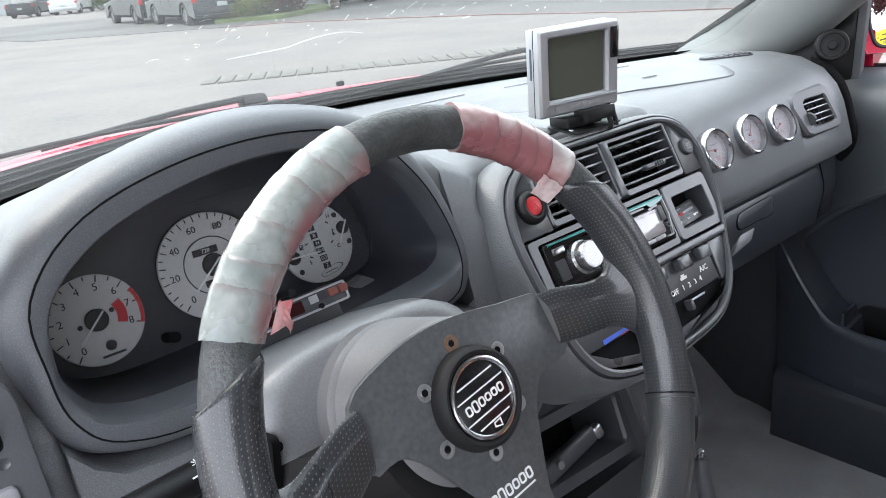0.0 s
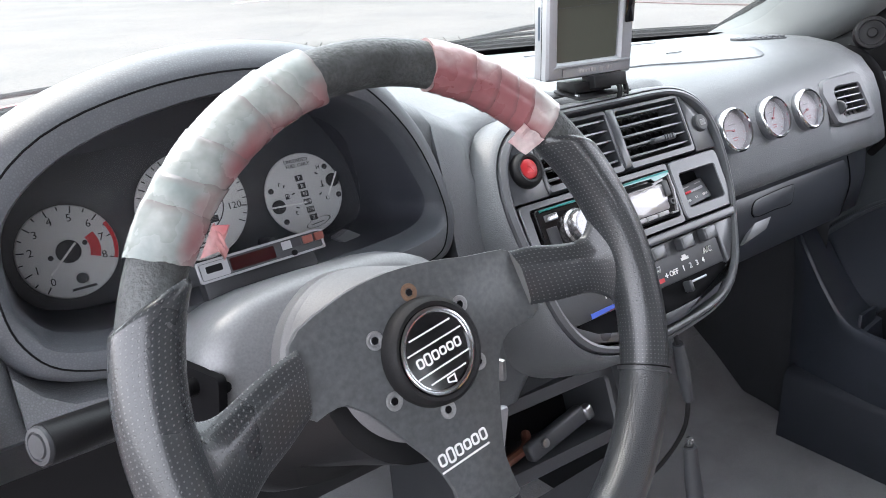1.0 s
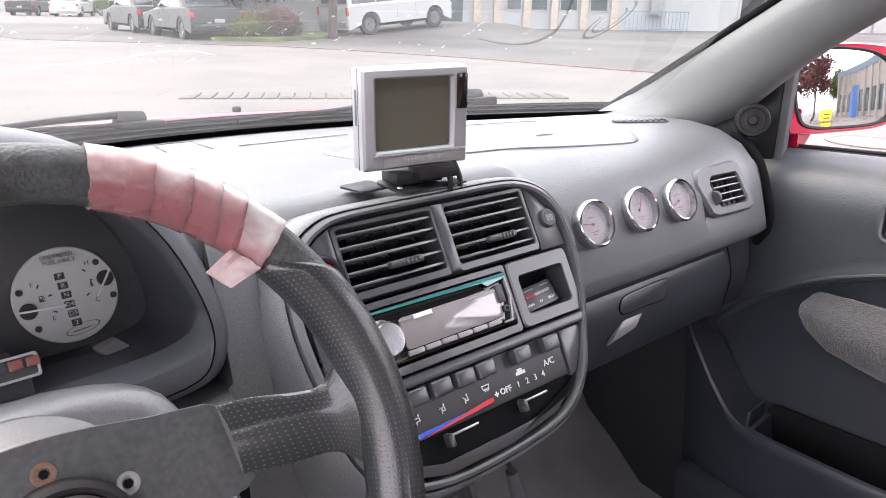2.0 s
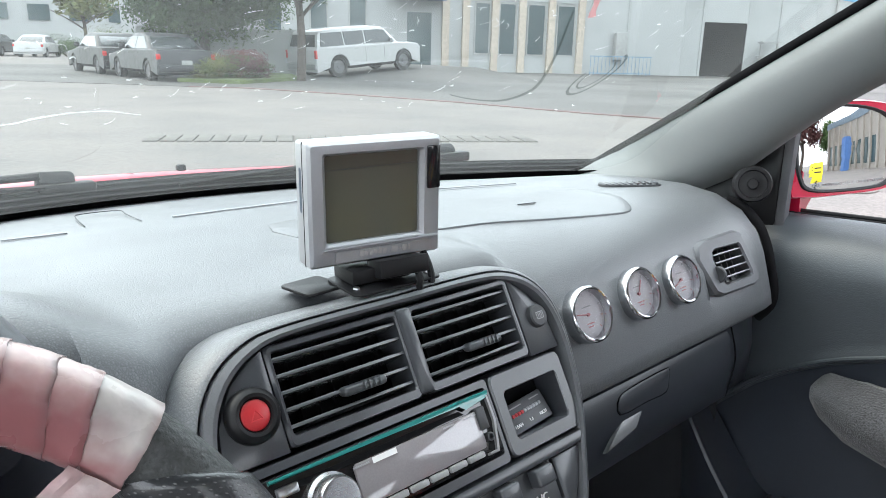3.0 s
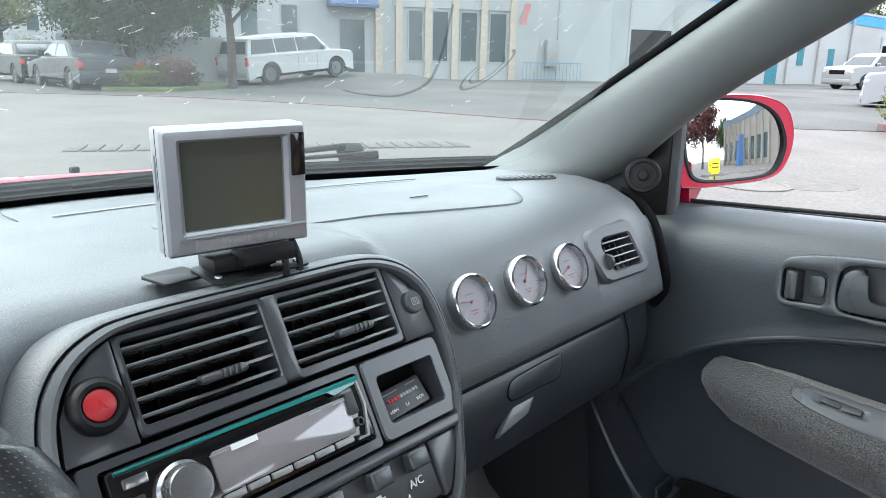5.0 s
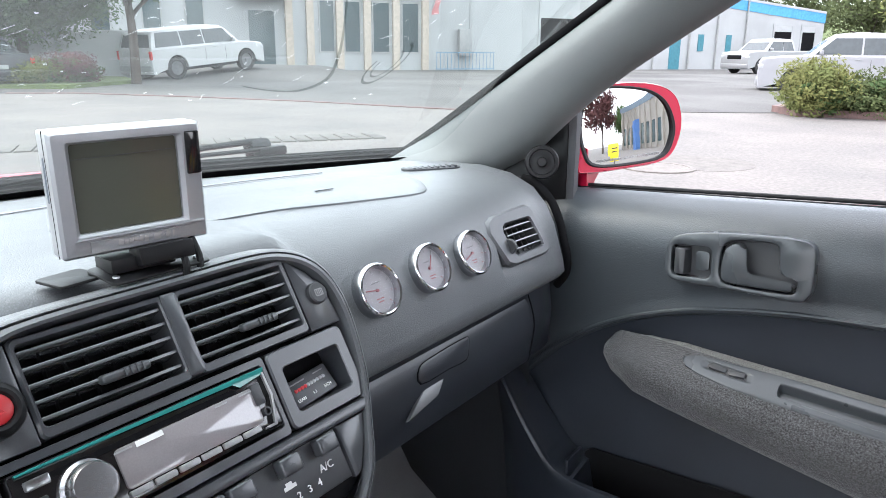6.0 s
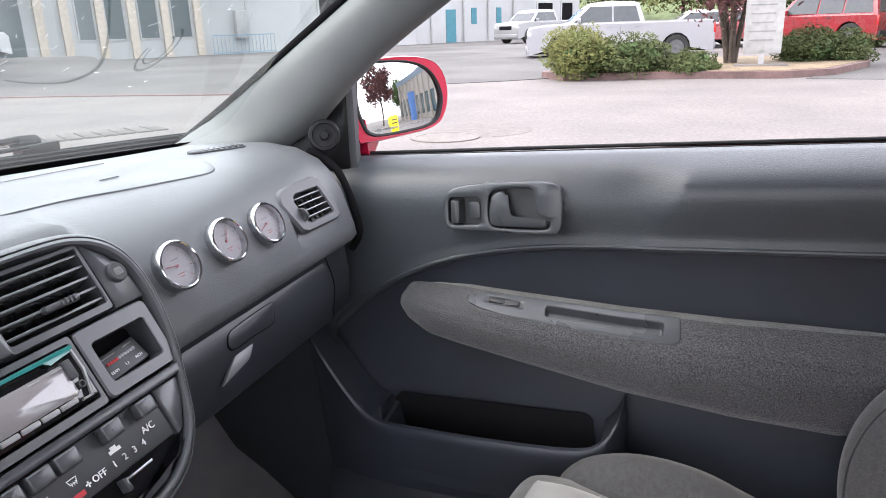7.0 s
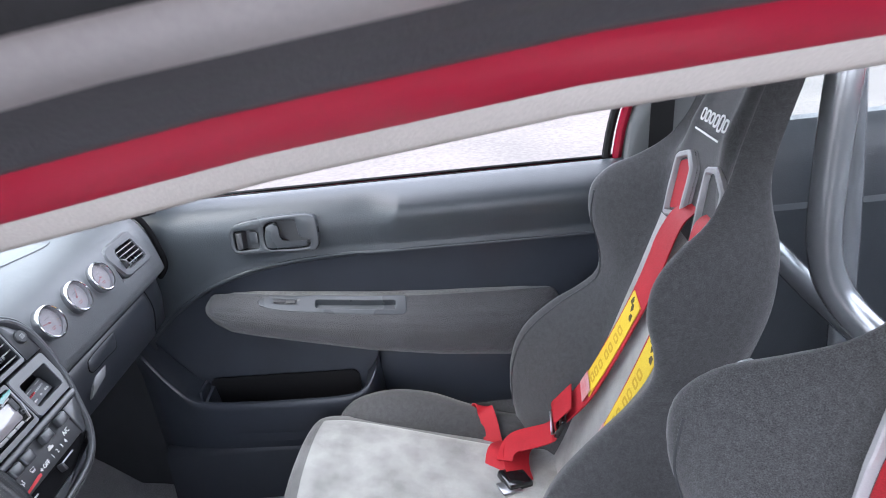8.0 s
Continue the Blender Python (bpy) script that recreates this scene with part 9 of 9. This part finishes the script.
# planting
def leaves(centre, radius, count, size, seed, squash=0.8, mat_normal=None, shell=0.55):
    """Many small leaves round uneven clumps."""
    rng = random.Random(seed)
    verts, faces = [], []
    clumps = []
    for _ in range(max(5, count // 160)):
        while True:
            p = Vector((rng.uniform(-1, 1), rng.uniform(-1, 1), rng.uniform(-1, 1)))
            if 0.2 < p.length < 1:
                break
        clumps.append((p * 0.75, rng.uniform(0.25, 0.5)))
    for _ in range(count):
        c, rr = clumps[rng.randrange(len(clumps))]
        d = Vector((rng.gauss(0, 1), rng.gauss(0, 1), rng.gauss(0, 1))).normalized() * rr * rng.uniform(shell, 1.0)
        p = c + d
        p = Vector((p.x * radius[0], p.y * radius[1], p.z * radius[2])) + Vector(centre)
        if p.z < centre[2] - radius[2] * squash:
            continue
        s = size * rng.uniform(0.6, 1.4)
        u = Vector((rng.gauss(0, 1), rng.gauss(0, 1), rng.gauss(0, 1))).normalized()
        w = u.orthogonal().normalized() * s * 0.5
        i = len(verts)
        verts += [p - u * s, p + w, p + u * s, p - w]
        faces.append((i, i + 1, i + 2, i + 3))
    return verts, faces


def leaf_part(name, vf, mat, parent, label=""):
    me = bpy.data.meshes.new(name)
    me.from_pydata([tuple(v) for v in vf[0]], [], vf[1])
    me.materials.append(mat)
    ob = new(name, me)
    ob.parent = parent
    if label:
        ob["label"] = label
    return ob


def bush(x, y, rx, ry, h, mat, seed, label, count=2600):
    b = thing("bush", (0, 0, 0), label, "bush", "bushes on the island", frame_m=put(x, y))
    leaf_part("foliage", leaves((0, 0, h * 0.5), (rx, ry, h * 0.55), count * 3, 0.032, seed, 0.9, shell=0.75), mat, b)
    leaf_part("inner_foliage", leaves((0, 0, h * 0.42), (rx * 0.8, ry * 0.8, h * 0.45), count, 0.06, seed + 50, 0.9, shell=0.1), leaf_dark, b)
    part("stems", join(*[tube([(0, 0, -0.05), (rx * 0.3 * math.cos(k), ry * 0.3 * math.sin(k), h * 0.3), (rx * 0.6 * math.cos(k), ry * 0.6 * math.sin(k), h * 0.6)], [0.03, 0.02, 0.01], 6, 3) for k in (0, 1.3, 2.6, 3.9, 5.2)]), bark, b, local=True)
    return b


def tree(x, y, h, crown, mat, seed, label, count=5000, leaf=0.13, trunk=0.16, mid=None, stems=0):
    t = thing("tree", (0, 0, 0), label, "tree", frame_m=put(x, y))
    rng = random.Random(seed)
    limbs = [tube([(0, 0, -0.1), (0.05, 0.02, h * 0.25), (0.0, 0.08, h * 0.5), (0.1, 0.0, h * 0.8)], [trunk, trunk * 0.8, trunk * 0.6, trunk * 0.2], 10, 4)]
    for k in range(stems):
        a = 2.4 * k + 0.7
        limbs.append(tube([(0.05 * math.cos(a), 0.05 * math.sin(a), -0.1), (0.16 * math.cos(a), 0.16 * math.sin(a), h * 0.12), (0.35 * math.cos(a), 0.35 * math.sin(a), h * 0.28), (0.8 * math.cos(a), 0.8 * math.sin(a), h * 0.5)], [trunk * 0.8, trunk * 0.7, trunk * 0.5, trunk * 0.2], 8, 4))
    for k in range(9):
        a, z = rng.uniform(0, 6.28), h * rng.uniform(0.28, 0.65)
        r = crown[0] * rng.uniform(0.5, 0.9)
        limbs.append(tube([(0, 0.05, z), (r * 0.4 * math.cos(a), r * 0.4 * math.sin(a), z + h * 0.10), (r * math.cos(a), r * math.sin(a), z + h * 0.22)], [trunk * 0.45, trunk * 0.28, trunk * 0.1], 7, 4))
    part("trunk", join(*limbs), bark, t, local=True)
    leaf_part("crown", leaves((0, 0, mid or h - crown[2] * 0.8), crown, count, leaf, seed, 1.0, shell=0.35), mat, t)
    return t


island = flat("planting_island", [(14.35, 2.75), (14.55, 2.0), (14.7, 0.2), (14.6, -1.2), (15.2, -2.0), (17.5, -3.0), (20.5, -3.3), (20.0, 0.0), (17.0, 3.0), (15.0, 3.2)], dry_soil, 0.14, "dry soil island with a red kerb", "planting bed")
flat("island_kerb", [(14.20, 2.75), (14.40, 2.0), (14.55, 0.2), (14.45, -1.25), (15.1, -2.15), (17.5, -3.15), (20.6, -3.45), (20.2, 0.0), (17.1, 3.15), (15.0, 3.35)], kerb_red, 0.13, "faded red painted kerb", "kerb")
bx, by = polar(80.8, 15.0)
bush(bx, by, 0.85, 0.8, 0.98, leaf_yellow, 11, "yellow-green rounded shrub on the island", 3200)
bx, by = polar(84.6, 15.2)
bush(bx, by, 0.90, 0.8, 0.82, leaf_green, 12, "green rounded shrub on the island", 3200)
bx, by = polar(88.9, 15.4)
bush(bx, by, 0.70, 0.6, 0.52, leaf_green, 13, "low green shrub on the island", 2200)
bx, by = polar(96.3, 18.2)
bush(bx, by, 0.9, 0.8, 0.85, leaf_green, 14, "green shrub behind the sign", 2600)
bx, by = polar(98.8, 18.6)
bush(bx, by, 0.8, 0.8, 0.75, leaf_green, 15, "green shrub at the island's end", 2200)
bx, by = polar(91.6, 17.4)
tree(bx, by, 5.2, (2.1, 2.1, 1.9), leaf_plum, 21, "plum-leaved tree with several thin stems on the island", 14000, 0.06, 0.085, 2.75, 4)
bx, by = polar(78.0, 78.0)
tree(bx, by, 8.0, (5, 5, 3.4), leaf_green, 22, "green tree behind the parked cars", 9000, 0.16, 0.2)
for k, (az, dist, hh) in enumerate(((83.5, 74.0, 7.5), (88.0, 70.0, 7.0), (93.0, 66.0, 6.5), (98.0, 62.0, 6.5), (103.0, 60.0, 6.5))):
    bx, by = polar(az, dist)
    tree(bx, by, hh, (6, 6, 3.0), (leaf_green, leaf_yellow, leaf_green, leaf_dark, leaf_green)[k], 23 + k, "broad green tree on the far bank", 9000, 0.17, 0.2)
bx, by = polar(31.4, 25.2)
tree(bx, by, 6.2, (2.8, 2.8, 2.2), leaf_dark, 31, "dark-leaved tree on the lawn", 48000, 0.085, 0.16, 4.7)
bx, by = polar(24.5, 29.0)
tree(bx, by, 6.0, (3.6, 3.6, 2.6), leaf_dark, 32, "dark-leaved tree over the parked cars", 64000, 0.085, 0.20, 3.6)
bx, by = polar(16.8, 62.0)
tree(bx, by, 6.5, (3.4, 3.4, 2.4), leaf_yellow, 33, "young yellow-green tree far down the lane", 3600, 0.2, 0.16)
bx, by = polar(18.5, 56.0)
bush(bx, by, 2.0, 1.6, 2.2, leaf_yellow, 16, "rounded yellow-green hedge shrub", 2600)
bx, by = polar(15.6, 60.0)
bush(bx, by, 2.2, 1.6, 1.5, leaf_dark, 17, "dark green hedge shrub by the lane", 2200)
bx, by = polar(27.2, 24.2)
bush(bx, by, 1.1, 0.9, 1.0, leaf_plum, 18, "brownish shrub on the lawn", 2600)
bx, by = polar(25.2, 24.0)
bush(bx, by, 1.0, 0.8, 0.8, leaf_yellow, 19, "yellow-green shrub on the lawn", 2600)
flat("lawn", [(8.6, 21.6), (9.8, 20.0), (12.9, 21.8), (14.2, 24.6), (13.5, 26.5), (9.8, 24.0)], lawn, 0.12, "small green lawn by the drive", "lawn")
solo("garden_wall", loft([[put(*polar(az, 29.5), 0, z).translation for az in (20.0, 24.0, 28.0, 31.0)] + [put(*polar(az, 29.8), 0, z).translation for az in (31.0, 28.0, 24.0, 20.0)] for z in (0, 1.7)]), wall_paint, "low pale wall behind the lawn", "wall")

# sign on the island
sgn = thing("sign_board", OUT @ Vector((*polar(93.6, 16.4), 0.14)), "grey painted sign board on a short post", "sign")
SG = OUT @ basis((*polar(93.6, 16.4), 0), (0.06, -1, 0), (-1, -0.06, 0))
part("board", slab(rounded(0.72, 1.10, 0.02, 3, 0, 0.92), 0.06, SG, 0.01), sign_grey, sgn)
for k in range(5):
    part("line_bar", box((0.5 - 0.05 * (k % 3), 0.028, 0.004), SG @ T(-0.03, 1.32 - 0.17 * k, 0.003)), sign_ink, sgn)
part("post", box((0.10, 0.5, 0.06), SG @ T(0, 0.2, -0.03)), sign_grey, sgn)
part("base", box((1.0, 0.10, 0.4), SG @ T(0, 0.12, -0.03), 0.02), concrete, sgn)

# far background: low buildings and a wooded bank that close the view, and the buildings that the mirror shows behind
far = thing("far_building", put(*polar(13.0, 85.0)).translation, "pale low building at the lane's end", "building")
FB = put(*polar(13.0, 85.0), -13.0)
part("wall", box((30, 10, 7.5), FB @ T(0, 0, 3.2)), wall_paint, far)
for k in range(8):
    part("window", box((1.8, 0.2, 1.4), FB @ T(-12 + 3.4 * k, -5.05, 3.6)), window_dark, far)
part("roof", box((31, 11, 0.4), FB @ T(0, 0, 7.1)), beige_paint, far)
bank = solo("wooded_bank", loft([[OUT @ Vector((*polar(az, d), h + 0.8 * math.sin(az * 1.7))) for az in range(66, 130, 4)] for d, h in ((75, -1.0), (85, 2.5), (100, 5.0), (130, 7.5))], False), lawn, "green wooded bank behind the car park", "bank", kind="structure")
rear = thing("rear_building", put(27.0, -24.0).translation, "long grey building with rows of windows", "building")
RB = put(27.0, -24.0, -90.0)
rear_wall = material("rear_wall", (0.25, 0.235, 0.215), 0.85, grain=0.05, grain_scale=3, bump=0.1, blotch=0.08, blotch_scale=0.4)
part("wall", box((36, 10, 6.0), RB @ T(0, 0, 2.6)), rear_wall, rear)
part("band", box((36.2, 10.2, 0.7), RB @ T(0, 0, 5.4)), material("rear_band", (0.12, 0.16, 0.20), 0.8, grain=0.05, grain_scale=3, bump=0.05), rear)
for k in range(19):
    part("pilaster", box((0.4, 0.5, 5.0), RB @ T(-17.1 + 1.9 * k, -5.1, 2.5)), rear_wall, rear)
for k in range(18):
    if k % 5 != 4:
        part("window", box((1.2, 0.3, 2.3), RB @ T(-16.15 + 1.9 * k, -4.95, 1.7)), window_dark, rear)
part("signboard", box((2.6, 0.2, 1.5), RB @ T(-6.0, -5.3, 5.6)), sign_yellow, rear, "yellow board near the roof")
part("blue_post", box((0.9, 0.9, 3.2), RB @ T(7.0, -7.5, 1.6)), material("post_blue", (0.05, 0.13, 0.33), 0.7, grain=0.05, bump=0), rear, "blue entrance post")
for (x, y) in ((7.2, -13.5), (9.8, -20.0), (13.5, -29.0)):
    ys_ = thing("yellow_sign", put(x, y).translation, "yellow sandwich board sign in the yard", "sign", "yellow signs")
    part("board", box((0.6, 0.06, 0.85), put(x, y, 20) @ T(0, 0, 0.62), 0.01), sign_yellow, ys_)
    for z in (0.80, 0.62):
        part("text_bar", box((0.42, 0.008, 0.06), put(x, y, 20) @ T(0, 0.036, z)), dark_print, ys_)
    part("leg", box((0.06, 0.4, 0.3), put(x, y, 20) @ T(0, 0, 0.12)), dark_print, ys_)
bx, by = polar(157.0, 42.0)
tree(bx, by, 8.0, (3.4, 3.4, 3.0), leaf_plum, 41, "dark tree in the yard behind the car", 4000, 0.2, 0.2)
bx, by = polar(152.0, 58.0)
tree(bx, by, 7.0, (3.4, 3.4, 2.6), leaf_dark, 42, "green tree in the yard behind the car", 4000, 0.2, 0.2)
